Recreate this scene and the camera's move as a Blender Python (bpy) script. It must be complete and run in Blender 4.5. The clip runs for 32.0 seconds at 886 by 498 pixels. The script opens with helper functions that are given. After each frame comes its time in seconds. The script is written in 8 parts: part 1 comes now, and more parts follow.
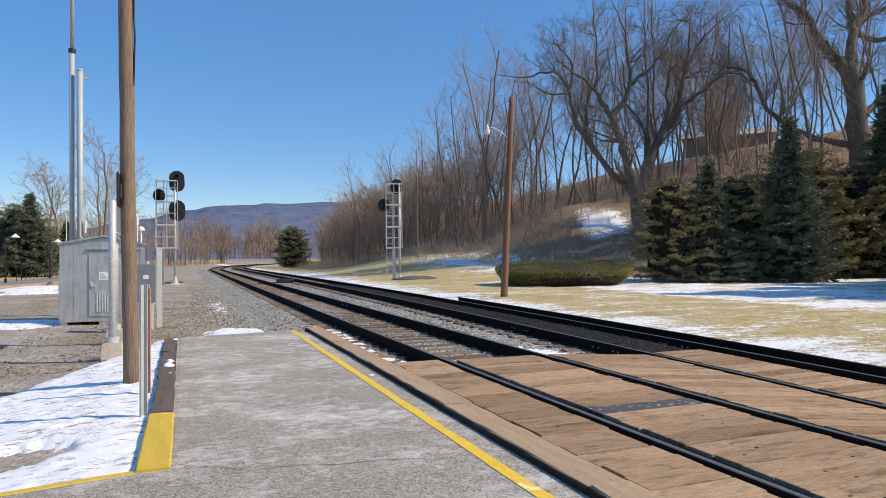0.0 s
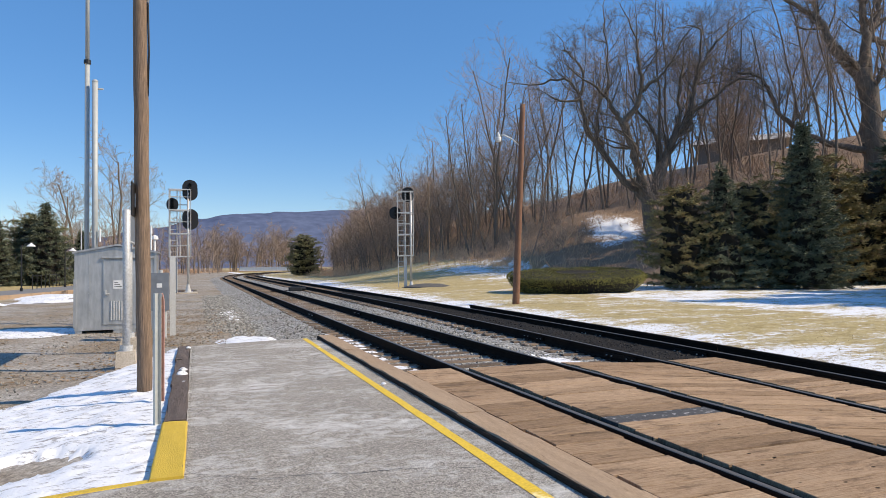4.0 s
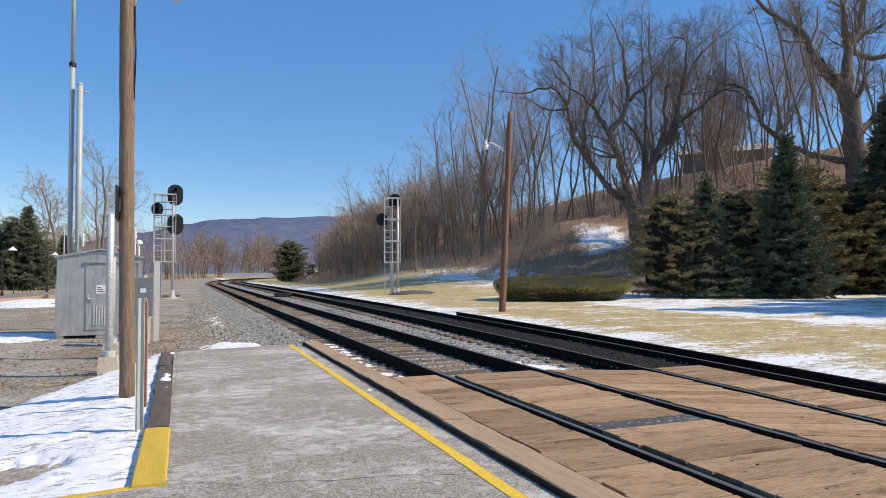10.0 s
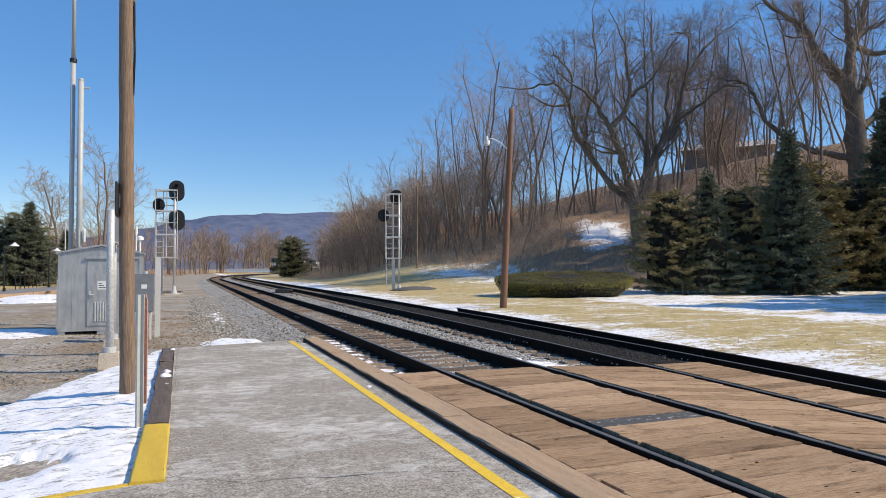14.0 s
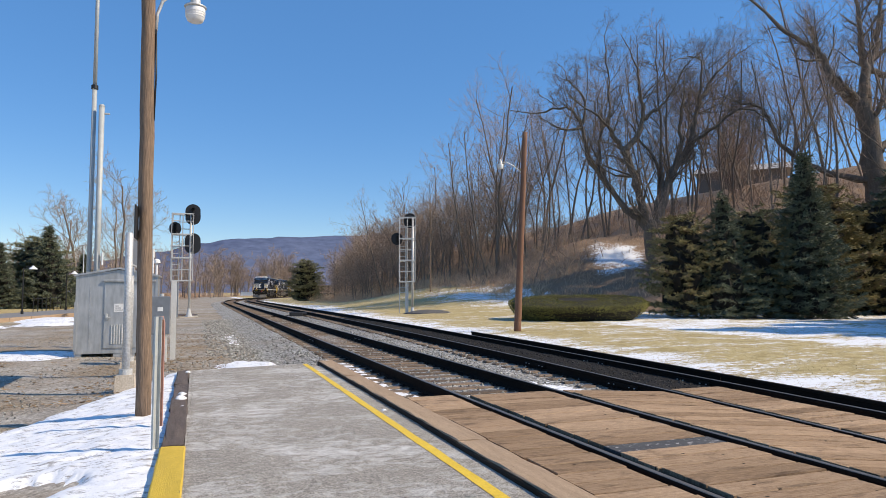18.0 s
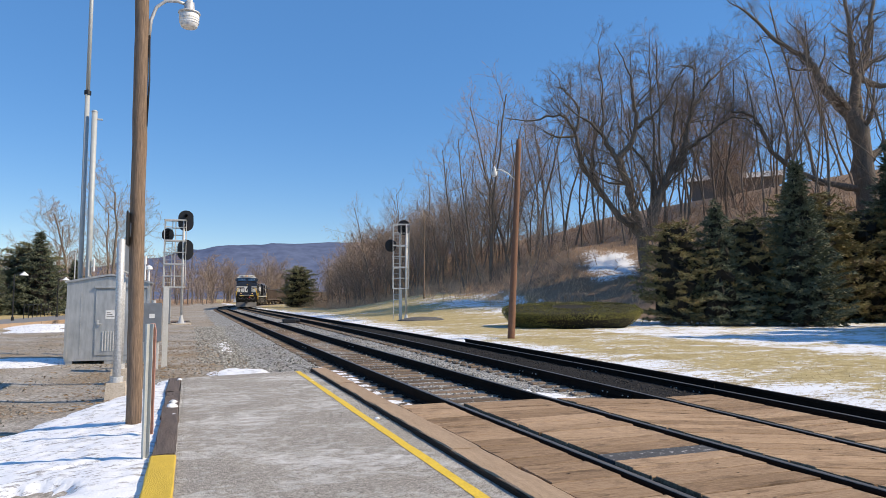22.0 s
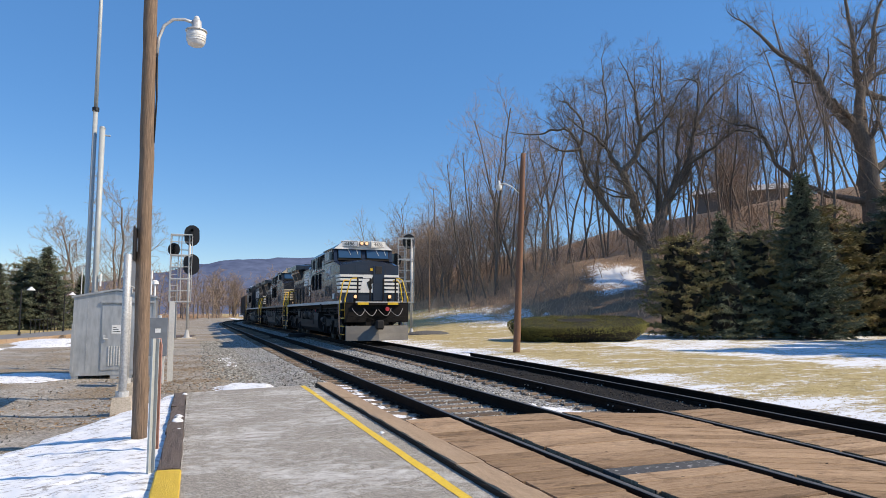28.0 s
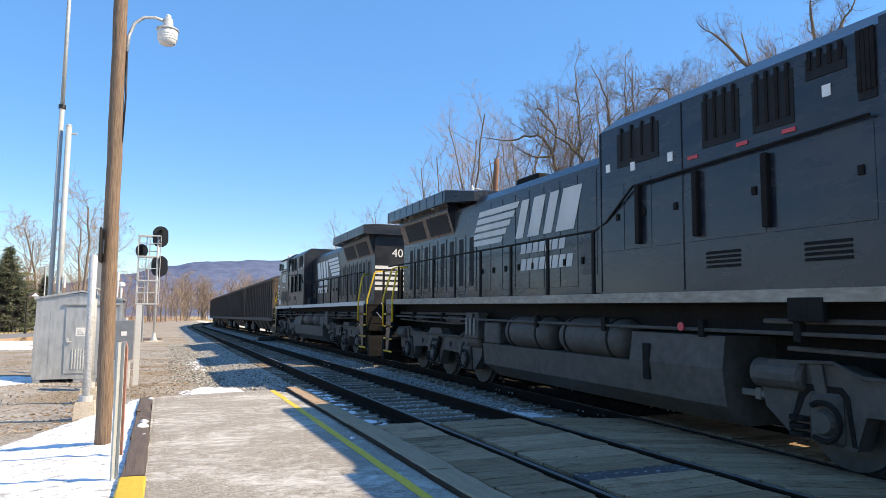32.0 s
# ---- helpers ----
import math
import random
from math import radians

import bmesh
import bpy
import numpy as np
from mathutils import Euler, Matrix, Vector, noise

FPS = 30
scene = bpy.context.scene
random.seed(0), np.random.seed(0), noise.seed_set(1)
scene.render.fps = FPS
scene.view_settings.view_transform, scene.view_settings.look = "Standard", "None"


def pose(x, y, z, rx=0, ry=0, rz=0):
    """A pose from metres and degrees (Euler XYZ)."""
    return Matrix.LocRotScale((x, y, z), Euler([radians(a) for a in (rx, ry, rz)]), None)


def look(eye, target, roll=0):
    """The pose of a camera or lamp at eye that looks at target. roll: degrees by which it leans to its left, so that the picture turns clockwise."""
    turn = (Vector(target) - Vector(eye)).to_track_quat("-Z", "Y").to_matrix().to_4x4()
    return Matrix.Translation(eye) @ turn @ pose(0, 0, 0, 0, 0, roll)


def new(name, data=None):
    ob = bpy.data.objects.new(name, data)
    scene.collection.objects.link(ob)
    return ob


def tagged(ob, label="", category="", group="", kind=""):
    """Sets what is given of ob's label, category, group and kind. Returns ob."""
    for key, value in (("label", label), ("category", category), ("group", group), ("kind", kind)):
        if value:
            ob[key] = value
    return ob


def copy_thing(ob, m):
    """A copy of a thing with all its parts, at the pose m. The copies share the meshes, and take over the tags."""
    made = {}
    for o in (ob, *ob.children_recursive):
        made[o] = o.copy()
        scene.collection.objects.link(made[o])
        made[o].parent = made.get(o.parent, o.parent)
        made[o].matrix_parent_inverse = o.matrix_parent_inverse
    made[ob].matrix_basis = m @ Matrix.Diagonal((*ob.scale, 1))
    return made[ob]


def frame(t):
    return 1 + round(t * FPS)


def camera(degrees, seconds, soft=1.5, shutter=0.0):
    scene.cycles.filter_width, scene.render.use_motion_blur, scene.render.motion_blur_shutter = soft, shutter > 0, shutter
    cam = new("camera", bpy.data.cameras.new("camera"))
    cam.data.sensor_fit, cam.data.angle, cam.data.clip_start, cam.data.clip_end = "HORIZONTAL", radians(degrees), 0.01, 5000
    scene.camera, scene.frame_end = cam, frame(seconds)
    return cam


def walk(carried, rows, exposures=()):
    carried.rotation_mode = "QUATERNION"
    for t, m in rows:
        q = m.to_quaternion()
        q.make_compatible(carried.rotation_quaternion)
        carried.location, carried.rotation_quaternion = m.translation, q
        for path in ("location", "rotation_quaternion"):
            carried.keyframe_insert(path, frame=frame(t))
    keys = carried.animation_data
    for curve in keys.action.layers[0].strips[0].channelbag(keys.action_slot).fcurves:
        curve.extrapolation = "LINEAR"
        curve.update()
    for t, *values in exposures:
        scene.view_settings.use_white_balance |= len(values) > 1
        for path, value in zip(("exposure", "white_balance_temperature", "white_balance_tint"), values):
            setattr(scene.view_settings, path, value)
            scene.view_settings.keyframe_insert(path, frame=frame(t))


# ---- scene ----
cam = camera(67.65, 32.0, soft=0.5)
# seconds, x, y, z, yaw, pitch, roll of a phone held by somebody standing on the platform
PATH = (
    (0.0, 0.012, -0.010, 1.445, -21.31, 0.76, -0.41),
    (0.5, 0.017, 0.016, 1.441, -21.43, 1.25, -0.49),
    (1.0, 0.008, -0.018, 1.443, -20.69, 1.46, -0.51),
    (1.5, 0.005, -0.012, 1.444, -20.32, 1.54, -0.55),
    (2.0, 0.004, 0.014, 1.440, -20.19, 1.52, -0.75),
    (2.5, 0.006, -0.009, 1.444, -19.76, 1.57, -0.40),
    (3.0, 0.006, 0.036, 1.442, -19.86, 1.45, -0.27),
    (3.5, 0.007, 0.024, 1.449, -20.10, 1.49, -0.55),
    (5.5, 0.003, -0.021, 1.447, -20.98, 1.19, -0.10),
    (6.0, 0.001, -0.016, 1.444, -20.62, 1.33, -0.03),
    (6.5, 0.001, -0.007, 1.439, -20.48, 1.48, -0.17),
    (7.0, -0.003, 0.011, 1.441, -20.43, 1.51, -0.15),
    (7.5, 0.003, 0.036, 1.442, -20.84, 1.59, -0.23),
    (8.0, -0.004, 0.016, 1.438, -21.58, 2.11, 0.01),
    (8.5, -0.000, 0.014, 1.435, -21.76, 2.04, 0.06),
    (9.0, 0.000, 0.006, 1.434, -21.84, 1.98, -0.08),
    (9.5, 0.002, -0.019, 1.442, -21.72, 1.84, 0.32),
    (10.0, 0.006, 0.000, 1.443, -21.49, 2.03, -0.19),
    (10.5, 0.004, -0.007, 1.445, -21.39, 2.03, -0.48),
    (11.0, 0.032, 0.033, 1.438, -21.91, 1.27, -0.70),
    (11.5, 0.042, 0.014, 1.435, -24.03, 0.39, -0.34),
    (12.0, 0.023, -0.045, 1.442, -22.00, 0.25, -0.26),
    (12.5, 0.022, 0.014, 1.452, -21.75, 0.53, 0.16),
    (13.0, 0.026, -0.011, 1.442, -21.70, 0.42, -0.20),
    (13.5, 0.032, 0.000, 1.459, -21.35, 1.32, 0.11),
    (14.0, 0.029, 0.006, 1.450, -21.35, 1.68, -0.15),
    (14.5, 0.024, -0.028, 1.454, -21.40, 2.38, -0.42),
    (16.5, 0.002, 0.005, 1.438, -20.34, 3.53, -0.26),
    (17.0, 0.001, 0.014, 1.444, -20.14, 3.91, -0.55),
    (17.5, 0.005, 0.030, 1.433, -20.66, 3.98, -0.19),
    (18.0, 0.003, 0.010, 1.440, -20.21, 3.71, -0.09),
    (18.5, 0.008, 0.039, 1.442, -20.19, 3.83, 0.02),
    (19.0, 0.004, 0.036, 1.447, -20.63, 4.02, -0.12),
    (19.5, 0.015, 0.041, 1.441, -21.69, 4.17, -0.13),
    (20.0, -0.005, -0.000, 1.442, -21.05, 4.14, -0.31),
    (20.5, 0.001, 0.021, 1.439, -20.39, 4.09, 0.06),
    (21.0, 0.007, 0.021, 1.440, -20.44, 4.10, -0.00),
    (21.5, 0.013, 0.054, 1.448, -20.62, 4.38, -0.10),
    (22.0, 0.009, 0.032, 1.445, -20.76, 4.31, 0.01),
    (22.5, 0.010, 0.039, 1.441, -20.89, 4.34, -0.27),
    (23.0, 0.009, 0.014, 1.448, -20.80, 4.31, -0.13),
    (23.5, 0.003, 0.010, 1.444, -20.09, 4.40, -0.18),
    (24.0, 0.003, 0.016, 1.446, -19.48, 4.62, -0.17),
    (24.5, 0.005, 0.050, 1.444, -19.68, 4.87, -0.12),
    (25.0, 0.022, 0.059, 1.439, -20.62, 4.88, 0.14),
    (25.5, 0.016, 0.011, 1.446, -21.05, 5.06, -0.14),
    (27.5, 0.017, 0.036, 1.452, -20.55, 5.33, -0.16),
    (28.0, 0.007, -0.004, 1.448, -20.30, 5.50, -0.13),
    (28.5, -0.005, 0.021, 1.438, -19.92, 5.61, -0.03),
    (29.0, -0.009, 0.026, 1.446, -19.91, 5.46, -0.16),
    (29.5, -0.013, 0.043, 1.454, -20.27, 5.42, -0.08),
    (30.0, -0.009, 0.007, 1.462, -21.39, 5.78, -0.01),
    (30.5, -0.011, -0.002, 1.463, -21.90, 5.83, 0.43),
    (31.0, -0.008, 0.009, 1.457, -22.03, 5.98, 0.24),
    (31.5, 0.016, 0.021, 1.459, -22.51, 5.88, 0.07),
    (32.0, 0.009, 0.003, 1.455, -22.70, 5.87, 0.25),
)
EXPOSURES = ((0.0, -0.04, 7150, 10), (27.5, -0.04, 7100, 10), (29.2, -0.02, 7100, 10), (29.6, 0.12, 7150, 10), (30.0, 0.28, 7200, 10), (30.6, 0.55, 7500, 10), (32.0, 0.60, 7600, 10))
walk(cam, [(t, pose(x, y, z, 90 + p, -r, w)) for t, x, y, z, w, p, r in PATH], EXPOSURES)

# ---- light: clear winter noon, sun over the right shoulder ----
SUN_DIR = Vector((0.95, -0.54, 0.94)).normalized()
world = bpy.data.worlds.new("sky")
scene.world = world
world.use_nodes = True
wn = world.node_tree
sky = wn.nodes.new("ShaderNodeTexSky")
sky.sky_type = 'NISHITA'
sky.sun_disc = False
sky.sun_elevation = math.asin(SUN_DIR.z)
sky.sun_rotation = math.atan2(SUN_DIR.x, SUN_DIR.y)
sky.altitude = 600
sky.air_density = 1.0
sky.dust_density = 0.1
sky.ozone_density = 2.0
deep = wn.nodes.new("ShaderNodeHueSaturation")  # a deep clear winter blue
deep.inputs["Saturation"].default_value = 1.38
deep.inputs["Hue"].default_value = 0.507
wn.links.new(sky.outputs[0], deep.inputs["Color"])
even = wn.nodes.new("ShaderNodeMix")  # thin high haze evens the blue from zenith to horizon
even.data_type = 'RGBA'
even.inputs[0].default_value = 0.42
even.inputs[7].default_value = (0.95, 2.35, 5.2, 1)
wn.links.new(deep.outputs[0], even.inputs[6])
wn.links.new(even.outputs[2], wn.nodes["Background"].inputs[0])
wn.nodes["Background"].inputs[1].default_value = 0.165
sun = bpy.data.lights.new("sun", 'SUN')
sun.energy = 5.0
sun.angle = radians(0.53)
sun.color = (1.0, 0.89, 0.74)
sun_ob = new("sun", sun)
sun_ob.matrix_world = look(SUN_DIR * 100, (0, 0, 0))

# ---- materials ----


def shade(name, rough=0.7, metal=0.0, spec=0.5):
    m = bpy.data.materials.new(name)
    m.use_nodes = True
    b = m.node_tree.nodes["Principled BSDF"]
    b.inputs["Roughness"].default_value = rough
    b.inputs["Metallic"].default_value = metal
    b.inputs["Specular IOR Level"].default_value = spec
    return m, m.node_tree, b


def node(nt, kind, **kw):
    n = nt.nodes.new(kind)
    for k, v in kw.items():
        n.inputs[k.replace("_", " ")].default_value = v
    return n


def coords(nt, scale=(1, 1, 1), rot=(0, 0, 0), space="Object"):
    c = nt.nodes.new("ShaderNodeTexCoord")
    mp = nt.nodes.new("ShaderNodeMapping")
    mp.inputs["Scale"].default_value = scale
    mp.inputs["Rotation"].default_value = rot
    nt.links.new(c.outputs[space], mp.inputs[0])
    return mp.outputs[0]


def noise_tex(nt, vec, scale, detail=4, rough=0.6, dist=0.0):
    n = node(nt, "ShaderNodeTexNoise", Scale=scale, Detail=detail, Roughness=rough, Distortion=dist)
    nt.links.new(vec, n.inputs["Vector"])
    return n.outputs[0]


def ramp(nt, fac, stops):
    r = nt.nodes.new("ShaderNodeValToRGB")
    e = r.color_ramp.elements
    while len(e) < len(stops):
        e.new(0.5)
    for el, (p, c) in zip(e, stops):
        el.position = p
        el.color = (*c, 1) if len(c) == 3 else c
    nt.links.new(fac, r.inputs[0])
    return r.outputs[0]


def mix(nt, fac, a, b, mode='MIX'):
    n = nt.nodes.new("ShaderNodeMix")
    n.data_type, n.blend_type = 'RGBA', mode
    for sock, v in ((n.inputs[0], fac), (n.inputs[6], a), (n.inputs[7], b)):
        if isinstance(v, bpy.types.NodeSocket):
            nt.links.new(v, sock)
        elif isinstance(v, (int, float)):
            sock.default_value = v
        else:
            sock.default_value = (*v, 1)
    return n.outputs[2]


def bump(nt, b, height, strength=0.3, dist=0.02):
    n = node(nt, "ShaderNodeBump", Strength=strength, Distance=dist)
    nt.links.new(height, n.inputs["Height"])
    nt.links.new(n.outputs[0], b.inputs["Normal"])


def surface(name, lo, hi, scale=6.0, rough=0.7, metal=0.0, fine=40.0, strength=0.25, dist=0.01, stretch=(1, 1, 1), spots=None, island=0.0, space="Object", spec=0.5, grain=0.55):
    """Two tones blended at two scales, with relief; spots: (colour, scale, threshold); island: per-object brightness spread."""
    m, nt, b = shade(name, rough, metal, spec)
    v = coords(nt, stretch, space=space)
    big = noise_tex(nt, v, scale, 5)
    small = noise_tex(nt, v, fine, 4)
    c = ramp(nt, big, ((0.3, lo), (0.7, hi)))
    c = mix(nt, grain, c, ramp(nt, small, ((0.25, tuple(x * 0.55 for x in lo)), (0.75, tuple(min(1, x * 1.25) for x in hi)))))
    if spots:
        col, sc, th = spots
        s = noise_tex(nt, v, sc, 6, 0.65)
        c = mix(nt, ramp(nt, s, ((th, (0, 0, 0)), (th + 0.07, (1, 1, 1)))), c, col)
    if island:
        oi = nt.nodes.new("ShaderNodeObjectInfo")
        c = mix(nt, 1.0, c, ramp(nt, oi.outputs["Random"], ((0, (1 - island,) * 3), (1, (1 + island * 0.4,) * 3))), 'MULTIPLY')
    nt.links.new(c, b.inputs["Base Color"])
    bump(nt, b, small, strength, dist)
    return m


def plain(name, col, rough=0.5, metal=0.0, spread=0.12, spec=0.5, scale=8.0):
    return surface(name, tuple(x * (1 - spread) for x in col), tuple(min(1, x * (1 + spread)) for x in col), scale, rough, metal, 40, 0.05, 0.002, spec=spec, grain=0.14)


MAT = {}
MAT["galv"] = surface("galvanised steel", (0.50, 0.50, 0.49), (0.66, 0.66, 0.64), 5, 0.45, 0.25, 30, 0.1, 0.003)
MAT["mast_steel"] = plain("dull mast steel", (0.44, 0.46, 0.45), 0.55, 0.1, 0.1)
MAT["alu"] = surface("brushed aluminium", (0.42, 0.425, 0.425), (0.52, 0.52, 0.515), 0.9, 0.38, 0.55, 5, 0.04, 0.002, stretch=(1.6, 1.6, 0.4))
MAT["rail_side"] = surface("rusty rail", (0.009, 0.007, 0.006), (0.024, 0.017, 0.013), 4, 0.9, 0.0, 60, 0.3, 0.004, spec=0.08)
MAT["rail_top"] = surface("worn rail head", (0.10, 0.092, 0.085), (0.19, 0.178, 0.165), 1.5, 0.5, 0.3, 40, 0.05, 0.001, stretch=(8, 0.3, 1), spec=0.3)
MAT["tie"] = surface("weathered sleeper wood", (0.10, 0.07, 0.05), (0.27, 0.195, 0.135), 3, 0.9, 0, 30, 0.6, 0.015, stretch=(1, 7, 4), island=0.5)
MAT["plank_dark"] = surface("tarred plank", (0.045, 0.045, 0.047), (0.09, 0.088, 0.085), 3, 0.8, 0, 30, 0.4, 0.008, spots=((0.4, 0.38, 0.36), 12, 0.57))
MAT["kerb_wood"] = surface("edge timber", (0.31, 0.215, 0.137), (0.51, 0.37, 0.25), 1.8, 0.88, 0, 30, 0.45, 0.008, stretch=(9, 0.7, 5), island=0.12, spots=((0.20, 0.13, 0.085), 5, 0.62), spec=0.12)
MAT["creosote"] = surface("timber side with shade in its colour", (0.012, 0.009, 0.007), (0.055, 0.040, 0.030), 2, 0.9, 0, 30, 0.7, 0.01, stretch=(5, 0.8, 5), spec=0.15)
MAT["old_wood"] = surface("rotten grey timber", (0.07, 0.05, 0.04), (0.20, 0.155, 0.13), 3, 0.92, 0, 25, 0.9, 0.02, stretch=(8, 0.8, 5))
MAT["pole_wood"] = surface("pole wood", (0.042, 0.027, 0.019), (0.37, 0.255, 0.172), 9, 0.85, 0, 20, 0.7, 0.015, stretch=(9, 9, 0.30), spots=((0.05, 0.034, 0.026), 8, 0.64))
MAT["pole_red"] = surface("reddish pole wood", (0.13, 0.06, 0.035), (0.27, 0.14, 0.085), 5, 0.85, 0, 20, 0.5, 0.01, stretch=(9, 9, 0.35))
MAT["yellow"] = surface("yellow paint on wood", (0.56, 0.36, 0.03), (0.74, 0.51, 0.06), 5, 0.7, 0, 35, 0.6, 0.010, stretch=(4, 1, 1), spots=((0.24, 0.16, 0.06), 7, 0.64))
MAT["yellow_line"] = surface("yellow line paint", (0.72, 0.44, 0.03), (0.90, 0.59, 0.06), 6, 0.7, 0, 60, 0.4, 0.004, spots=((0.92, 0.78, 0.42), 3.2, 0.60))
MAT["concrete"] = surface("concrete", (0.40, 0.33, 0.25), (0.58, 0.50, 0.40), 5, 0.9, 0, 40, 0.5, 0.01)
MAT["black"] = plain("black paint", (0.012, 0.012, 0.013), 0.5)
MAT["white"] = plain("white paint", (0.78, 0.78, 0.76), 0.6)
MAT["grey_box"] = plain("grey enamel", (0.17, 0.19, 0.215), 0.5)
MAT["white_post"] = surface("weathered white post", (0.50, 0.50, 0.47), (0.72, 0.71, 0.68), 4, 0.85, 0, 30, 0.3, 0.005, stretch=(6, 6, 0.5))
MAT["stone"] = surface("ballast stone", (0.265, 0.268, 0.252), (0.54, 0.54, 0.505), 3, 0.9, 0, 25, 0.5, 0.01)
_nt = MAT["stone"].node_tree
_b = _nt.nodes["Principled BSDF"]
_geo = _nt.nodes.new("ShaderNodeNewGeometry")
_nt.links.new(mix(_nt, 1.0, _b.inputs["Base Color"].links[0].from_socket, ramp(_nt, _geo.outputs["Random Per Island"], ((0.0, (0.25, 0.23, 0.21)), (0.6, (0.75, 0.72, 0.68)), (1.0, (1.15, 1.12, 1.08)))), 'MULTIPLY'), _b.inputs["Base Color"])
MAT["bark"] = surface("bark", (0.050, 0.039, 0.031), (0.33, 0.265, 0.21), 3, 0.9, 0, 16, 0.8, 0.04, stretch=(3, 3, 0.5))
MAT["bark_dark"] = surface("rough old bark", (0.042, 0.032, 0.025), (0.27, 0.215, 0.165), 3, 0.9, 0, 16, 0.9, 0.05, stretch=(3, 3, 0.5))
MAT["twig"] = surface("twigs", (0.235, 0.150, 0.102), (0.53, 0.37, 0.255), 0.6, 0.9, 0, 4, 0.1, 0.01)
MAT["twig_dark"] = surface("old grey twigs", (0.105, 0.08, 0.063), (0.31, 0.24, 0.19), 0.6, 0.9, 0, 4, 0.1, 0.01)
MAT["twig_far"] = surface("far twigs", (0.22, 0.155, 0.115), (0.44, 0.33, 0.25), 0.6, 0.9, 0, 4, 0.1, 0.01)
MAT["brush"] = surface("dry brush", (0.43, 0.255, 0.155), (0.80, 0.565, 0.37), 0.5, 0.9, 0, 3, 0.1, 0.01)
MAT["spruce"] = surface("spruce needles", (0.032, 0.044, 0.028), (0.25, 0.275, 0.18), 0.9, 0.7, 0, 6, 0.3, 0.02, spec=0.25)
MAT["pine"] = surface("pine needles", (0.065, 0.068, 0.03), (0.33, 0.315, 0.17), 0.9, 0.7, 0, 6, 0.3, 0.02, spec=0.3)
MAT["spruce_dry"] = surface("thin yellowed needles", (0.11, 0.098, 0.042), (0.47, 0.40, 0.19), 0.7, 0.75, 0, 5, 0.3, 0.02, spec=0.25, spots=((0.26, 0.18, 0.11), 1.6, 0.55))
MAT["hedge"] = surface("hedge leaves", (0.024, 0.026, 0.008), (0.31, 0.285, 0.075), 1.0, 0.75, 0, 9, 0.3, 0.02, spec=0.3)
# base colour carries the blue of the reflected sky
MAT["windscreen_glass"] = shade("tinted glass with sky blue in its colour", 0.06, 0.0, 1.0)[0]
MAT["windscreen_glass"].node_tree.nodes["Principled BSDF"].inputs["Base Color"].default_value = (0.03, 0.07, 0.13, 1)
MAT["windscreen_glass"].node_tree.nodes["Principled BSDF"].inputs["Coat Weight"].default_value = 0.6
MAT["inner_shade"] = surface("inner twigs, shade in their colour", (0.006, 0.005, 0.003), (0.022, 0.018, 0.011), 3, 0.9, 0, 20, 0.8, 0.03)
MAT["glass"] = shade("dark window glass", 0.05, 0.0, 0.8)[0]
MAT["glass"].node_tree.nodes["Principled BSDF"].inputs["Base Color"].default_value = (0.02, 0.035, 0.05, 1)


def snow_material():
    m, nt, b = shade("snow", 0.6, 0, 0.3)
    v = coords(nt)
    big = noise_tex(nt, v, 2.2, 5)
    small = noise_tex(nt, v, 30, 5)
    c = ramp(nt, big, ((0.3, (0.80, 0.82, 0.85)), (0.7, (0.90, 0.90, 0.91))))
    dirt = noise_tex(nt, coords(nt, (1.0, 2.8, 1)), 4.5, 9, 0.78)
    c = mix(nt, ramp(nt, dirt, ((0.535, (0, 0, 0)), (0.595, (0.85, 0.85, 0.85)))), c, (0.24, 0.215, 0.19))
    nt.links.new(c, b.inputs["Base Color"])
    bump(nt, b, mix(nt, 0.5, big, small), 0.45, 0.03)
    return m


MAT["snow"] = snow_material()


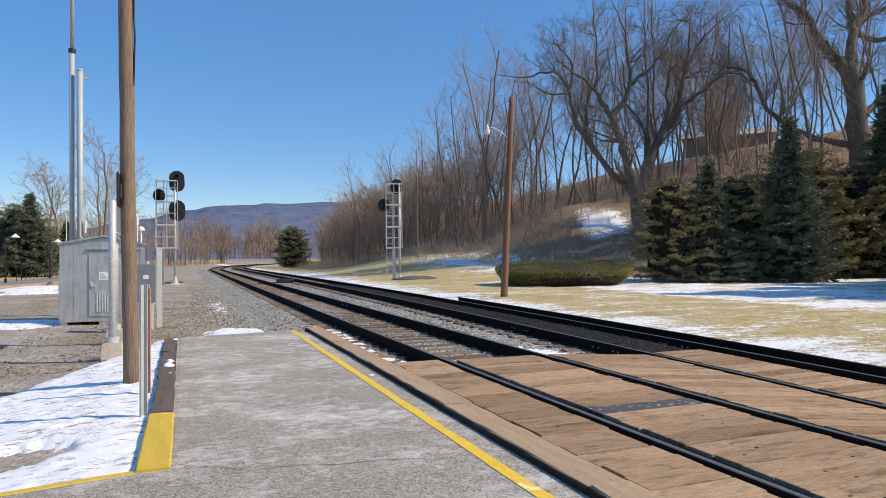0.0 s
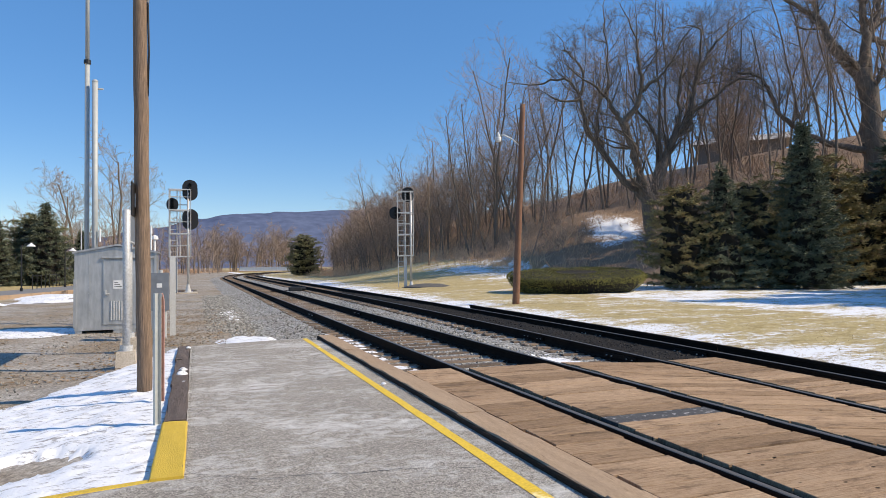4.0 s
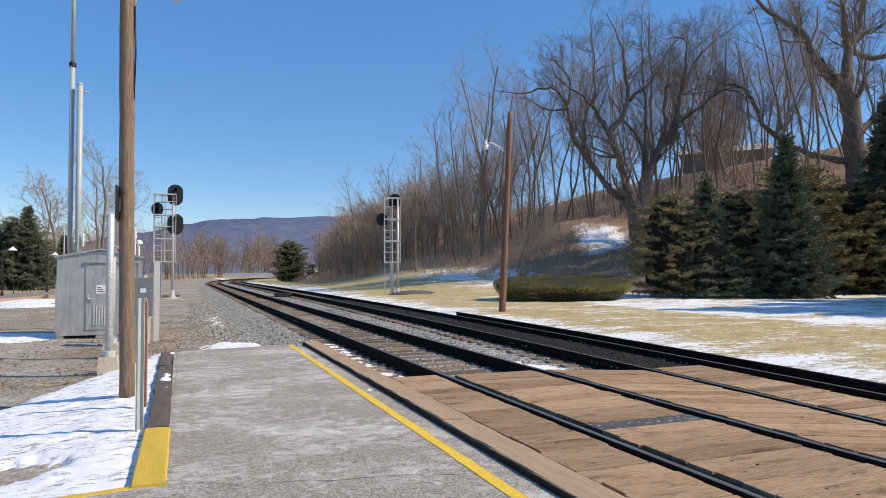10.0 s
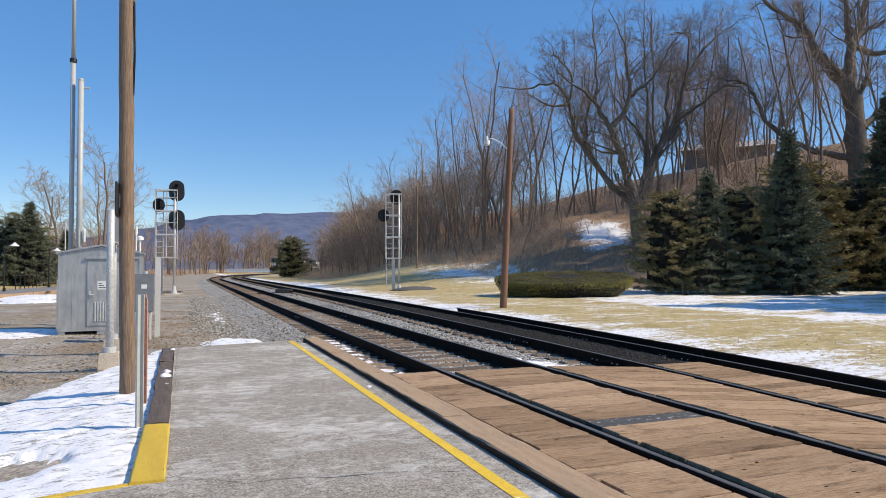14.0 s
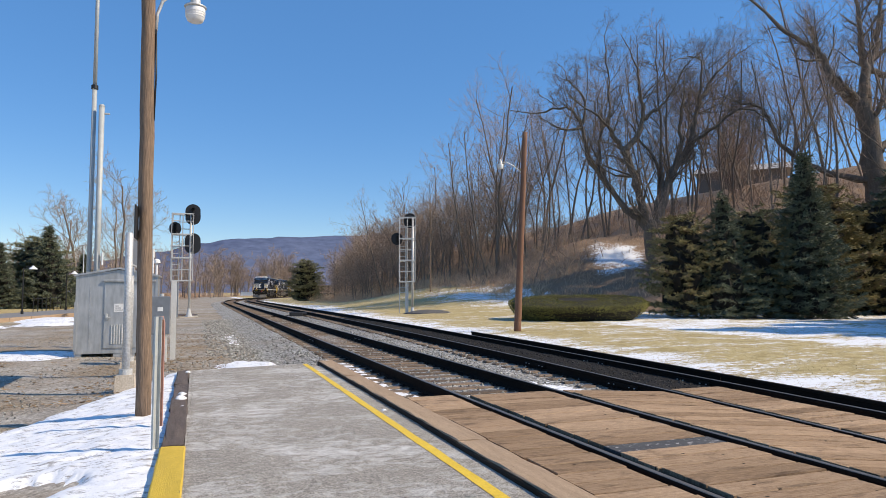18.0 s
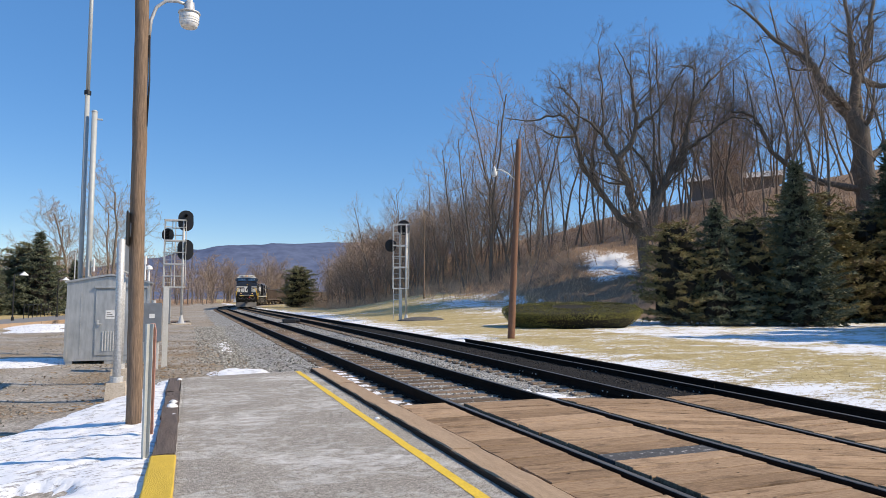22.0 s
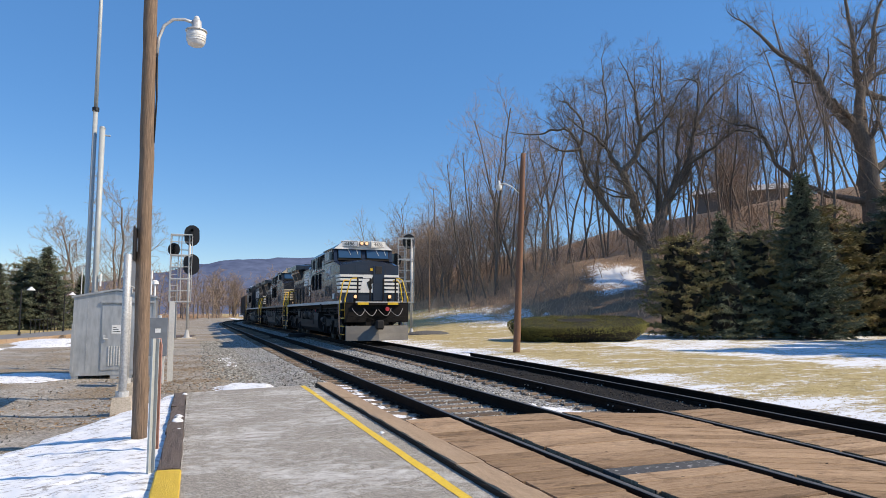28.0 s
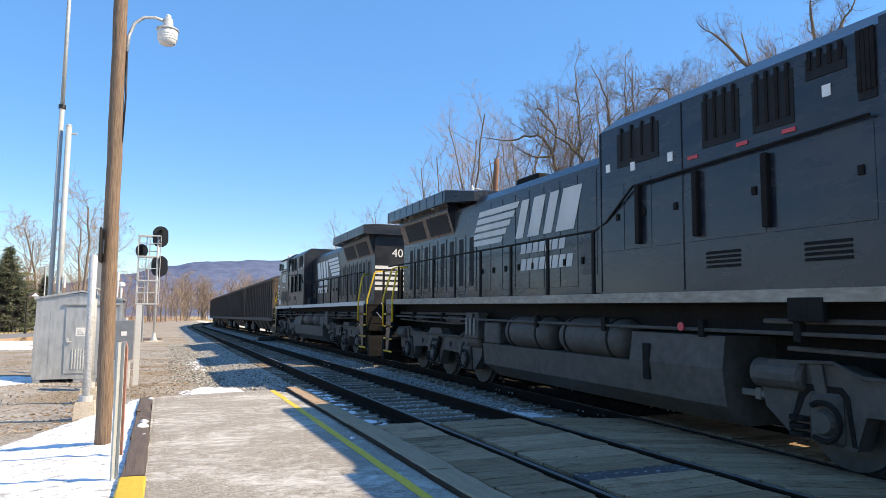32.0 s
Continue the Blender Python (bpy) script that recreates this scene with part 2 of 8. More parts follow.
def plank_material():
    """Trodden brown hardwood: long grain, dark checks, bolt holes and scuffs, shifted from plank to plank."""
    m, nt, b = shade("worn crossing plank", 0.9, 0, 0.12)
    c0 = nt.nodes.new("ShaderNodeTexCoord")
    oi = nt.nodes.new("ShaderNodeObjectInfo")
    off = node(nt, "ShaderNodeVectorMath")
    off.operation = 'ADD'
    sc = node(nt, "ShaderNodeVectorMath")
    sc.operation = 'SCALE'
    cmb = nt.nodes.new("ShaderNodeCombineXYZ")
    for k in range(3):
        nt.links.new(oi.outputs["Random"], cmb.inputs[k])
    sc.inputs["Scale"].default_value = 37.0
    nt.links.new(cmb.outputs[0], sc.inputs[0])
    nt.links.new(c0.outputs["Object"], off.inputs[0])
    nt.links.new(sc.outputs[0], off.inputs[1])

    def stretched(s):
        mp = nt.nodes.new("ShaderNodeMapping")
        mp.inputs["Scale"].default_value = s
        nt.links.new(off.outputs[0], mp.inputs[0])
        return mp.outputs[0]
    grain = noise_tex(nt, stretched((0.8, 11, 4)), 6, 7, 0.7, 0.6)
    fine = noise_tex(nt, stretched((1.5, 30, 8)), 9, 5, 0.7)
    blot = noise_tex(nt, stretched((1, 2.2, 1)), 2.6, 8, 0.72)
    c = ramp(nt, grain, ((0.30, (0.18, 0.106, 0.056)), (0.5, (0.45, 0.310, 0.195)), (0.70, (0.65, 0.475, 0.325))))
    c = mix(nt, 0.4, c, ramp(nt, fine, ((0.32, (0.10, 0.060, 0.034)), (0.68, (0.62, 0.435, 0.285)))))
    c = mix(nt, ramp(nt, blot, ((0.52, (0, 0, 0)), (0.66, (0.75, 0.75, 0.75)))), c, (0.13, 0.088, 0.060))
    c = mix(nt, ramp(nt, blot, ((0.26, (0.5, 0.5, 0.5)), (0.42, (0, 0, 0)))), c, (0.50, 0.385, 0.275))
    c = mix(nt, 1.0, c, ramp(nt, oi.outputs["Random"], ((0, (0.66, 0.63, 0.60)), (1, (1.12, 1.11, 1.10)))), 'MULTIPLY')
    vo = node(nt, "ShaderNodeTexVoronoi", Scale=3.1)
    nt.links.new(stretched((1.0, 1.7, 0.05)), vo.inputs["Vector"])
    hole = ramp(nt, vo.outputs["Distance"], ((0.045, (1, 1, 1)), (0.075, (0, 0, 0))))
    c = mix(nt, hole, c, (0.018, 0.012, 0.009))
    nt.links.new(c, b.inputs["Base Color"])
    bump(nt, b, mix(nt, 0.5, grain, fine), 0.7, 0.012)
    return m


MAT["plank"] = plank_material()
MAT["gap_black"] = surface("flangeway gap shade", (0.006, 0.006, 0.006), (0.022, 0.021, 0.020), 5, 0.9, 0, 40, 0.5, 0.006, spec=0.15)


def ground_material():
    """Lawn, gravel, leaf litter and snow, blended by the sheet's own region attribute and broken up by noise."""
    m, nt, b = shade("ground", 0.92, 0, 0.2)
    v = coords(nt)
    at = nt.nodes.new("ShaderNodeAttribute")
    at.attribute_name = "region"
    sep = nt.nodes.new("ShaderNodeSeparateColor")
    nt.links.new(at.outputs["Color"], sep.inputs[0])
    n1, n2, n3 = noise_tex(nt, v, 0.35, 5), noise_tex(nt, v, 4, 5), noise_tex(nt, v, 45, 4)
    mott = noise_tex(nt, v, 1.3, 6, 0.7)
    n4 = noise_tex(nt, v, 14, 7, 0.82)
    gravel = mix(nt, 0.6, ramp(nt, mott, ((0.34, (0.15, 0.118, 0.082)), (0.5, (0.31, 0.272, 0.222)), (0.66, (0.50, 0.465, 0.41)))), ramp(nt, n4, ((0.34, (0.07, 0.06, 0.05)), (0.64, (0.62, 0.575, 0.51)))))
    peb = node(nt, "ShaderNodeTexVoronoi", Scale=26.0)
    nt.links.new(v, peb.inputs["Vector"])
    psep = nt.nodes.new("ShaderNodeSeparateColor")
    nt.links.new(peb.outputs["Color"], psep.inputs[0])
    gravel = mix(nt, 0.35, gravel, mix(nt, 1.0, gravel, ramp(nt, psep.outputs[1], ((0.0, (0.35, 0.34, 0.33)), (0.55, (1.0, 1.0, 1.0)), (1.0, (1.75, 1.72, 1.68)))), 'MULTIPLY'))
    gravel = mix(nt, ramp(nt, noise_tex(nt, coords(nt, (0.7, 1.0, 1)), 0.42, 6, 0.6), ((0.46, (0, 0, 0)), (0.60, (0.75, 0.75, 0.75)))), gravel, ramp(nt, n4, ((0.36, (0.075, 0.050, 0.028)), (0.5, (0.26, 0.190, 0.115)), (0.64, (0.46, 0.365, 0.25)))))
    lawn = mix(nt, 0.5, ramp(nt, noise_tex(nt, coords(nt, (0.8, 1.2, 1)), 1.9, 8, 0.8), ((0.36, (0.20, 0.155, 0.06)), (0.46, (0.40, 0.31, 0.14)), (0.56, (0.60, 0.48, 0.26)), (0.64, (0.36, 0.305, 0.115)), (0.72, (0.21, 0.19, 0.07)))), ramp(nt, n4, ((0.36, (0.11, 0.090, 0.035)), (0.5, (0.40, 0.32, 0.15)), (0.62, (0.66, 0.54, 0.31)))))
    litter = mix(nt, 0.5, ramp(nt, n2, ((0.3, (0.19, 0.125, 0.082)), (0.7, (0.40, 0.285, 0.195)))), ramp(nt, n3, ((0.3, (0.09, 0.06, 0.042)), (0.7, (0.40, 0.28, 0.19)))))
    c = mix(nt, sep.outputs[0], gravel, lawn)
    c = mix(nt, sep.outputs[1], c, litter)
    # snow lies where the share in the attribute beats a drift pattern
    drift = mix(nt, 0.62, noise_tex(nt, coords(nt, (0.45, 1, 1)), 0.7, 7, 0.7, 0.4), noise_tex(nt, coords(nt, (0.8, 1.3, 1)), 4.2, 10, 0.9))
    sub = nt.nodes.new("ShaderNodeMath")
    sub.operation = 'SUBTRACT'
    nt.links.new(sep.outputs[2], sub.inputs[0])
    nt.links.new(drift, sub.inputs[1])
    msk = ramp(nt, sub.outputs[0], ((0.0, (0, 0, 0)), (0.025, (1, 1, 1))))
    c = mix(nt, msk, c, (0.82, 0.84, 0.87))
    nt.links.new(c, b.inputs["Base Color"])
    bump(nt, b, mix(nt, 0.6, n2, n3), 0.6, 0.04)
    return m


MAT["ground"] = ground_material()


def asphalt_material():
    m, nt, b = shade("platform asphalt", 0.9, 0, 0.3)
    v = coords(nt)
    grain = noise_tex(nt, v, 75, 4, 0.8)
    big = noise_tex(nt, v, 0.9, 5)
    c = mix(nt, 0.62, ramp(nt, big, ((0.3, (0.150, 0.136, 0.118)), (0.7, (0.272, 0.250, 0.220)))), ramp(nt, grain, ((0.38, (0.035, 0.031, 0.026)), (0.62, (0.75, 0.685, 0.59)))))
    # salt and thin frost in short streaks across the walk
    mid = noise_tex(nt, v, 22, 5, 0.75)
    c = mix(nt, 0.8, c, mix(nt, 1.0, c, ramp(nt, mid, ((0.3, (0.55, 0.55, 0.55)), (0.7, (1.45, 1.45, 1.45)))), 'MULTIPLY'))
    salt = noise_tex(nt, coords(nt, (1.0, 1.35, 1)), 5.2, 8, 0.72, 0.5)
    field = noise_tex(nt, coords(nt, (0.8, 1.2, 1)), 0.75, 4, 0.6)
    salt = mix(nt, 0.42, salt, field)
    c = mix(nt, ramp(nt, salt, ((0.485, (0, 0, 0)), (0.55, (0.38, 0.37, 0.36)), (0.63, (0.92, 0.9, 0.88)))), c, mix(nt, grain, (0.42, 0.41, 0.385), (0.90, 0.885, 0.84)))
    dark = noise_tex(nt, coords(nt, (1.0, 1.3, 1)), 2.2, 6, 0.7)
    c = mix(nt, ramp(nt, dark, ((0.60, (0, 0, 0)), (0.75, (0.45, 0.45, 0.45)))), c, (0.11, 0.10, 0.095))
    nt.links.new(c, b.inputs["Base Color"])
    bump(nt, b, grain, 0.8, 0.01)
    return m


MAT["asphalt"] = asphalt_material()
MAT["road"] = surface("road asphalt", (0.16, 0.155, 0.15), (0.25, 0.245, 0.24), 0.8, 0.9, 0, 60, 0.3, 0.004)


def ballast_material():
    m, nt, b = shade("ballast bed", 0.92, 0, 0.25)
    v = coords(nt)
    vo = node(nt, "ShaderNodeTexVoronoi", Scale=17.0)
    nt.links.new(v, vo.inputs["Vector"])
    sepc = nt.nodes.new("ShaderNodeSeparateColor")
    nt.links.new(vo.outputs["Color"], sepc.inputs[0])
    c = ramp(nt, sepc.outputs[0], ((0.0, (0.21, 0.207, 0.19)), (0.5, (0.42, 0.412, 0.382)), (1.0, (0.68, 0.665, 0.625))))
    c = mix(nt, ramp(nt, vo.outputs["Distance"], ((0.40, (0, 0, 0)), (0.80, (0.8, 0.8, 0.8)))), c, (0.06, 0.055, 0.048))
    c = mix(nt, ramp(nt, noise_tex(nt, v, 0.5, 5), ((0.45, (0, 0, 0)), (0.7, (0.45, 0.45, 0.45)))), c, (0.26, 0.20, 0.145))
    nt.links.new(c, b.inputs["Base Color"])
    inv = ramp(nt, vo.outputs["Distance"], ((0.0, (1, 1, 1)), (0.7, (0, 0, 0))))
    bump(nt, b, inv, 0.9, 0.04)
    return m


MAT["ballast"] = ballast_material()
MAT["dead_leaf"] = surface("dead leaves", (0.09, 0.055, 0.028), (0.40, 0.27, 0.15), 2.5, 0.9, 0, 9, 0.2, 0.004)

# ---- mesh helpers ----


class Shape:
    """Gathers vertices and faces of one part."""

    def __init__(self):
        self.v, self.f = [], []

    def add(self, verts, faces):
        n = len(self.v)
        self.v.extend(tuple(p) for p in verts)
        self.f.extend(tuple(i + n for i in f) for f in faces)
        return self

    def box(self, x0, y0, z0, x1, y1, z1, c=0.0, m=None):
        cx, cy, cz = (x0 + x1) / 2, (y0 + y1) / 2, (z0 + z1) / 2
        h = (abs(x1 - x0) / 2, abs(y1 - y0) / 2, abs(z1 - z0) / 2)
        c = min(c, min(h) * 0.9)
        if c <= 0:
            vs = [(cx + sx * h[0], cy + sy * h[1], cz + sz * h[2]) for sx in (-1, 1) for sy in (-1, 1) for sz in (-1, 1)]
            fs = [(0, 1, 3, 2), (4, 6, 7, 5), (0, 4, 5, 1), (2, 3, 7, 6), (0, 2, 6, 4), (1, 5, 7, 3)]
        else:
            vs, ix = [], {}
            for sx in (-1, 1):
                for sy in (-1, 1):
                    for sz in (-1, 1):
                        s = (sx, sy, sz)
                        for a in range(3):
                            ix[s, a] = len(vs)
                            vs.append(tuple(o + s[i] * (h[i] if i == a else h[i] - c) for i, o in enumerate((cx, cy, cz))))
            fs = []
            for a in range(3):
                b, d = (a + 1) % 3, (a + 2) % 3
                for s in (-1, 1):
                    loop = []
                    for sb, sd in ((-1, -1), (1, -1), (1, 1), (-1, 1)):
                        k = [0, 0, 0]
                        k[a], k[b], k[d] = s, sb, sd
                        loop.append(ix[tuple(k), a])
                    fs.append(tuple(loop if s > 0 else loop[::-1]))
                for sb in (-1, 1):
                    for sd in (-1, 1):
                        k0, k1 = [0, 0, 0], [0, 0, 0]
                        k0[a], k1[a] = -1, 1
                        k0[b] = k1[b] = sb
                        k0[d] = k1[d] = sd
                        q = (ix[tuple(k0), b], ix[tuple(k1), b], ix[tuple(k1), d], ix[tuple(k0), d])
                        fs.append(q if sb * sd > 0 else q[::-1])
            for sx in (-1, 1):
                for sy in (-1, 1):
                    for sz in (-1, 1):
                        s = (sx, sy, sz)
                        q = (ix[s, 0], ix[s, 1], ix[s, 2])
                        fs.append(q if sx * sy * sz > 0 else q[::-1])
        if m is not None:
            vs = [m @ Vector(p) for p in vs]
        return self.add(vs, fs)

    def tube(self, pts, r, n=8, r1=None, caps=True):
        """A round bar along pts; r: one radius, or one for each point."""
        pts = [Vector(p) for p in pts]
        rs = list(r) if isinstance(r, (list, tuple)) else [r + ((r1 if r1 is not None else r) - r) * i / max(1, len(pts) - 1) for i in range(len(pts))]
        vs, fs = [], []
        ref = None
        for i, p in enumerate(pts):
            d = (pts[min(i + 1, len(pts) - 1)] - pts[max(i - 1, 0)]).normalized()
            if ref is None:
                ref = d.orthogonal().normalized()
            u = (ref - d * ref.dot(d))
            u = u.normalized() if u.length > 1e-6 else d.orthogonal().normalized()
            ref = u
            w = d.cross(u)
            for k in range(n):
                a = 2 * math.pi * k / n
                vs.append(p + (u * math.cos(a) + w * math.sin(a)) * rs[i])
        for i in range(len(pts) - 1):
            for k in range(n):
                fs.append((i * n + k, i * n + (k + 1) % n, (i + 1) * n + (k + 1) % n, (i + 1) * n + k))
        if caps and n > 2:
            fs.append(tuple(range(n))[::-1])
            fs.append(tuple((len(pts) - 1) * n + k for k in range(n)))
        return self.add(vs, fs)

    def prism(self, poly, axis, a0, a1):
        """A polygon extruded along an axis: 0 gives (y, z) outlines, 1 gives (x, z), 2 gives (x, y)."""
        def put(p, a):
            return ((a, p[0], p[1]), (p[0], a, p[1]), (p[0], p[1], a))[axis]
        n = len(poly)
        vs = [put(p, a0) for p in poly] + [put(p, a1) for p in poly]
        fs = [tuple(range(n))[::-1], tuple(range(n, 2 * n))] + [(i, (i + 1) % n, n + (i + 1) % n, n + i) for i in range(n)]
        return self.add(vs, fs)

    def loft(self, rings, closed=True):
        n = len(rings[0])
        vs = [p for r in rings for p in r]
        fs = [(i * n + k, i * n + (k + 1) % n, (i + 1) * n + (k + 1) % n, (i + 1) * n + k) for i in range(len(rings) - 1) for k in range(n if closed else n - 1)]
        if closed:
            fs += [tuple(range(n))[::-1], tuple((len(rings) - 1) * n + k for k in range(n))]
        return self.add(vs, fs)

    def mesh(self, name, mat, smooth=False, fix=True):
        me = bpy.data.meshes.new(name)
        me.from_pydata([tuple(p) for p in self.v], [], self.f)
        if fix and len(self.f) < 20000:
            bm = bmesh.new()
            bm.from_mesh(me)
            bmesh.ops.recalc_face_normals(bm, faces=bm.faces)
            bm.to_mesh(me)
            bm.free()
        me.materials.append(mat if not isinstance(mat, str) else MAT[mat])
        if smooth:
            me.polygons.foreach_set("use_smooth", [True] * len(me.polygons))
        return me


def thing(name, at, label, category, group="", kind=""):
    """An empty at the base of a thing that carries its parts."""
    ob = new(name)
    ob.empty_display_size = 0.2
    ob.matrix_world = at if isinstance(at, Matrix) else pose(*at)
    return tagged(ob, label, category, group, kind)


def part(name, shape, mat, parent=None, label="", smooth=False, at=None):
    ob = new(name, shape if isinstance(shape, bpy.types.Mesh) else shape.mesh(name, mat, smooth))
    ob.parent = parent
    if at is not None:
        ob.matrix_basis = at
    if label:
        tagged(ob, label)
    return ob


def structure(name, shape, mat, label, smooth=False, kind="structure", category=""):
    ob = part(name, shape, mat, None, "", smooth)
    return tagged(ob, label, category or name.replace("_", " "), "", kind)


def letters(text, size, mat, parent, m, name="lettering", depth=0.004, bold=0.0):
    """Built-in font text turned into a mesh part; m places it, text runs along local x and faces local z."""
    cu = bpy.data.curves.new(name, 'FONT')
    cu.body, cu.size, cu.align_x, cu.align_y, cu.extrude = text, size, 'CENTER', 'CENTER', depth
    cu.resolution_u, cu.offset = 3, bold
    tmp = bpy.data.objects.new(name, cu)
    me = bpy.data.meshes.new_from_object(tmp)
    bpy.data.objects.remove(tmp)
    me.materials.clear()
    me.materials.append(MAT[mat])
    ob = part(name, me, None, parent)
    ob.matrix_basis = m
    return ob


# ---- the plan: y runs along the straight track, x across it, z = 0 on the near rails ----
X1, X2, HALF = 4.208, 7.73, 0.7525
CURVE_Y, CURVE_R = 95.0, 330.0


def z2(y):
    """Height of the far track's rail tops: it dips towards the crossing."""
    return 0.113 - 0.40 * math.exp(-max(y, -1.0) / 15.0)


def along(s, x, z=0.0):
    """Place and heading (degrees) on a line at offset x from the axis, at distance s; straight, then bending right."""
    if s <= CURVE_Y:
        return Vector((x, s, z)), 0.0
    a = (s - CURVE_Y) / CURVE_R
    r = CURVE_R - (x - X2)
    return Vector((X2 + CURVE_R - r * math.cos(a), CURVE_Y + r * math.sin(a), z)), -math.degrees(a)


def smooth01(v):
    v = min(1.0, max(0.0, v))
    return v * v * (3 - 2 * v)


EDGE = ((90.0, -60.0), (80.0, 0.0), (62.0, 26.0), (52.0, 33.0), (35.5, 37.0), (28.8, 43.0), (26.8, 52.0), (25.6, 62.0), (24.0, 80.0), (22.0, 105.0), (25.5, 140.0), (37.0, 190.0), (70.0, 240.0), (140.0, 320.0))


def edge_x(y):
    """Where the wooded slope begins, on the right."""
    if y <= EDGE[0][1]:
        return EDGE[0][0]
    for (xa, ya), (xb, yb) in zip(EDGE, EDGE[1:]):
        if y <= yb:
            return xa + (xb - xa) * (y - ya) / (yb - ya)
    return EDGE[-1][0] + (y - EDGE[-1][1]) * 1.2


def height(x, y):
    """The lie of the land."""
    z = -0.30
    if x > 9.6:
        z += 0.10 * smooth01((x - 9.6) / 2.0)
        # grassy swell behind the signal
        z += 2.3 * math.exp(-((x - 26) / 9.0) ** 2 - ((y - 66) / 17.0) ** 2)
        d = x - edge_x(y)
        if d > 0:
            z += 17.0 * (1 - math.exp(-d / 26.0)) * smooth01((d + 2) / 10.0)
            # the bare shoulder that faces the noon sun, below the old tree
            z += (0.44 * (y - 50.5) - 0.27 * (x - 35.0)) * math.exp(-((x - 35.0) / 7.0) ** 2 - ((y - 50.5) / 6.5) ** 2)
            # the crest below the house
            z += 2.0 * smooth01((x - 56) / 12) * smooth01((112 - y) / 20)
    if x < -9:
        z += 0.15 * smooth01((-9 - x) / 6)
    return z

# ---- ground sheet ----


def spaced(lo, fine_lo, fine_hi, hi, step, grow):
    out = [fine_lo + i * step for i in range(int((fine_hi - fine_lo) / step) + 1)]
    d, v = step, out[-1]
    while v < hi:
        d *= grow
        v += d
        out.append(min(v, hi))
    d, v, low = step, fine_lo, []
    while v > lo:
        d *= grow
        v -= d
        low.append(max(v, lo))
    return low[::-1] + out


def make_ground():
    xs = spaced(-3000, -8, 46, 3000, 0.9, 1.16)
    ys = spaced(-400, 2, 100, 4200, 1.1, 1.14)
    rnd = random.Random(3)
    vs, col = [], []
    for y in ys:
        for x in xs:
            z = height(x, y)
            if -3.0 < x < 0.6 and 2 < y < 20:
                z += 0.15 * smooth01((x + 2.3) / 1.9) * smooth01((20 - y) / 5)
            if x > 10 or x < -1:
                z += rnd.uniform(-0.03, 0.03)
            vs.append((x, y, z))
            d = x - edge_x(y)
            lawn = smooth01((x - 9.7) / 0.8) if x > 0 else smooth01((-9.5 - x) / 2) if y > 30 else 0.0
            wood = smooth01((d + 2.5) / 4) if x > 0 else smooth01((y - 160) / 40)
            snow = 0.12
            if x > 9.3:
                snow = 0.465
                if x < 13.5:
                    snow = (0.545 if y > 24 else 0.526) - 0.045 * max(0.0, x - 11.0)
                if x > 18.5 + 0.12 * max(0.0, y - 20) and d < 1.5 and y < 40:
                    snow = 0.53
                if y > 40 and x > 13.5:
                    snow = 0.44 + 0.10 * math.exp(-((x - 23.5) / 3.2) ** 2 - ((y - 53) / 9.0) ** 2)
                if d > 1:
                    snow = 0.20 + 0.12 * smooth01((d - 4) / 10)
                snow += 0.35 * math.exp(-((x - 35.0) / 4.0) ** 2 - ((y - 50.5) / 4.2) ** 2)
            elif x > -3 and 15 < y < 60:
                snow = 0.42 if 0.2 < x < 1.6 else 0.30
            elif x < -3:
                snow = 0.36
            if y > 260:
                snow = 0.2
            col.append((lawn, wood, snow, 1.0))
    nx = len(xs)
    fs = [(j * nx + i, j * nx + i + 1, (j + 1) * nx + i + 1, (j + 1) * nx + i) for j in range(len(ys) - 1) for i in range(nx - 1)]
    sh = Shape().add(vs, fs)
    me = sh.mesh("ground", "ground", True, fix=False)
    at = me.color_attributes.new("region", 'FLOAT_COLOR', 'POINT')
    at.data.foreach_set("color", [c for q in col for c in q])
    return structure("ground", me, None, "winter ground with gravel yard, dry lawn, leaf litter and snow")


make_ground()

MAT["water"] = shade("meltwater", 0.04, 0.0, 0.6)[0]
MAT["water"].node_tree.nodes["Principled BSDF"].inputs["Base Color"].default_value = (0.02, 0.025, 0.03, 1)

# ---- ballast and the two tracks ----
STATIONS = [-40, -26] + [-14 + 2.0 * i for i in range(56)] + [98 + 4.0 * i for i in range(65)] + [362 + 8.0 * i for i in range(30)]


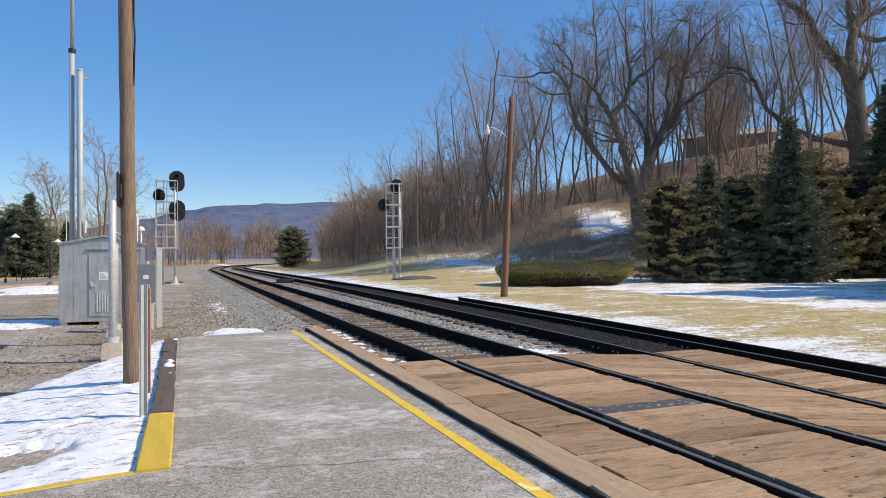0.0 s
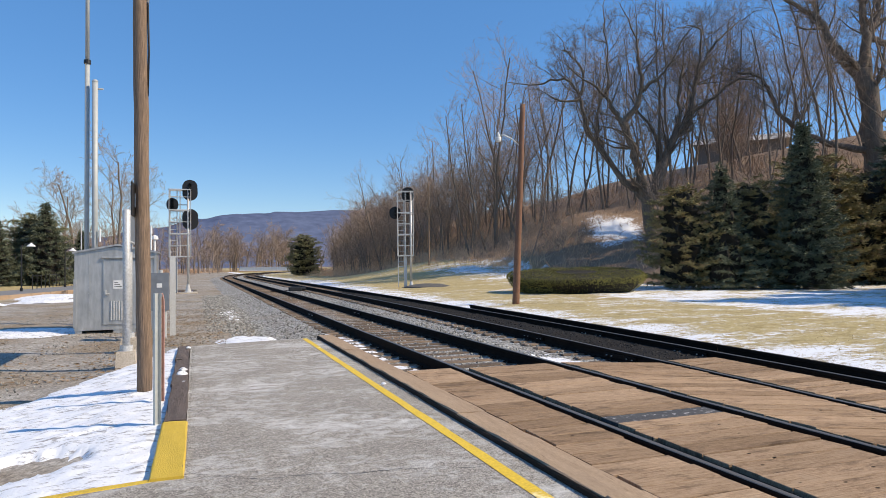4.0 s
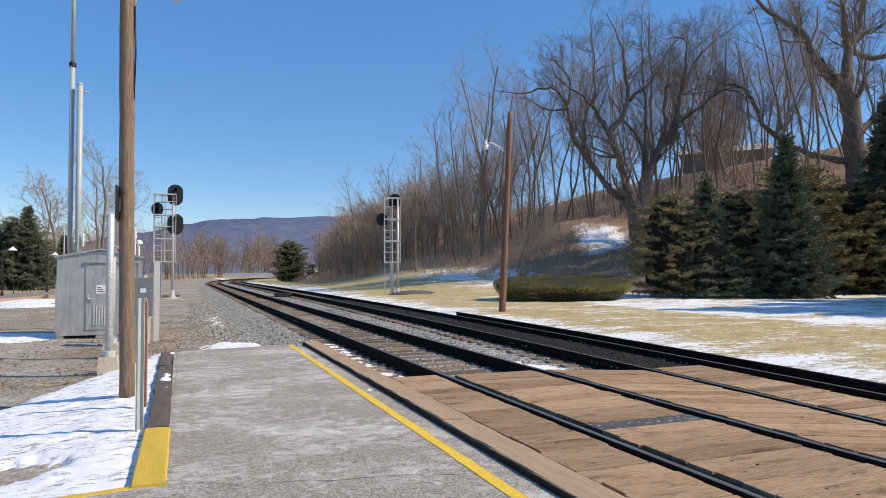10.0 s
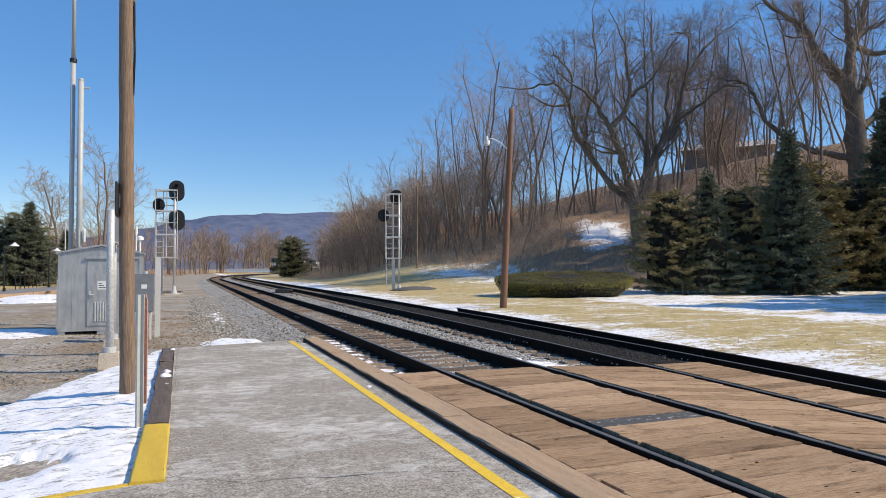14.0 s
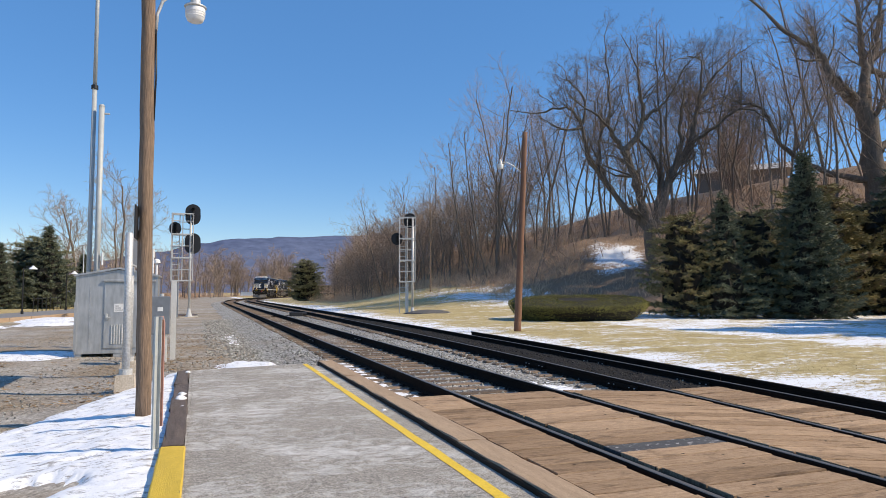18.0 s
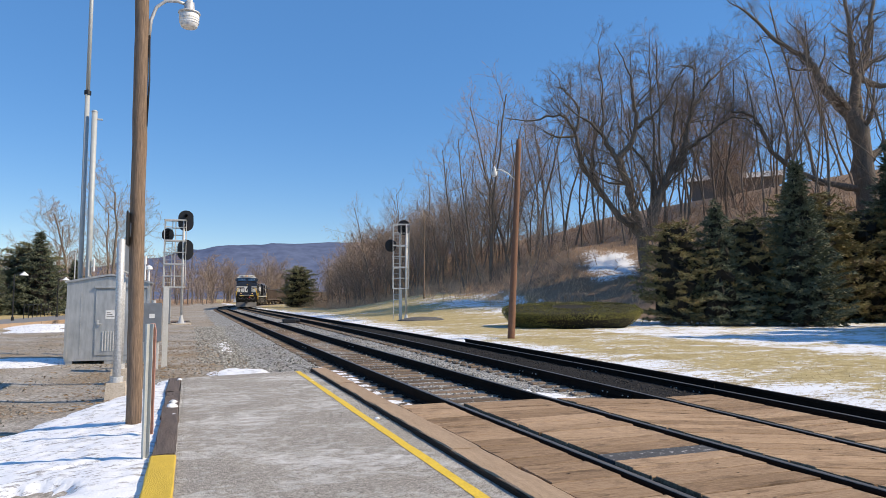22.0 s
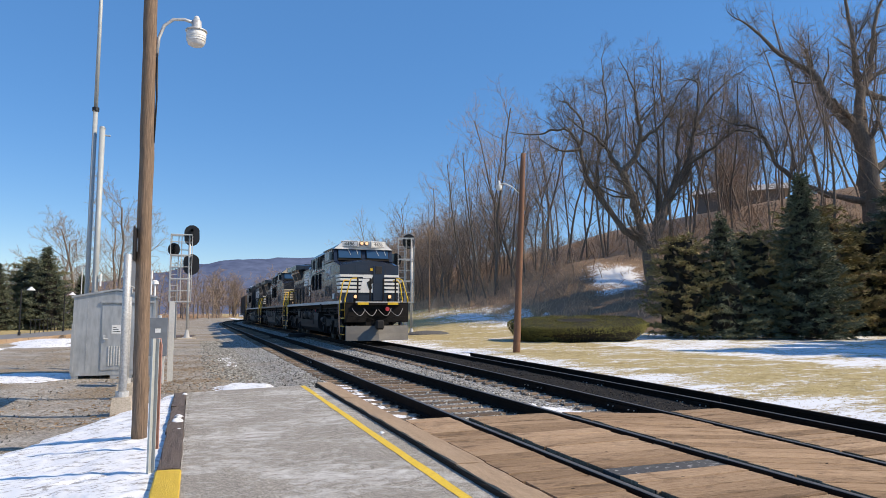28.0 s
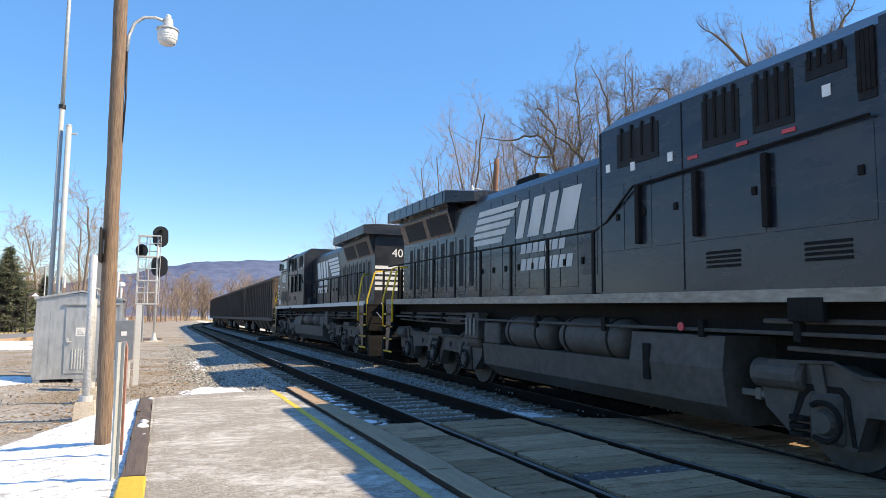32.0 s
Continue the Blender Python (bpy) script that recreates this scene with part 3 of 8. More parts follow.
def make_ballast():
    rnd = random.Random(5)
    prof = ((0.9, -0.36), (1.5, -0.30), (2.45, -0.215), (3.3, -0.20), (4.2, -0.195), (5.1, -0.20), (5.97, -0.25), (6.8, -0.20), (7.73, -0.195), (8.6, -0.20), (9.3, -0.26), (10.1, -0.40))
    rows = []
    for s in STATIONS:
        row = []
        for x, z in prof:
            p, _ = along(s, x)
            far = smooth01((x - 5.0) / 1.8)
            p.z = z + far * z2(s) + rnd.uniform(-0.015, 0.015)
            row.append(p)
        rows.append(row)
    sh = Shape().loft(rows, closed=False)
    structure("ballast_bed", sh, "ballast", "bed of grey crushed stone under two railway tracks", True, category="ballast")
    st = Shape()
    for i in range(7000):
        y = 8.9 + 34 * rnd.random() ** 1.7
        x = rnd.choice((rnd.uniform(1.3, 3.2), rnd.uniform(3.3, 5.2), rnd.uniform(5.0, 6.9), rnd.uniform(5.2, 6.7), rnd.uniform(6.8, 8.8)))
        z = -0.20 - (0.045 if 5.5 < x < 6.5 else 0) + smooth01((x - 5.0) / 1.8) * z2(y)
        if x < 2.4:
            z = -0.30 + (x - 1.5) * 0.09
        r = rnd.uniform(0.018, 0.04)
        c = Vector((x, y, z + r * 0.25))
        q = Euler((rnd.random() * 6, rnd.random() * 6, rnd.random() * 6)).to_matrix()
        vs = [c + q @ Vector(d) * r * rnd.uniform(0.7, 1.15) for d in ((1, 0, 0), (-1, 0, 0), (0, 1, 0), (0, -1, 0), (0, 0, 1), (0, 0, -1))]
        st.add(vs, ((0, 2, 4), (2, 1, 4), (1, 3, 4), (3, 0, 4), (2, 0, 5), (1, 2, 5), (3, 1, 5), (0, 3, 5)))
    structure("ballast_stones", st, "stone", "loose grey ballast stones", kind="stuff", category="gravel")


RAIL_PROFILE = ((-0.030, -0.002), (0.030, -0.002), (0.036, -0.010), (0.036, -0.036), (0.010, -0.048), (0.009, -0.145), (0.070, -0.162), (0.070, -0.176), (-0.070, -0.176), (-0.070, -0.162), (-0.009, -0.145), (-0.010, -0.048), (-0.036, -0.036), (-0.036, -0.010))


def make_track(name, cx, rise, first_tie, label):
    track = thing(name, (0, 0, 0), label, "railway track", kind="structure")
    rnd = random.Random(int(cx * 10))
    for side in (-1, 1):
        rows, top = [], []
        for s in STATIONS:
            p, h = along(s, cx + side * HALF, rise(s))
            m = Matrix.Translation(p) @ pose(0, 0, 0, 0, 0, h)
            rows.append([m @ Vector((x, 0, z)) for x, z in RAIL_PROFILE])
            top.append([m @ Vector((x, 0, z)) for x, z in ((-0.028, 0.0), (0.028, 0.0), (0.022, 0.004), (-0.022, 0.004))])
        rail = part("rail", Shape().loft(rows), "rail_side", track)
        part("running_surface", Shape().loft(top), "rail_top", rail, "polished rail head")
        # joint bars bolted on near the crossing
        for y0 in ((9.4, 12.6) if cx > 6 else (21.0,)):
            z = rise(y0)
            x = cx + side * HALF
            jb = Shape().box(x - 0.045, y0, z - 0.14, x - 0.012, y0 + 0.9, z - 0.05, 0.01)
            joint = part("joint_bar", jb, "rail_side", track)
            for k in (0, 1, 4, 5):
                part("bolt", Shape().tube([(x - 0.065, y0 + 0.08 + 0.148 * k, z - 0.095), (x - 0.04, y0 + 0.08 + 0.148 * k, z - 0.095)], 0.011, 6), "galv", joint)
    meshes = []
    for k in range(4):
        tr = random.Random(k)
        vs = Shape().box(-1.28, -0.115, -0.16, 1.28, 0.115, 0, 0.018)
        vs.v = [(x + tr.uniform(-0.02, 0.02), y + tr.uniform(-0.008, 0.008), z + tr.uniform(-0.006, 0.006)) for x, y, z in vs.v]
        meshes.append(vs.mesh("tie", "tie"))
    plate = Shape()
    far = Shape()
    s, i = first_tie, 0
    while s < 330:
        p, h = along(s, cx, rise(s) - 0.176)
        m = Matrix.Translation(p) @ pose(0, 0, 0, 0, 0, h + rnd.uniform(-0.8, 0.8))
        if s < 110:
            part("sleeper", meshes[i % 4], None, track, at=m)
            if s < 48:
                for side in (-1, 1):
                    plate.box(side * HALF - 0.17, -0.09, 0.0, side * HALF + 0.17, 0.09, 0.018, 0, m)
                    for dx in (-0.13, 0.13):
                        plate.box(side * HALF + dx - 0.012, -0.05, 0.018, side * HALF + dx + 0.012, -0.025, 0.045, 0, m)
        else:
            far.box(-1.28, -0.115, -0.16, 1.28, 0.115, 0, 0, m)
        s += 0.52
        i += 1
    part("tie_plates", plate, "rail_side", track)
    tagged(part("far_sleepers", far, "tie", track), kind="stuff")
    return track


make_ballast()
make_track("track_near", X1, lambda s: 0.0, 8.95, "railway track with dark rusty rails on wooden sleepers")
make_track("track_far", X2, z2, 8.95, "railway track with dark rusty rails on worn wooden sleepers")



def make_spare_rail():
    """A length of old rail left lying along the far track, in bolted pieces."""
    y, k = -14.0, 0
    for ln in (11.9, 11.9, 11.9):
        a, b = y, y + ln
        rows = []
        for i in range(7):
            s = a + (b - a - 0.02) * i / 6
            rows.append([(9.06 + x * 1.15, s, z2(s) + z * 1.05 + 0.03) for x, z in RAIL_PROFILE])
        tagged(part("spare_rail", Shape().loft(rows), "rail_side", None), "rusty black spare rail lying beside the far track", "rail", "spare rails")
        y += ln


make_spare_rail()


def make_dark_bed():
    """Near-black ballast that lies high between the far rails and beside them."""
    rnd = random.Random(51)
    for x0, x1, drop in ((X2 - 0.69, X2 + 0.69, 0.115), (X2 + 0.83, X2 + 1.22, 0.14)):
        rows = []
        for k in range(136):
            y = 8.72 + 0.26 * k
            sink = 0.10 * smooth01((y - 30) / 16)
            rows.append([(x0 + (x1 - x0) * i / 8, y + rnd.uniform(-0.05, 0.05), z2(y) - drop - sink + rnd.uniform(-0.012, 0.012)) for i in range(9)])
        structure("fouled_ballast", Shape().loft(rows, closed=False), "fouled", "near-black ballast bed between and beside the far rails", category="ballast")

    st = Shape()
    for _ in range(5200):
        y = 8.8 + 34 * rnd.random() ** 1.5
        x = X2 + (rnd.uniform(-0.66, 0.66) if rnd.random() < 0.75 else rnd.uniform(0.85, 1.2))
        r = rnd.uniform(0.018, 0.042)
        z = z2(y) - (0.115 if x < X2 + 0.7 else 0.14) - 0.10 * smooth01((y - 30) / 16)
        q = Matrix.Rotation(rnd.uniform(0, 6.28), 3, 'Z') @ Matrix.Rotation(rnd.uniform(-0.6, 0.6), 3, 'X')
        vs = [Vector((x, y, z)) + q @ Vector(d) * r * rnd.uniform(0.7, 1.2) for d in ((1, 0, 0), (-1, 0, 0), (0, 1, 0), (0, -1, 0), (0, 0, 0.7), (0, 0, -0.7))]
        st.add(vs, ((0, 2, 4), (2, 1, 4), (1, 3, 4), (3, 0, 4), (2, 0, 5), (1, 2, 5), (3, 1, 5), (0, 3, 5)))
    structure("fouled_stones", st, "dark_stone", "near-black ballast stones between and beside the far rails", kind="stuff", category="gravel")


MAT["dark_stone"] = surface("near-black stone", (0.008, 0.0075, 0.007), (0.055, 0.05, 0.045), 9, 0.8, 0, 30, 0.5, 0.01, spec=0.25)
MAT["fouled"] = surface("near-black ballast", (0.007, 0.0065, 0.006), (0.030, 0.027, 0.024), 2.5, 0.9, 0, 24, 0.9, 0.03, spots=((0.10, 0.085, 0.07), 7, 0.66), spec=0.15)
make_dark_bed()

# ---- platform ----
PLAT_Z = -0.05


def make_platform():
    poly = ((2.352, -7.0), (2.350, 13.4), (2.06, 14.10), (1.0, 13.88), (-0.13, 13.62), (-0.11, 9.5), (-0.09, 5.2), (-7.2, 3.80), (-7.2, -7.0))
    structure("platform", Shape().prism(poly, 2, -0.45, PLAT_Z), "asphalt", "worn grey asphalt platform with salt streaks", category="platform")
    line = Shape()
    rnd = random.Random(8)
    ys = [-7 + 0.35 * i for i in range(63)]
    rows = [[(2.040 + 0.0007 * (14 - y) + rnd.uniform(-0.006, 0.006), y, PLAT_Z + 0.004), (2.143 + 0.0007 * (14 - y) + rnd.uniform(-0.006, 0.006), y, PLAT_Z + 0.004)] for y in ys if y < 14.05]
    line.loft(rows, closed=False)
    structure("platform_line", line, "yellow_line", "yellow painted safety line along the platform", category="floor marking")
    crack = Shape()
    x, y, rows = -0.07, 5.26, []
    while x < 2.0:
        w = rnd.uniform(0.001, 0.0045)
        rows.append([(x, y - w, PLAT_Z + 0.003), (x, y + w, PLAT_Z + 0.003)])
        step = rnd.uniform(0.02, 0.06)
        x += step
        y += rnd.uniform(-0.024, 0.024) - step * (0.75 if x < 0.5 else 0.3)
    crack.loft(rows, closed=False)
    structure("platform_crack", crack, "black", "thin dark crack in the asphalt", category="crack")


make_platform()


def rough_beam(x0, y0, z0, x1, y1, z1, seed, wear=0.012, step=0.35):
    """A squared timber with uneven faces and rounded edges, running along y."""
    rnd = random.Random(seed)
    n = max(2, int((y1 - y0) / step))
    c = 0.011
    rows = []
    for i in range(n + 1):
        y = y0 + (y1 - y0) * i / n
        j = lambda: rnd.uniform(-wear, wear)
        rows.append([(x0 + j(), y, z0), (x1 + j(), y, z0), (x1 + j() * 0.5, y, z1 - c + j()), (x1 - c + j(), y, z1 + j() * 0.7), ((x0 + x1) / 2, y, z1 + j() * 0.6), (x0 + c + j(), y, z1 + j() * 0.7), (x0 + j() * 0.5, y, z1 - c + j())])
    return Shape().loft(rows)


def make_timbers():
    edge = thing("platform_edge", (0, 0, 0), "row of weathered brown timbers edging the platform", "edging", kind="structure")
    y, k = 14.0, 0
    for ln in (2.6, 2.45, 2.9, 2.5, 2.7, 2.6, 2.4, 2.8):
        x0, zt = 2.375 + 0.003 * (k % 3), 0.006 - 0.005 * (k % 2)
        beam = part("timber", rough_beam(x0, y - ln + 0.005, -0.32, 2.678 - 0.006 * (k % 2), y, zt, 20 + k, 0.008, 0.22), "kerb_wood", edge)
        # thin black strip added: the shade of the timber's side as colour
        part("timber_face", rough_beam(x0 - 0.022, y - ln + 0.004, -0.32, x0 + 0.006, y, zt - 0.008, 60 + k, 0.005, 0.12), "creosote", beam, "black strip with the timber side's shade in its colour")
        y -= ln
        k += 1
    left = thing("planter_edge", (0, 0, 0), "old timber border, its near beam painted yellow", "edging", kind="structure")
    part("painted_timber", rough_beam(-0.318, 5.11, -0.28, -0.086, 6.94, -0.03, 41, 0.006), "yellow", left, "yellow painted timber")
    part("timber", rough_beam(-0.306, 6.96, -0.30, -0.10, 9.25, -0.028, 42, 0.016), "old_wood", left, "rotten grey brown timber")
    part("timber", rough_beam(-0.325, 9.27, -0.30, -0.12, 11.6, -0.034, 43, 0.016), "old_wood", left, "rotten grey brown timber")
    part("timber", rough_beam(-0.345, 11.62, -0.30, -0.14, 13.6, -0.038, 44, 0.016), "old_wood", left, "rotten grey brown timber")
    curb = rough_beam(-0.045, 0.0, -0.2, 0.045, 6.9, 0.0, 45, 0.004)
    m = pose(-0.315, 5.14, -0.045, 0, 0, 101.5)
    curb.v = [tuple(m @ Vector(p)) for p in curb.v]
    part("painted_kerb", curb, "yellow", left, "low yellow painted kerb")


make_timbers()

# ---- crossing planks ----


def make_planks():
    zones = (((2.70, 0.0), (3.345, 0.0)), ((3.605, 0.0), (4.815, 0.0)), ((5.075, 0.0), (6.87, 1.0)), ((7.115, 1.0), (8.06, 1.0)))
    crossing = thing("timber_crossing", (0, 0, 0), "foot crossing of worn brown planks laid across the tracks", "crossing", kind="structure")
    rnd = random.Random(12)
    w = 0.272
    for k, ((xa, fa), (xb, fb)) in enumerate(zones):
        ms = []
        for v in range(6):
            ln = xb - xa
            b = Shape()
            tr = random.Random(k * 10 + v)
            e0, e1 = tr.uniform(-0.022, 0.012), tr.uniform(-0.012, 0.022)
            b.box(-ln / 2 + e0, -w / 2 + 0.005, -0.11, ln / 2 + e1, w / 2 - 0.005, 0, 0.004)
            b.v = [(x, y + tr.uniform(-0.0015, 0.0015), z + (tr.uniform(-0.006, 0.002) if z > -0.05 else 0)) for x, y, z in b.v]
            ms.append(b.mesh("plank", "plank"))
        # near-black strip added in the gap beside the rail, shade as colour
        if k:
            fill = [[(xa - 0.052, q, fa * z2(q) - 0.12), (xa - 0.004, q, fa * z2(q) - 0.12), (xa - 0.004, q, fa * z2(q) - 0.040), (xa - 0.052, q, fa * z2(q) - 0.042)] for q in [-6 + 0.73 * i for i in range(21)]]
            part("flangeway_filler", Shape().loft(fill), "gap_black", crossing, "near-black strip with the gap's shade in its colour")
        y = 8.66 - (0.10 if k in (1, 2) else 0.0)
        n = 0
        while y > -6:
            za, zb = fa * z2(y) - 0.004, fb * z2(y) - 0.004
            m = Matrix.Translation(((xa + xb) / 2, y, (za + zb) / 2 + rnd.uniform(-0.004, 0.003))) @ pose(0, 0, 0, 0, -math.degrees(math.atan2(zb - za, xb - xa)), rnd.uniform(-0.25, 0.25))
            dark = k == 1 and 5.2 < y < 5.48
            p = part("plank", ms[rnd.randrange(6)], None, crossing, at=m)
            if dark:
                me = ms[0].copy()
                me.materials[0] = MAT["plank_dark"]
                p.data = me
                tagged(p, "black tarred plank with worn white marks")
            y -= w
            n += 1


def snow_patch(name, x0, y0, x1, y1, base, thick, seed, step=0.06, label="thin crusted snow", edge=0.5, keep=None):
    """A low drift with a ragged rim; it sinks under its base where the drift ends."""
    nx, ny = int((x1 - x0) / step) + 1, int((y1 - y0) / step) + 1
    vs = []
    for j in range(ny):
        for i in range(nx):
            x, y = x0 + i * step, y0 + j * step
            u, v = (x - x0) / (x1 - x0) * 2 - 1, (y - y0) / (y1 - y0) * 2 - 1
            d = (1 - math.sqrt(u * u + v * v)) * 0.8 if keep is None else keep(x, y)
            n = noise.fractal(Vector((x * 1.7, y * 1.7, seed)), 1.0, 2.0, 5)
            h = min(1.0, d * 3.0 + n * edge)
            b = base(x, y)
            vs.append((x, y, b + thick * (h if h > 0 else h * 2) + (0.02 * noise.noise(Vector((x * 6, y * 6, seed))) if h > 0.2 else 0)))
    fs = []
    for j in range(ny - 1):
        for i in range(nx - 1):
            q = (j * nx + i, j * nx + i + 1, (j + 1) * nx + i + 1, (j + 1) * nx + i)
            if max(vs[k][2] - base(vs[k][0], vs[k][1]) for k in q) > -0.01:
                fs.append(q)
    used = sorted({k for f in fs for k in f})
    ix = {k: n for n, k in enumerate(used)}
    sh = Shape().add([vs[k] for k in used], [tuple(ix[k] for k in f) for f in fs])
    return tagged(part(name, sh.mesh(name, "snow", True, fix=False), None), label, "snow", "", "stuff")


def yard(x, y):
    z = height(x, y)
    if -3.0 < x < 0.6 and 2 < y < 20:
        z += 0.15 * smooth01((x + 2.3) / 1.9) * smooth01((20 - y) / 5)
    return z


def bank_keep(x, y):
    far = 14.3 + (x + 0.35) * 2.3
    near = 5.19 + (x + 0.33) * 0.2
    bare = min(math.hypot(x + 1.42, (y - 6.35) * 1.3) * 2.2 - 1.0, math.hypot((x + 0.97) * 0.7, (y - 7.25) * 2.2) * 5 - 0.5)
    bare += 0.22 * noise.fractal(Vector((x * 9, y * 9, 4)), 0.6, 2.0, 4)
    return min((far - y) * 0.35, (y - near) * 4 + 0.2, (-0.33 - x) * 8 + 0.7, bare)


make_planks()
snow_patch("snow_bank", -5.4, 4.2, -0.30, 14.4, lambda x, y: yard(x, y) - 0.01, 0.07, 3, 0.045, "bright snow bank with dirt specks beside the platform", 0.5, bank_keep)
snow_patch("snow_strip", 2.69, 8.7, 3.36, 16.5, lambda x, y: -0.232, 0.05, 7, 0.04, "broken snow between timbers and rail", 1.3)
snow_patch("snow_drift", 0.3, 13.9, 1.8, 16.2, lambda x, y: -0.25, 0.13, 9, 0.05, "small snow drift past the platform's end", 0.5)
snow_patch("snow_strip", 5.5, 8.6, 6.8, 11.6, lambda x, y: -0.262 + z2(y) * smooth01((x - 5.0) / 1.8), 0.05, 17, 0.045, "broken snow between the tracks", 1.3)
snow_patch("snow_drift", 0.75, 22.0, 1.45, 29.0, lambda x, y: height(x, y) - 0.012, 0.022, 11, 0.045, "patchy snow on the gravel", 1.5)
snow_patch("snow_patch", -6.2, 19.6, -2.9, 22.6, lambda x, y: height(x, y) + 0.0, 0.06, 13, 0.08, "snow lying in the shade of the cabinet", 0.3)
structure("puddle", Shape().prism([(-1.1 + 0.95 * math.cos(a) * (1 + 0.2 * math.sin(3 * a)), 54.0 + 2.6 * math.sin(a) * (1 + 0.15 * math.cos(2 * a))) for a in [k * math.pi / 12 for k in range(24)]], 2, -0.5, -0.262), "water", "still meltwater puddle behind the signal mast")
for sx, sy, sr in ((-0.2, 10.4, 0.06), (-0.21, 10.0, 0.075), (-0.17, 9.3, 0.03), (2.22, 8.2, 0.035), (-0.16, 13.2, 0.05)):
    lump = Shape()
    rows = []
    for i in range(5):
        a = math.pi / 2 * i / 4
        rows.append([(sx + sr * math.cos(a) * math.cos(b) * random.uniform(0.8, 1.2), sy + 1.3 * sr * math.cos(a) * math.sin(b) * random.uniform(0.8, 1.2), (-0.04 if sx < 1 else -0.055) + 0.7 * sr * math.sin(a)) for b in [k * math.pi / 4 for k in range(8)]])
    lump.loft(rows)
    tagged(part("snow_lump", lump, "snow", None, smooth=True), "small lump of old snow", "snow", "", "stuff")

# ---- posts, lamps and cabinets by the platform ----


def uneven_pole(base, top, r0, r1, n=14, rings=22, seed=0):
    rnd = random.Random(seed)
    b, t = Vector(base), Vector(top)
    rows = []
    for i in range(rings + 1):
        f = i / rings
        c = b.lerp(t, f) + Vector((rnd.uniform(-1, 1), rnd.uniform(-1, 1), 0)) * 0.005
        r = r0 + (r1 - r0) * f
        rows.append([c + Vector((math.cos(a), math.sin(a), 0)) * r * (1 + rnd.uniform(-0.03, 0.03)) for a in [2 * math.pi * k / n for k in range(n)]])
    return Shape().loft(rows)


def luminaire(parent, at, bowl="white"):
    """Head of a yard lamp: a cap with a photocell over a ribbed bowl."""
    x, y, z = at
    part("lamp_housing", Shape().tube([(x, y, z + 0.06), (x, y, z + 0.08), (x, y, z + 0.11), (x, y, z + 0.20), (x, y, z + 0.225)], [0.10, 0.075, 0.066, 0.060, 0.035], 16), "galv", parent, "grey metal lamp housing", True)
    part("photocell", Shape().tube([(x, y, z + 0.22), (x, y, z + 0.25), (x, y, z + 0.27)], [0.036, 0.036, 0.018], 10), "white", parent)
    bw = part("bowl", Shape().tube([(x, y, z + 0.05), (x, y, z - 0.01), (x, y, z - 0.08), (x, y, z - 0.125), (x, y, z - 0.14)], [0.125, 0.126, 0.117, 0.104, 0.085], 22), bowl, parent, "ribbed frosted plastic bowl", True)
    for k in range(3):
        part("rib", Shape().tube([(x, y, z - 0.012 - 0.03 * k), (x, y, z - 0.022 - 0.03 * k)], 0.1285 - 0.003 * k, 22), bowl, bw)
    part("rim", Shape().tube([(x, y, z + 0.042), (x, y, z + 0.052), (x, y, z + 0.066), (x, y, z + 0.075)], [0.135, 0.143, 0.138, 0.10], 22), "galv", parent, "grey metal flange")


def make_lamp_pole():
    th = thing("lamp_pole", (-0.625, 9.2, -0.2), "weathered brown wooden pole with a yard lamp on a bracket", "lamp pole")
    part("pole", uneven_pole((0, 0, 0), (-0.10, 0, 8.0), 0.092, 0.080, seed=4), "pole_wood", th, smooth=True)
    zb = 5.35
    px = -0.10 * zb / 8.0
    arm = Shape().tube([(px + 0.09, 0, zb - 0.35), (px + 0.11, 0, zb - 0.08), (px + 0.17, 0, zb + 0.10), (px + 0.28, 0.0, zb + 0.20), (px + 0.42, 0, zb + 0.22), (px + 0.54, 0, zb + 0.19)], 0.021, 8)
    part("bracket", arm, "galv", th, smooth=True)
    luminaire(th, (px + 0.57, 0, zb + 0.02), "white")
    part("cable", Shape().tube([(px + 0.10, -0.02, zb - 0.3), (px + 0.115, -0.02, zb - 0.9), (px + 0.10, -0.02, zb - 1.5)], 0.012, 6), "black", th, smooth=True)
    part("sign_plate", Shape().box(-0.135, -0.34, 2.30, -0.115, 0.20, 2.72, 0.008), "black", th, "black plate seen edge on")
    part("clamp", Shape().box(-0.12, -0.05, 2.42, -0.09, 0.05, 2.6, 0.01), "galv", th)


def make_sign_posts():
    for i, (x, y, h) in enumerate(((-1.12, 12.3, 2.63), (-1.31, 14.9, 2.66))):
        zb = yard(x, y)
        th = thing("steel_post", (x, y, zb), "galvanised round steel post set in a concrete footing", "post", "station sign posts")
        part("tube", Shape().tube([(0, 0, 0.2), (0, 0, h), (0, 0, h + 0.02)], [0.062, 0.062, 0.03], 14), "galv", th, smooth=True)
        part("collar", Shape().tube([(0, 0, 0.26), (0, 0, 0.36)], 0.105, 14), "galv", th)
        part("footing", Shape().loft([[(sx * a, sy * a, z) for sx, sy in ((-1, -1), (1, -1), (1, 1), (-1, 1))] for a, z in ((0.165, -0.1), (0.15, 0.14), (0.135, 0.27))]), "concrete", th, "tan concrete footing")
    sg = thing("station_sign", (-1.15, 12.38, 1.95), "pale station sign hung between two posts, seen edge on", "sign")
    part("panel", Shape().box(-0.02, 0.0, 0.0, 0.02, 2.42, 0.46, 0.008), "grey_box", sg)
    part("frame", Shape().box(-0.03, -0.03, -0.03, 0.03, 2.45, 0.0, 0.006).box(-0.03, -0.03, 0.46, 0.03, 2.45, 0.49, 0.006), "galv", sg)


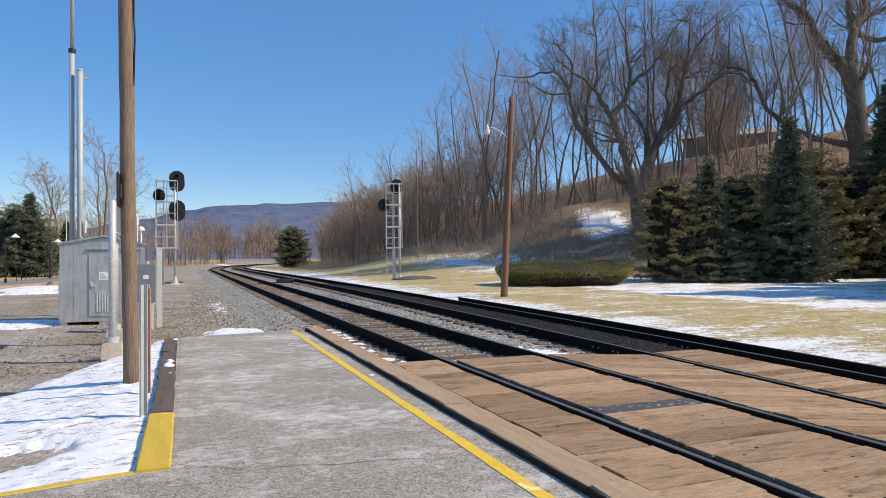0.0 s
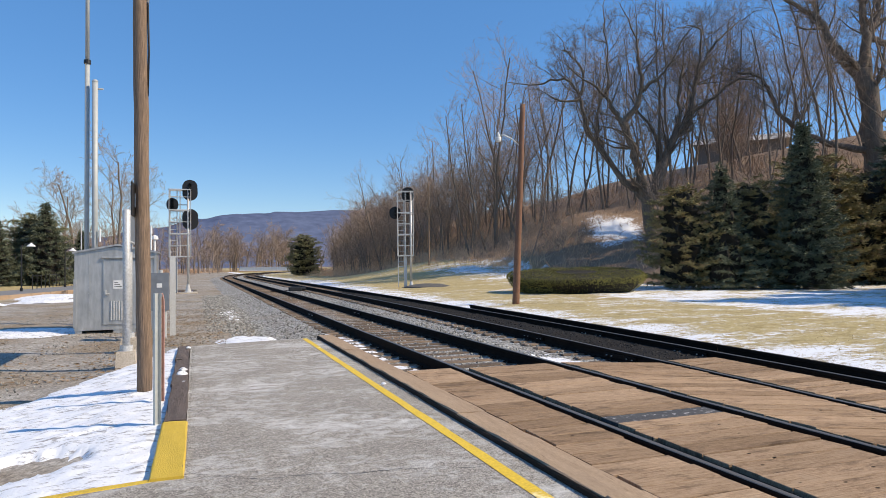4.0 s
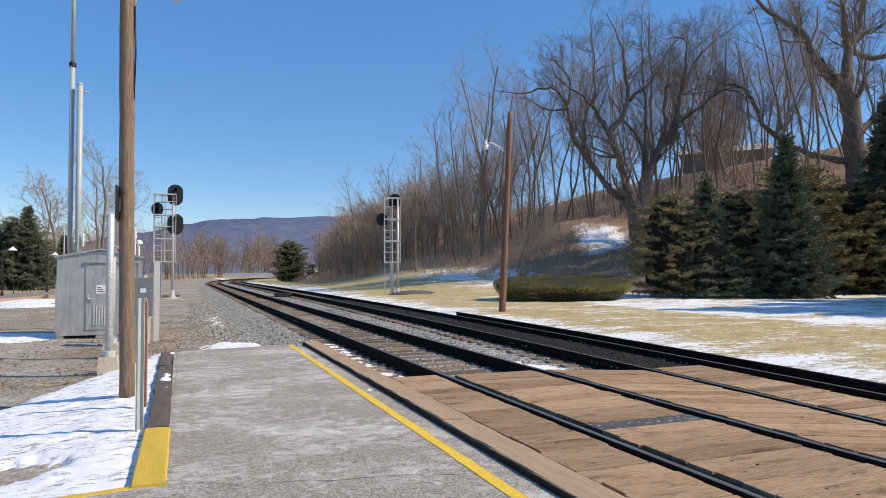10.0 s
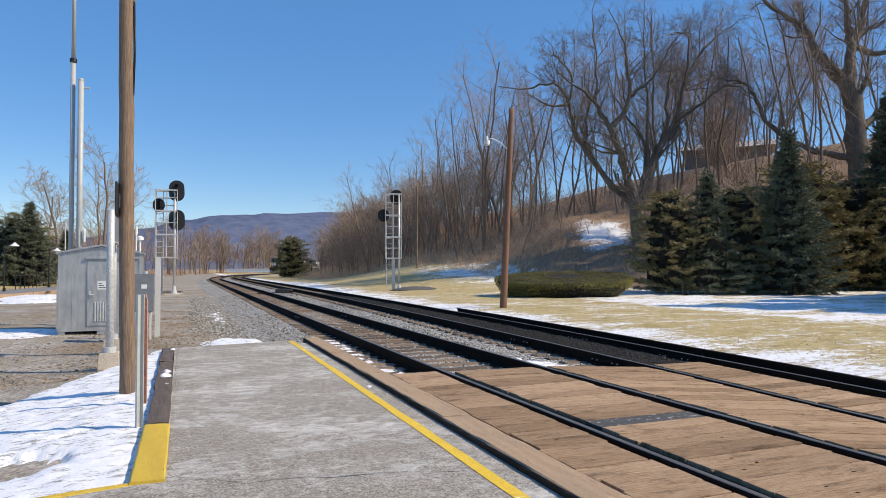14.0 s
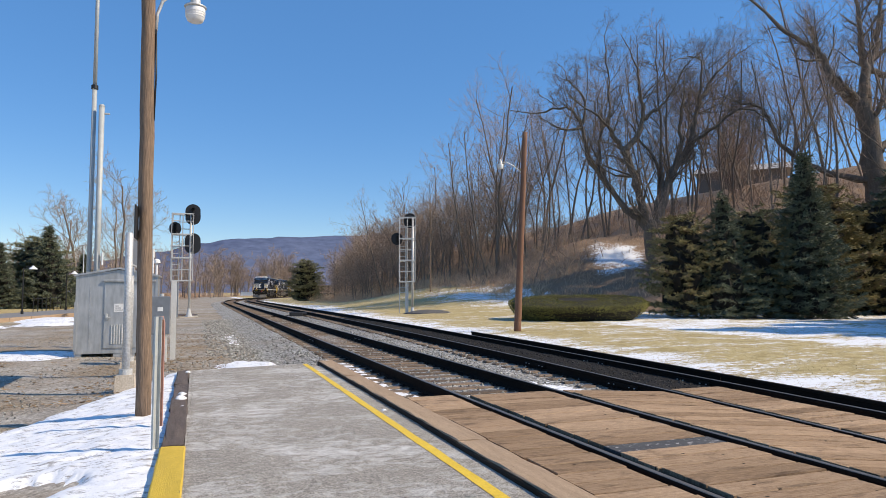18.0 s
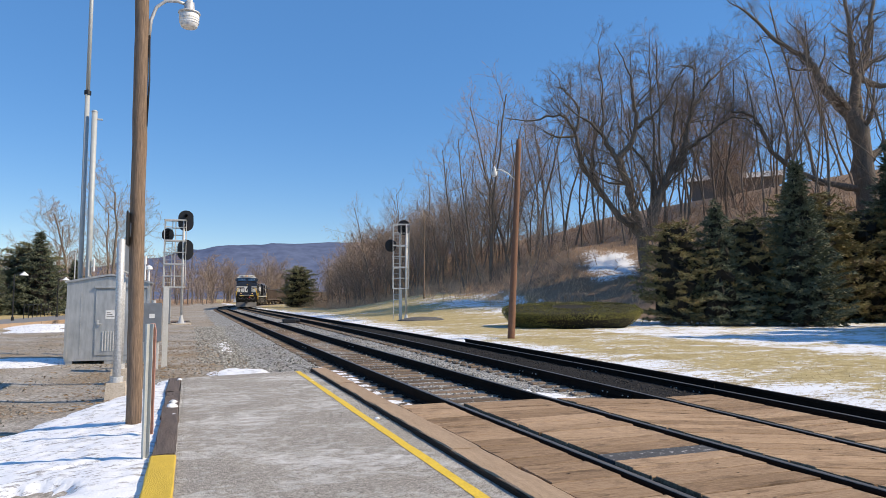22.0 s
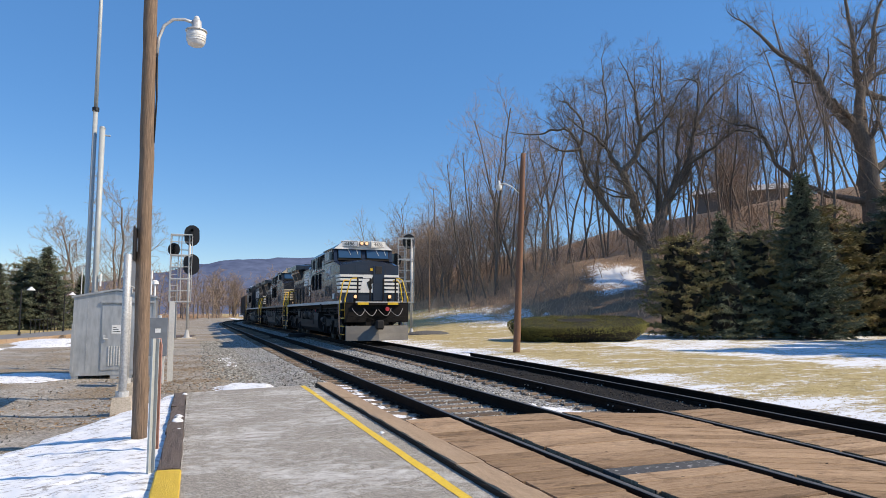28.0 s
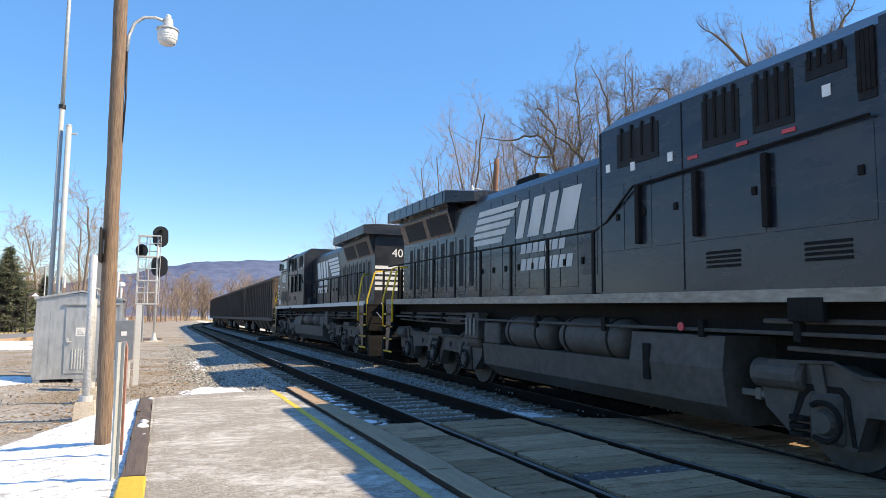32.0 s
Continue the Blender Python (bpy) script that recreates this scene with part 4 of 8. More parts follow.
MAT["red_edge"] = plain("faded pink plastic", (0.55, 0.30, 0.24), 0.6)
MAT["rust_strip"] = surface("rust brown strip", (0.14, 0.062, 0.04), (0.28, 0.135, 0.09), 3, 0.8, 0, 30, 0.3, 0.004)


def make_small_posts():
    th = thing("channel_post", pose(-0.375, 7.15, -0.2, 0, 0, 38), "galvanised steel channel post with punched holes", "post")
    part("channel", Shape().prism(((-0.036, -0.02), (-0.030, -0.02), (-0.022, 0.012), (0.022, 0.012), (0.030, -0.02), (0.036, -0.02), (0.028, 0.018), (-0.028, 0.018)), 2, 0, 1.40), "mast_steel", th)
    th = thing("marker_post", (-0.40, 8.35, -0.2), "rust brown marker post with faded pink edging", "post")
    part("strip", Shape().prism(((-0.03, -0.008), (0.03, -0.008), (0.03, 0.008), (-0.03, 0.008)), 2, 0, 1.32), "rust_strip", th)
    part("edging", Shape().tube([(-0.036, 0, 0), (-0.036, 0, 1.28), (-0.02, 0, 1.36), (0.02, 0, 1.36), (0.036, 0, 1.28), (0.036, 0, 0)], 0.007, 6), "red_edge", th, "faded pink edging")
    th = thing("wooden_post", (-0.585, 17.9, yard(-0.585, 17.9) - 0.05), "weathered white wooden post", "post")
    part("shaft", rough_beam(-0.062, 0, 0, 0.062, 2.02, 0.11, 61, 0.003), "white_post", th, at=Matrix(((1, 0, 0, 0), (0, 0, 1, 0), (0, 1, 0, 0), (0, 0, 0, 1))))
    jb = thing("junction_box", (-0.86, 17.4, yard(-0.86, 17.4) - 0.16), "grey steel junction box on two conduits", "electrical box")
    part("body", Shape().box(-0.20, -0.14, 0.84, 0.20, 0.14, 1.72, 0.012), "grey_box", jb)
    part("lid", Shape().box(-0.215, -0.165, 0.83, 0.215, -0.142, 1.735, 0.008), "grey_box", jb)
    part("label_plate", Shape().box(-0.06, -0.171, 1.38, 0.06, -0.166, 1.48), "white", jb, "white label with illegible print")
    part("cap", Shape().tube([(0.02, 0, 1.72), (0.02, 0, 1.80)], 0.05, 10), "galv", jb)
    for x in (-0.12, -0.04, 0.05):
        part("conduit", Shape().tube([(x, 0, -0.05), (x, 0, 0.85)], 0.022, 8), "galv", jb, smooth=True)
    part("leg", Shape().box(0.11, -0.03, -0.05, 0.16, 0.03, 0.84, 0.005), "white_post", jb)


def make_shelter():
    sh = thing("equipment_shelter", (-3.12, 20.2, height(-3, 20) - 0.02), "aluminium signal equipment shelter with a low gable roof", "equipment cabinet")
    w, d, h, pk = 2.02, 1.4, 2.22, 2.40
    part("body", Shape().prism(((0, 0.18), (w, 0.18), (w, h), (w * 0.52, pk - 0.02), (0, h)), 1, 0, d), "alu", sh, "dull brushed aluminium walls")
    part("roof", Shape().prism(((-0.05, h - 0.03), (w * 0.52, pk), (w + 0.05, h - 0.03), (w + 0.05, h + 0.02), (w * 0.52, pk + 0.05), (-0.05, h + 0.02)), 1, -0.06, d + 0.06), "alu", sh)
    part("base_frame", Shape().box(0.0, 0.0, 0.10, w, d, 0.18).box(0.02, 0.02, 0, 0.18, 0.2, 0.12).box(0.95, 0.02, 0, 1.2, 0.2, 0.12).box(1.4, 0.02, 0, 1.5, 0.2, 0.12).box(w - 0.2, 0.02, 0, w, 0.2, 0.12).box(0.02, d - 0.2, 0, 0.18, d, 0.12).box(w - 0.2, d - 0.2, 0, w, d, 0.12), "alu", sh)
    part("door", Shape().box(0.70, -0.03, 0.24, 1.60, 0.0, 2.02, 0.008), "alu", sh)
    part("drip_rail", Shape().box(0.66, -0.08, 2.05, 1.98, 0.0, 2.11, 0.01), "alu", sh)
    for f in (0.34, 0.68, 1.64):
        part("wall_seam", Shape().box(f, -0.006, 0.19, f + 0.018, 0.0, 2.20), "alu", sh)
        for k in range(12):
            part("rivet", Shape().tube([(f + 0.009, -0.006, 0.28 + 0.165 * k), (f + 0.009, -0.011, 0.28 + 0.165 * k)], 0.008, 6), "galv", sh)
    part("handle", Shape().tube([(0.77, -0.05, 1.08), (0.77, -0.08, 1.08), (0.87, -0.08, 1.08)], 0.016, 8).box(0.74, -0.05, 1.0, 0.80, -0.03, 1.18, 0.005), "galv", sh, "metal door handle")
    part("notice", Shape().box(0.95, -0.036, 1.22, 1.20, -0.031, 1.45), "white", sh, "white notice with illegible print")
    for k in range(3):
        part("notice_line", Shape().box(0.98, -0.039, 1.27 + 0.055 * k, 1.17 - 0.05 * k, -0.0365, 1.285 + 0.055 * k), "black", sh)
    for k in range(5):
        part("vent_slot", Shape().prism(((0.88 + 0.065 * k, -0.03), (0.92 + 0.065 * k, -0.03), (0.91 + 0.065 * k, -0.055), (0.89 + 0.065 * k, -0.055)), 2, 0.36, 0.88), "galv", sh)
    part("corner_trim", Shape().box(-0.02, -0.02, 0.18, 0.05, 0.03, 1.5), "alu", sh)
    part("corner_trim", Shape().box(w - 0.05, -0.02, 0.18, w + 0.02, 0.03, h), "alu", sh)
    part("antenna", Shape().tube([(1.86, 0.6, 2.3), (1.86, 0.6, 2.75), (1.86, 0.6, 2.76), (1.86, 0.6, 3.0)], [0.02, 0.02, 0.035, 0.03], 8), "white", sh, "small white whip antenna")
    part("vent_cap", Shape().tube([(1.94, 0.9, 2.25), (1.94, 0.9, 2.6), (1.94, 0.9, 2.62), (1.94, 0.9, 2.7), (1.94, 0.9, 2.74)], [0.03, 0.03, 0.10, 0.09, 0.03], 10), "white", sh)
    part("conduit", Shape().tube([(0.12, 0.3, 2.3), (0.12, 0.3, 3.05)], 0.014, 6).tube([(0.45, 0.3, 2.4), (0.45, 0.3, 2.9)], 0.012, 6), "galv", sh)


def make_masts():
    for x, y, h, r, name in ((-3.30, 23.6, 14.0, 0.07, "radio_mast"), (-3.05, 23.4, 7.7, 0.068, "pipe_mast")):
        th = thing(name, (x, y, height(x, y)), "tall galvanised steel mast behind the equipment shelter", "mast")
        if h > 10:
            part("lower_tube", Shape().tube([(0, 0, 0), (0, 0, 8.4)], 0.072, 12), "mast_steel", th, smooth=True)
            part("upper_tube", Shape().tube([(0, 0, 8.35), (0, 0, h)], [0.062, 0.055], 12), "mast_steel", th, smooth=True)
            part("collar", Shape().tube([(0, 0, 8.3), (0, 0, 8.42)], 0.105, 12), "black", th)
        else:
            part("tube", Shape().tube([(0, 0, 0), (0, 0, h)], r * 1.25, 12), "mast_steel", th, smooth=True)
            part("cap", Shape().tube([(0, 0, h), (0, 0, h + 0.06)], [r * 1.45, r * 0.9], 12), "mast_steel", th)
            part("cleat", Shape().box(0.05, -0.03, h - 0.25, 0.24, 0.03, h - 0.2, 0.01), "mast_steel", th)
            part("antenna", Shape().tube([(0.16, -0.1, 2.6), (0.16, -0.1, 3.0)], 0.03, 8), "white", th)


make_lamp_pole()
make_sign_posts()
make_small_posts()
make_shelter()
make_masts()


# ---- signal masts ----


def oval(x, y0, y1, z, rx, rz, n=20, flat=True):
    """An upright tablet with a round top, in outline; flat cuts the bottom square with round corners."""
    pts = []
    for k in range(n):
        a = 2 * math.pi * k / n
        s, c = math.sin(a), math.cos(a)
        pts.append((x + rx * c, z + (rz - rx) * (1 if s > 0 else -1) + rx * s))
    return Shape().prism(pts, 1, y0, y1)


def make_signal(at, heads, mast_x, ladder_x, h, turn, label):
    th = thing("railway_signal", pose(*at, 0, 0, turn), label, "railway signal", "signal masts")
    part("mast", Shape().tube([(mast_x, 0, 0), (mast_x, 0, h)], 0.085, 12), "galv", th, smooth=True)
    part("base_plate", Shape().tube([(mast_x, 0, 0), (mast_x, 0, 0.05), (mast_x, 0, 0.06), (mast_x, 0, 0.55)], [0.32, 0.32, 0.2, 0.09], 10), "galv", th)
    part("foundation", Shape().box(mast_x - 0.6, -0.55, -0.5, mast_x + 0.6, 0.55, 0.0, 0.03), "concrete", th)
    lad = part("ladder", Shape().tube([(ladder_x - 0.22, 0.15, 0.0), (ladder_x - 0.22, 0.1, h - 0.05)], 0.032, 6).tube([(ladder_x + 0.22, 0.15, 0.0), (ladder_x + 0.22, 0.1, h - 0.05)], 0.032, 6), "galv", th)
    z = 0.5
    while z < h - 0.2:
        part("rung", Shape().tube([(ladder_x - 0.22, 0.12, z), (ladder_x + 0.22, 0.12, z)], 0.018, 5), "galv", lad)
        z += 0.38
    x0, x1 = min(ladder_x - 0.3, mast_x - 0.15), max(ladder_x + 0.3, mast_x + 0.2)
    for z in (2.45, 4.0, 5.6, h):
        pl = part("platform", Shape().box(x0, -0.45, z - 0.04, x1, -0.38, z + 0.04, 0.01).box(x0, 0.38, z - 0.04, x1, 0.45, z + 0.04, 0.01).box(x0, -0.45, z - 0.04, x0 + 0.06, 0.45, z + 0.04, 0.01).box(x1 - 0.06, -0.45, z - 0.04, x1, 0.45, z + 0.04, 0.01).box(x0, -0.05, z - 0.04, x1, 0.05, z + 0.04), "galv", th)
    for x in (x0 + 0.03, x1 - 0.03, (x0 + x1) / 2):
        for y in (-0.42, 0.42):
            part("guard_bar", Shape().tube([(x, y, 2.45), (x, y, h)], 0.024, 6), "galv", th)
    for z in (3.2, 4.8, 6.5):
        part("guard_hoop", Shape().tube([(x0, -0.42, z), (x1, -0.42, z)], 0.022, 6).tube([(x0, 0.42, z), (x1, 0.42, z)], 0.022, 6).tube([(x0, -0.42, z), (x0, 0.42, z)], 0.022, 6), "galv", th)
    for hx, hz, rx, rz in heads:
        hd = part("signal_head", oval(hx, -0.05, 0.0, hz, rx, rz), "black", th, "black signal backing plate with hooded lenses")
        part("lamp_case", Shape().box(hx - rx * 0.45, 0.0, hz - rz * 0.7, hx + rx * 0.45, 0.28, hz + rz * 0.7, 0.04), "black", hd)
        for dz in ((-0.5, 0.0, 0.5) if rz > rx * 1.1 else (-0.35, 0.35)):
            part("hood", Shape().tube([(hx, -0.05, hz + dz * rz), (hx, -0.38, hz + dz * rz - 0.02)], 0.11, 10, caps=False), "black", hd)
        part("arm", Shape().tube([(hx, 0.1, hz), (mast_x, 0.1, hz)], 0.035, 6), "galv", hd)
    part("relay_box", Shape().box(ladder_x - 0.15, -0.5, 0.0, ladder_x + 0.25, -0.2, 2.3, 0.02) if turn > -5 and mast_x > 0.3 else Shape().box(mast_x - 0.5, 0.1, 0.0, mast_x - 0.3, 0.2, 2.4, 0.01), "grey_box" if mast_x > 0.3 else "galv", th)
    return th


def make_mound():
    rnd = random.Random(19)
    rows = []
    for k, z in ((1.0, -0.06), (0.9, 0.03), (0.72, 0.11), (0.45, 0.19), (0.15, 0.22)):
        rows.append([(1.9 * k * math.cos(a) * rnd.uniform(0.93, 1.07), 1.3 * k * math.sin(a) * rnd.uniform(0.93, 1.07), z + rnd.uniform(-0.02, 0.02)) for a in [6.283 * i / 24 for i in range(24)]])
    x, y = 15.6, 45.2
    tagged(part("gravel_mound", Shape().loft(rows).mesh("gravel_mound", "chippings", True), None, at=pose(x, y, height(x, y))), "low mound of dark chippings at the signal's foot", "gravel", "", "stuff")


MAT["chippings"] = surface("dark chippings", (0.035, 0.034, 0.034), (0.16, 0.155, 0.15), 6, 0.95, 0, 40, 0.9, 0.03)
make_mound()
make_signal((-1.0, 48.5, -0.22), ((0.50, 7.0, 0.50, 0.72), (-0.62, 6.0, 0.38, 0.44), (0.52, 5.0, 0.52, 0.72)), 0.38, -0.55, 7.0, 0, "galvanised signal mast with ladder cage and three black heads")
make_signal((14.45, 46.6, -0.25), ((0.1, 6.95, 0.46, 0.55), (-0.85, 5.6, 0.42, 0.46)), 0.30, -0.42, 7.15, -16, "galvanised signal mast with ladder cage and two black heads")


def make_far_pole():
    th = thing("street_lamp", (12.55, 25.1, height(12.5, 25) - 0.03), "leaning reddish wooden pole with a small yard lamp", "lamp pole")
    part("pole", uneven_pole((0, 0, -0.2), (0.43, -0.05, 8.5), 0.155, 0.105, seed=9), "pole_red", th, smooth=True)
    z = 7.0
    px = 0.43 * z / 8.5
    part("bracket", Shape().tube([(px - 0.1, 0, z - 0.25), (px - 0.45, -0.02, z + 0.0), (px - 0.8, -0.02, z + 0.14), (px - 1.0, -0.02, z + 0.12)], 0.025, 6), "galv", th, smooth=True)
    luminaire(th, (px - 1.08, -0.02, z - 0.02), "white")
    th = thing("utility_pole", (21.5, 62.0, height(21.5, 62) - 0.05), "thin grey utility pole at the wood's edge", "utility pole")
    part("pole", uneven_pole((0, 0, 0), (0.0, 0, 8.2), 0.085, 0.06, seed=10), "pole_wood", th, smooth=True)
    sw = thing("switch_machine", (5.95, 43.5, -0.12), "dark low switch machine between the tracks", "switch machine")
    part("case", Shape().box(-0.45, -0.25, 0.0, 0.35, 0.25, 0.28, 0.04), "black", sw)
    part("motor", Shape().tube([(0.35, 0, 0.15), (0.62, 0, 0.15)], 0.12, 10), "black", sw)
    part("rod", Shape().tube([(-0.45, 0.05, 0.06), (-1.6, 0.05, 0.0)], 0.02, 6), "rail_side", sw)


make_far_pole()

# ---- trees ----


def spike(sh, pts, rs):
    """A three-sided twig that ends in a point."""
    d = (pts[-1] - pts[0]).normalized()
    u = d.orthogonal().normalized()
    w = d.cross(u)
    n = len(sh.v)
    for p, r in zip(pts[:-1], rs):
        for a in (0.0, 2.094, 4.189):
            sh.v.append(p + (u * math.cos(a) + w * math.sin(a)) * r)
    sh.v.append(pts[-1])
    m = len(pts) - 1
    for i in range(m - 1):
        for k in range(3):
            sh.f.append((n + i * 3 + k, n + i * 3 + (k + 1) % 3, n + i * 3 + 3 + (k + 1) % 3, n + i * 3 + 3 + k))
    for k in range(3):
        sh.f.append((n + (m - 1) * 3 + k, n + (m - 1) * 3 + (k + 1) % 3, n + m * 3))


def grow(limbs, twigs, p, d, length, r, level, last, rnd, style):
    """One branch and its children; thick wood goes to limbs, the outer levels to twigs."""
    n = (7, 4, 3, 1, 1, 1)[level]
    pts, rs = [p.copy()], [r]
    step = length / n
    wig, lift = style["wig"][min(level, 3)], style["lift"][min(level, 3)]
    for i in range(n):
        d = (d + Vector((rnd.gauss(0, wig), rnd.gauss(0, wig), rnd.gauss(0, wig) + lift))).normalized()
        p = p + d * step
        pts.append(p.copy())
        rs.append(max(style.get("least", 0.0095), r * (1 - (0.62 if level == 0 else 0.72) * (i + 1) / n)))
    if level <= 1:
        limbs.tube(pts, rs, 7 if level == 0 else 5, caps=False)
    elif level == 2 and r > 0.035:
        limbs.tube(pts, rs, 4, caps=False)
    elif level < 3:
        twigs.tube(pts, rs, 3, caps=False)
    else:
        spike(twigs, pts, rs)
    if level >= last:
        return
    kids = style["kids"][level]
    lo = style["bare"] if level == 0 else 0.18
    for k in range(kids):
        f = lo + (1 - lo) * (k + rnd.random() * 0.9) / kids
        i = min(n - 1, int(f * n))
        q = pts[i].lerp(pts[i + 1], f * n - i)
        axis = (pts[i + 1] - pts[i]).normalized()
        side = Matrix.Rotation(rnd.uniform(0, 6.283), 3, axis) @ axis.orthogonal().normalized()
        ang = radians(rnd.uniform(*style["angle"]))
        nd = (axis * math.cos(ang) + side * math.sin(ang)).normalized()
        ratio = style["ratio"][min(level, 3)] * rnd.uniform(0.7, 1.2) * (1 - 0.45 * f if level == 0 else 1 - 0.3 * f)
        grow(limbs, twigs, q, nd, length * ratio, max(style.get("least", 0.0105), rs[i] * rnd.uniform(0.26, 0.42)), level + 1, last, rnd, style)


FOREST = dict(wig=(0.10, 0.20, 0.22, 0.24), lift=(0.03, 0.12, 0.07, 0.05), kids=(13, 7, 5, 2), bare=0.2, angle=(24, 56), ratio=(0.44, 0.5, 0.52, 0.6), least=0.0072)
SLENDER = dict(wig=(0.095, 0.19, 0.22, 0.24), lift=(0.03, 0.16, 0.1, 0.05), kids=(13, 6, 5, 2), bare=0.25, angle=(20, 46), ratio=(0.34, 0.5, 0.52, 0.6), least=0.0072)
OPEN = dict(wig=(0.10, 0.2, 0.22, 0.24), lift=(0.02, 0.07, 0.05, 0.04), kids=(13, 6, 5, 2), bare=0.2, angle=(32, 66), ratio=(0.56, 0.55, 0.52, 0.6), least=0.0072)
ROUND = dict(wig=(0.10, 0.2, 0.22, 0.24), lift=(0.02, 0.08, 0.06, 0.04), kids=(12, 7, 5, 2), bare=0.14, angle=(26, 58), ratio=(0.52, 0.55, 0.55, 0.6), least=0.0145)
BUSH = dict(wig=(0.12, 0.22, 0.24, 0.24), lift=(0.04, 0.12, 0.06, 0.04), kids=(8, 6, 4, 2), bare=0.15, angle=(22, 55), ratio=(0.48, 0.55, 0.55, 0.6), least=0.013)

FAR = dict(wig=(0.06, 0.18, 0.22, 0.22), lift=(0.0, 0.08, 0.05, 0.04), kids=(10, 5, 4, 3), bare=0.15, angle=(28, 62), ratio=(0.5, 0.55, 0.5, 0.5), least=0.034)
YARD = dict(wig=(0.06, 0.18, 0.22, 0.22), lift=(0.0, 0.08, 0.06, 0.04), kids=(13, 8, 6, 3), bare=0.2, angle=(28, 60), ratio=(0.5, 0.55, 0.5, 0.5), least=0.016)


def bare_tree(seed, h, r, style, label, group, last=4, twig="twig"):
    rnd = random.Random(seed)
    limbs, twigs = Shape(), Shape()
    grow(limbs, twigs, Vector((0, 0, -0.3)), Vector((rnd.gauss(0, 0.05), rnd.gauss(0, 0.05), 1)), h, r, 0, last, rnd, style)
    shrub = style is BUSH
    th = thing("leafless_shrub" if shrub else "bare_tree", (0, -500, -60), label, "shrub" if shrub else "tree", group)
    part("trunk", limbs.mesh("trunk", "bark", True, fix=False), None, th)
    part("crown", twigs.mesh("crown", twig, False, fix=False), None, th, "crown of thin leafless twigs")
    return th


def hero_tree(at, seed, stems, label, side_limbs=1.48):
    """A big old tree: stems are limbs given as (points, start radius, end radius)."""
    rnd = random.Random(seed)
    limbs, twigs = Shape(), Shape()
    st = dict(wig=(0.05, 0.24, 0.26, 0.26), lift=(0.0, 0.10, 0.07, 0.03), kids=(0, 9, 7, 5), bare=0.2, angle=(28, 70), ratio=(0.5, 0.52, 0.54, 0.55), least=0.0058)
    for pts, r0, r1 in stems:
        pts = [Vector(p) for p in pts]
        fine = []
        for i, (a, b) in enumerate(zip(pts, pts[1:])):
            before, after = pts[max(0, i - 1)], pts[min(len(pts) - 1, i + 2)]
            for k in range(4):
                t = k / 4
                c = 0.5 * (2 * a + (b - before) * t + (2 * before - 5 * a + 4 * b - after) * t * t + (3 * a - before - 3 * b + after) * t ** 3)
                fine.append(c + Vector((rnd.gauss(0, 0.06), rnd.gauss(0, 0.06), rnd.gauss(0, 0.05))))
        fine.append(pts[-1])
        m = len(fine) - 1
        rs = [(r0 + (r1 - r0) * (i / m) ** 0.8) * rnd.uniform(0.88, 1.14) for i in range(m + 1)]
        limbs.tube(fine, rs, 9, caps=False)
        total = sum((b - a).length for a, b in zip(pts, pts[1:]))
        for k in range(int(total * side_limbs) if r0 < 0.5 else 3):
            f = 0.3 + 0.7 * rnd.random()
            i = min(m - 1, int(f * m))
            axis = (fine[i + 1] - fine[i]).normalized()
            side = Matrix.Rotation(rnd.uniform(0, 6.283), 3, axis) @ axis.orthogonal().normalized()
            ang = radians(rnd.uniform(30, 75))
            nd = (axis * math.cos(ang) + side * math.sin(ang) + Vector((0, 0, 0.25))).normalized()
            grow(limbs, twigs, fine[i], nd, rnd.uniform(1.8, 5.0) * (1.15 - 0.4 * f), max(0.035, rs[i] * rnd.uniform(0.26, 0.46)), 1, 4, rnd, st)
        if r1 < 0.2:
            grow(limbs, twigs, fine[-1], (fine[-1] - fine[-2]).normalized(), 3.0, r1, 1, 4, rnd, st)
    th = thing("old_tree", pose(*at, 0, 0, -21.4), label, "tree")
    part("trunk", limbs.mesh("trunk", "bark_dark", True, fix=False), None, th)
    part("crown", twigs.mesh("crown", "twig_dark", False, fix=False), None, th, "wide crown of bare twigs")


def spot(x, y, dz=-0.1):
    return (x, y, height(x, y) + dz)


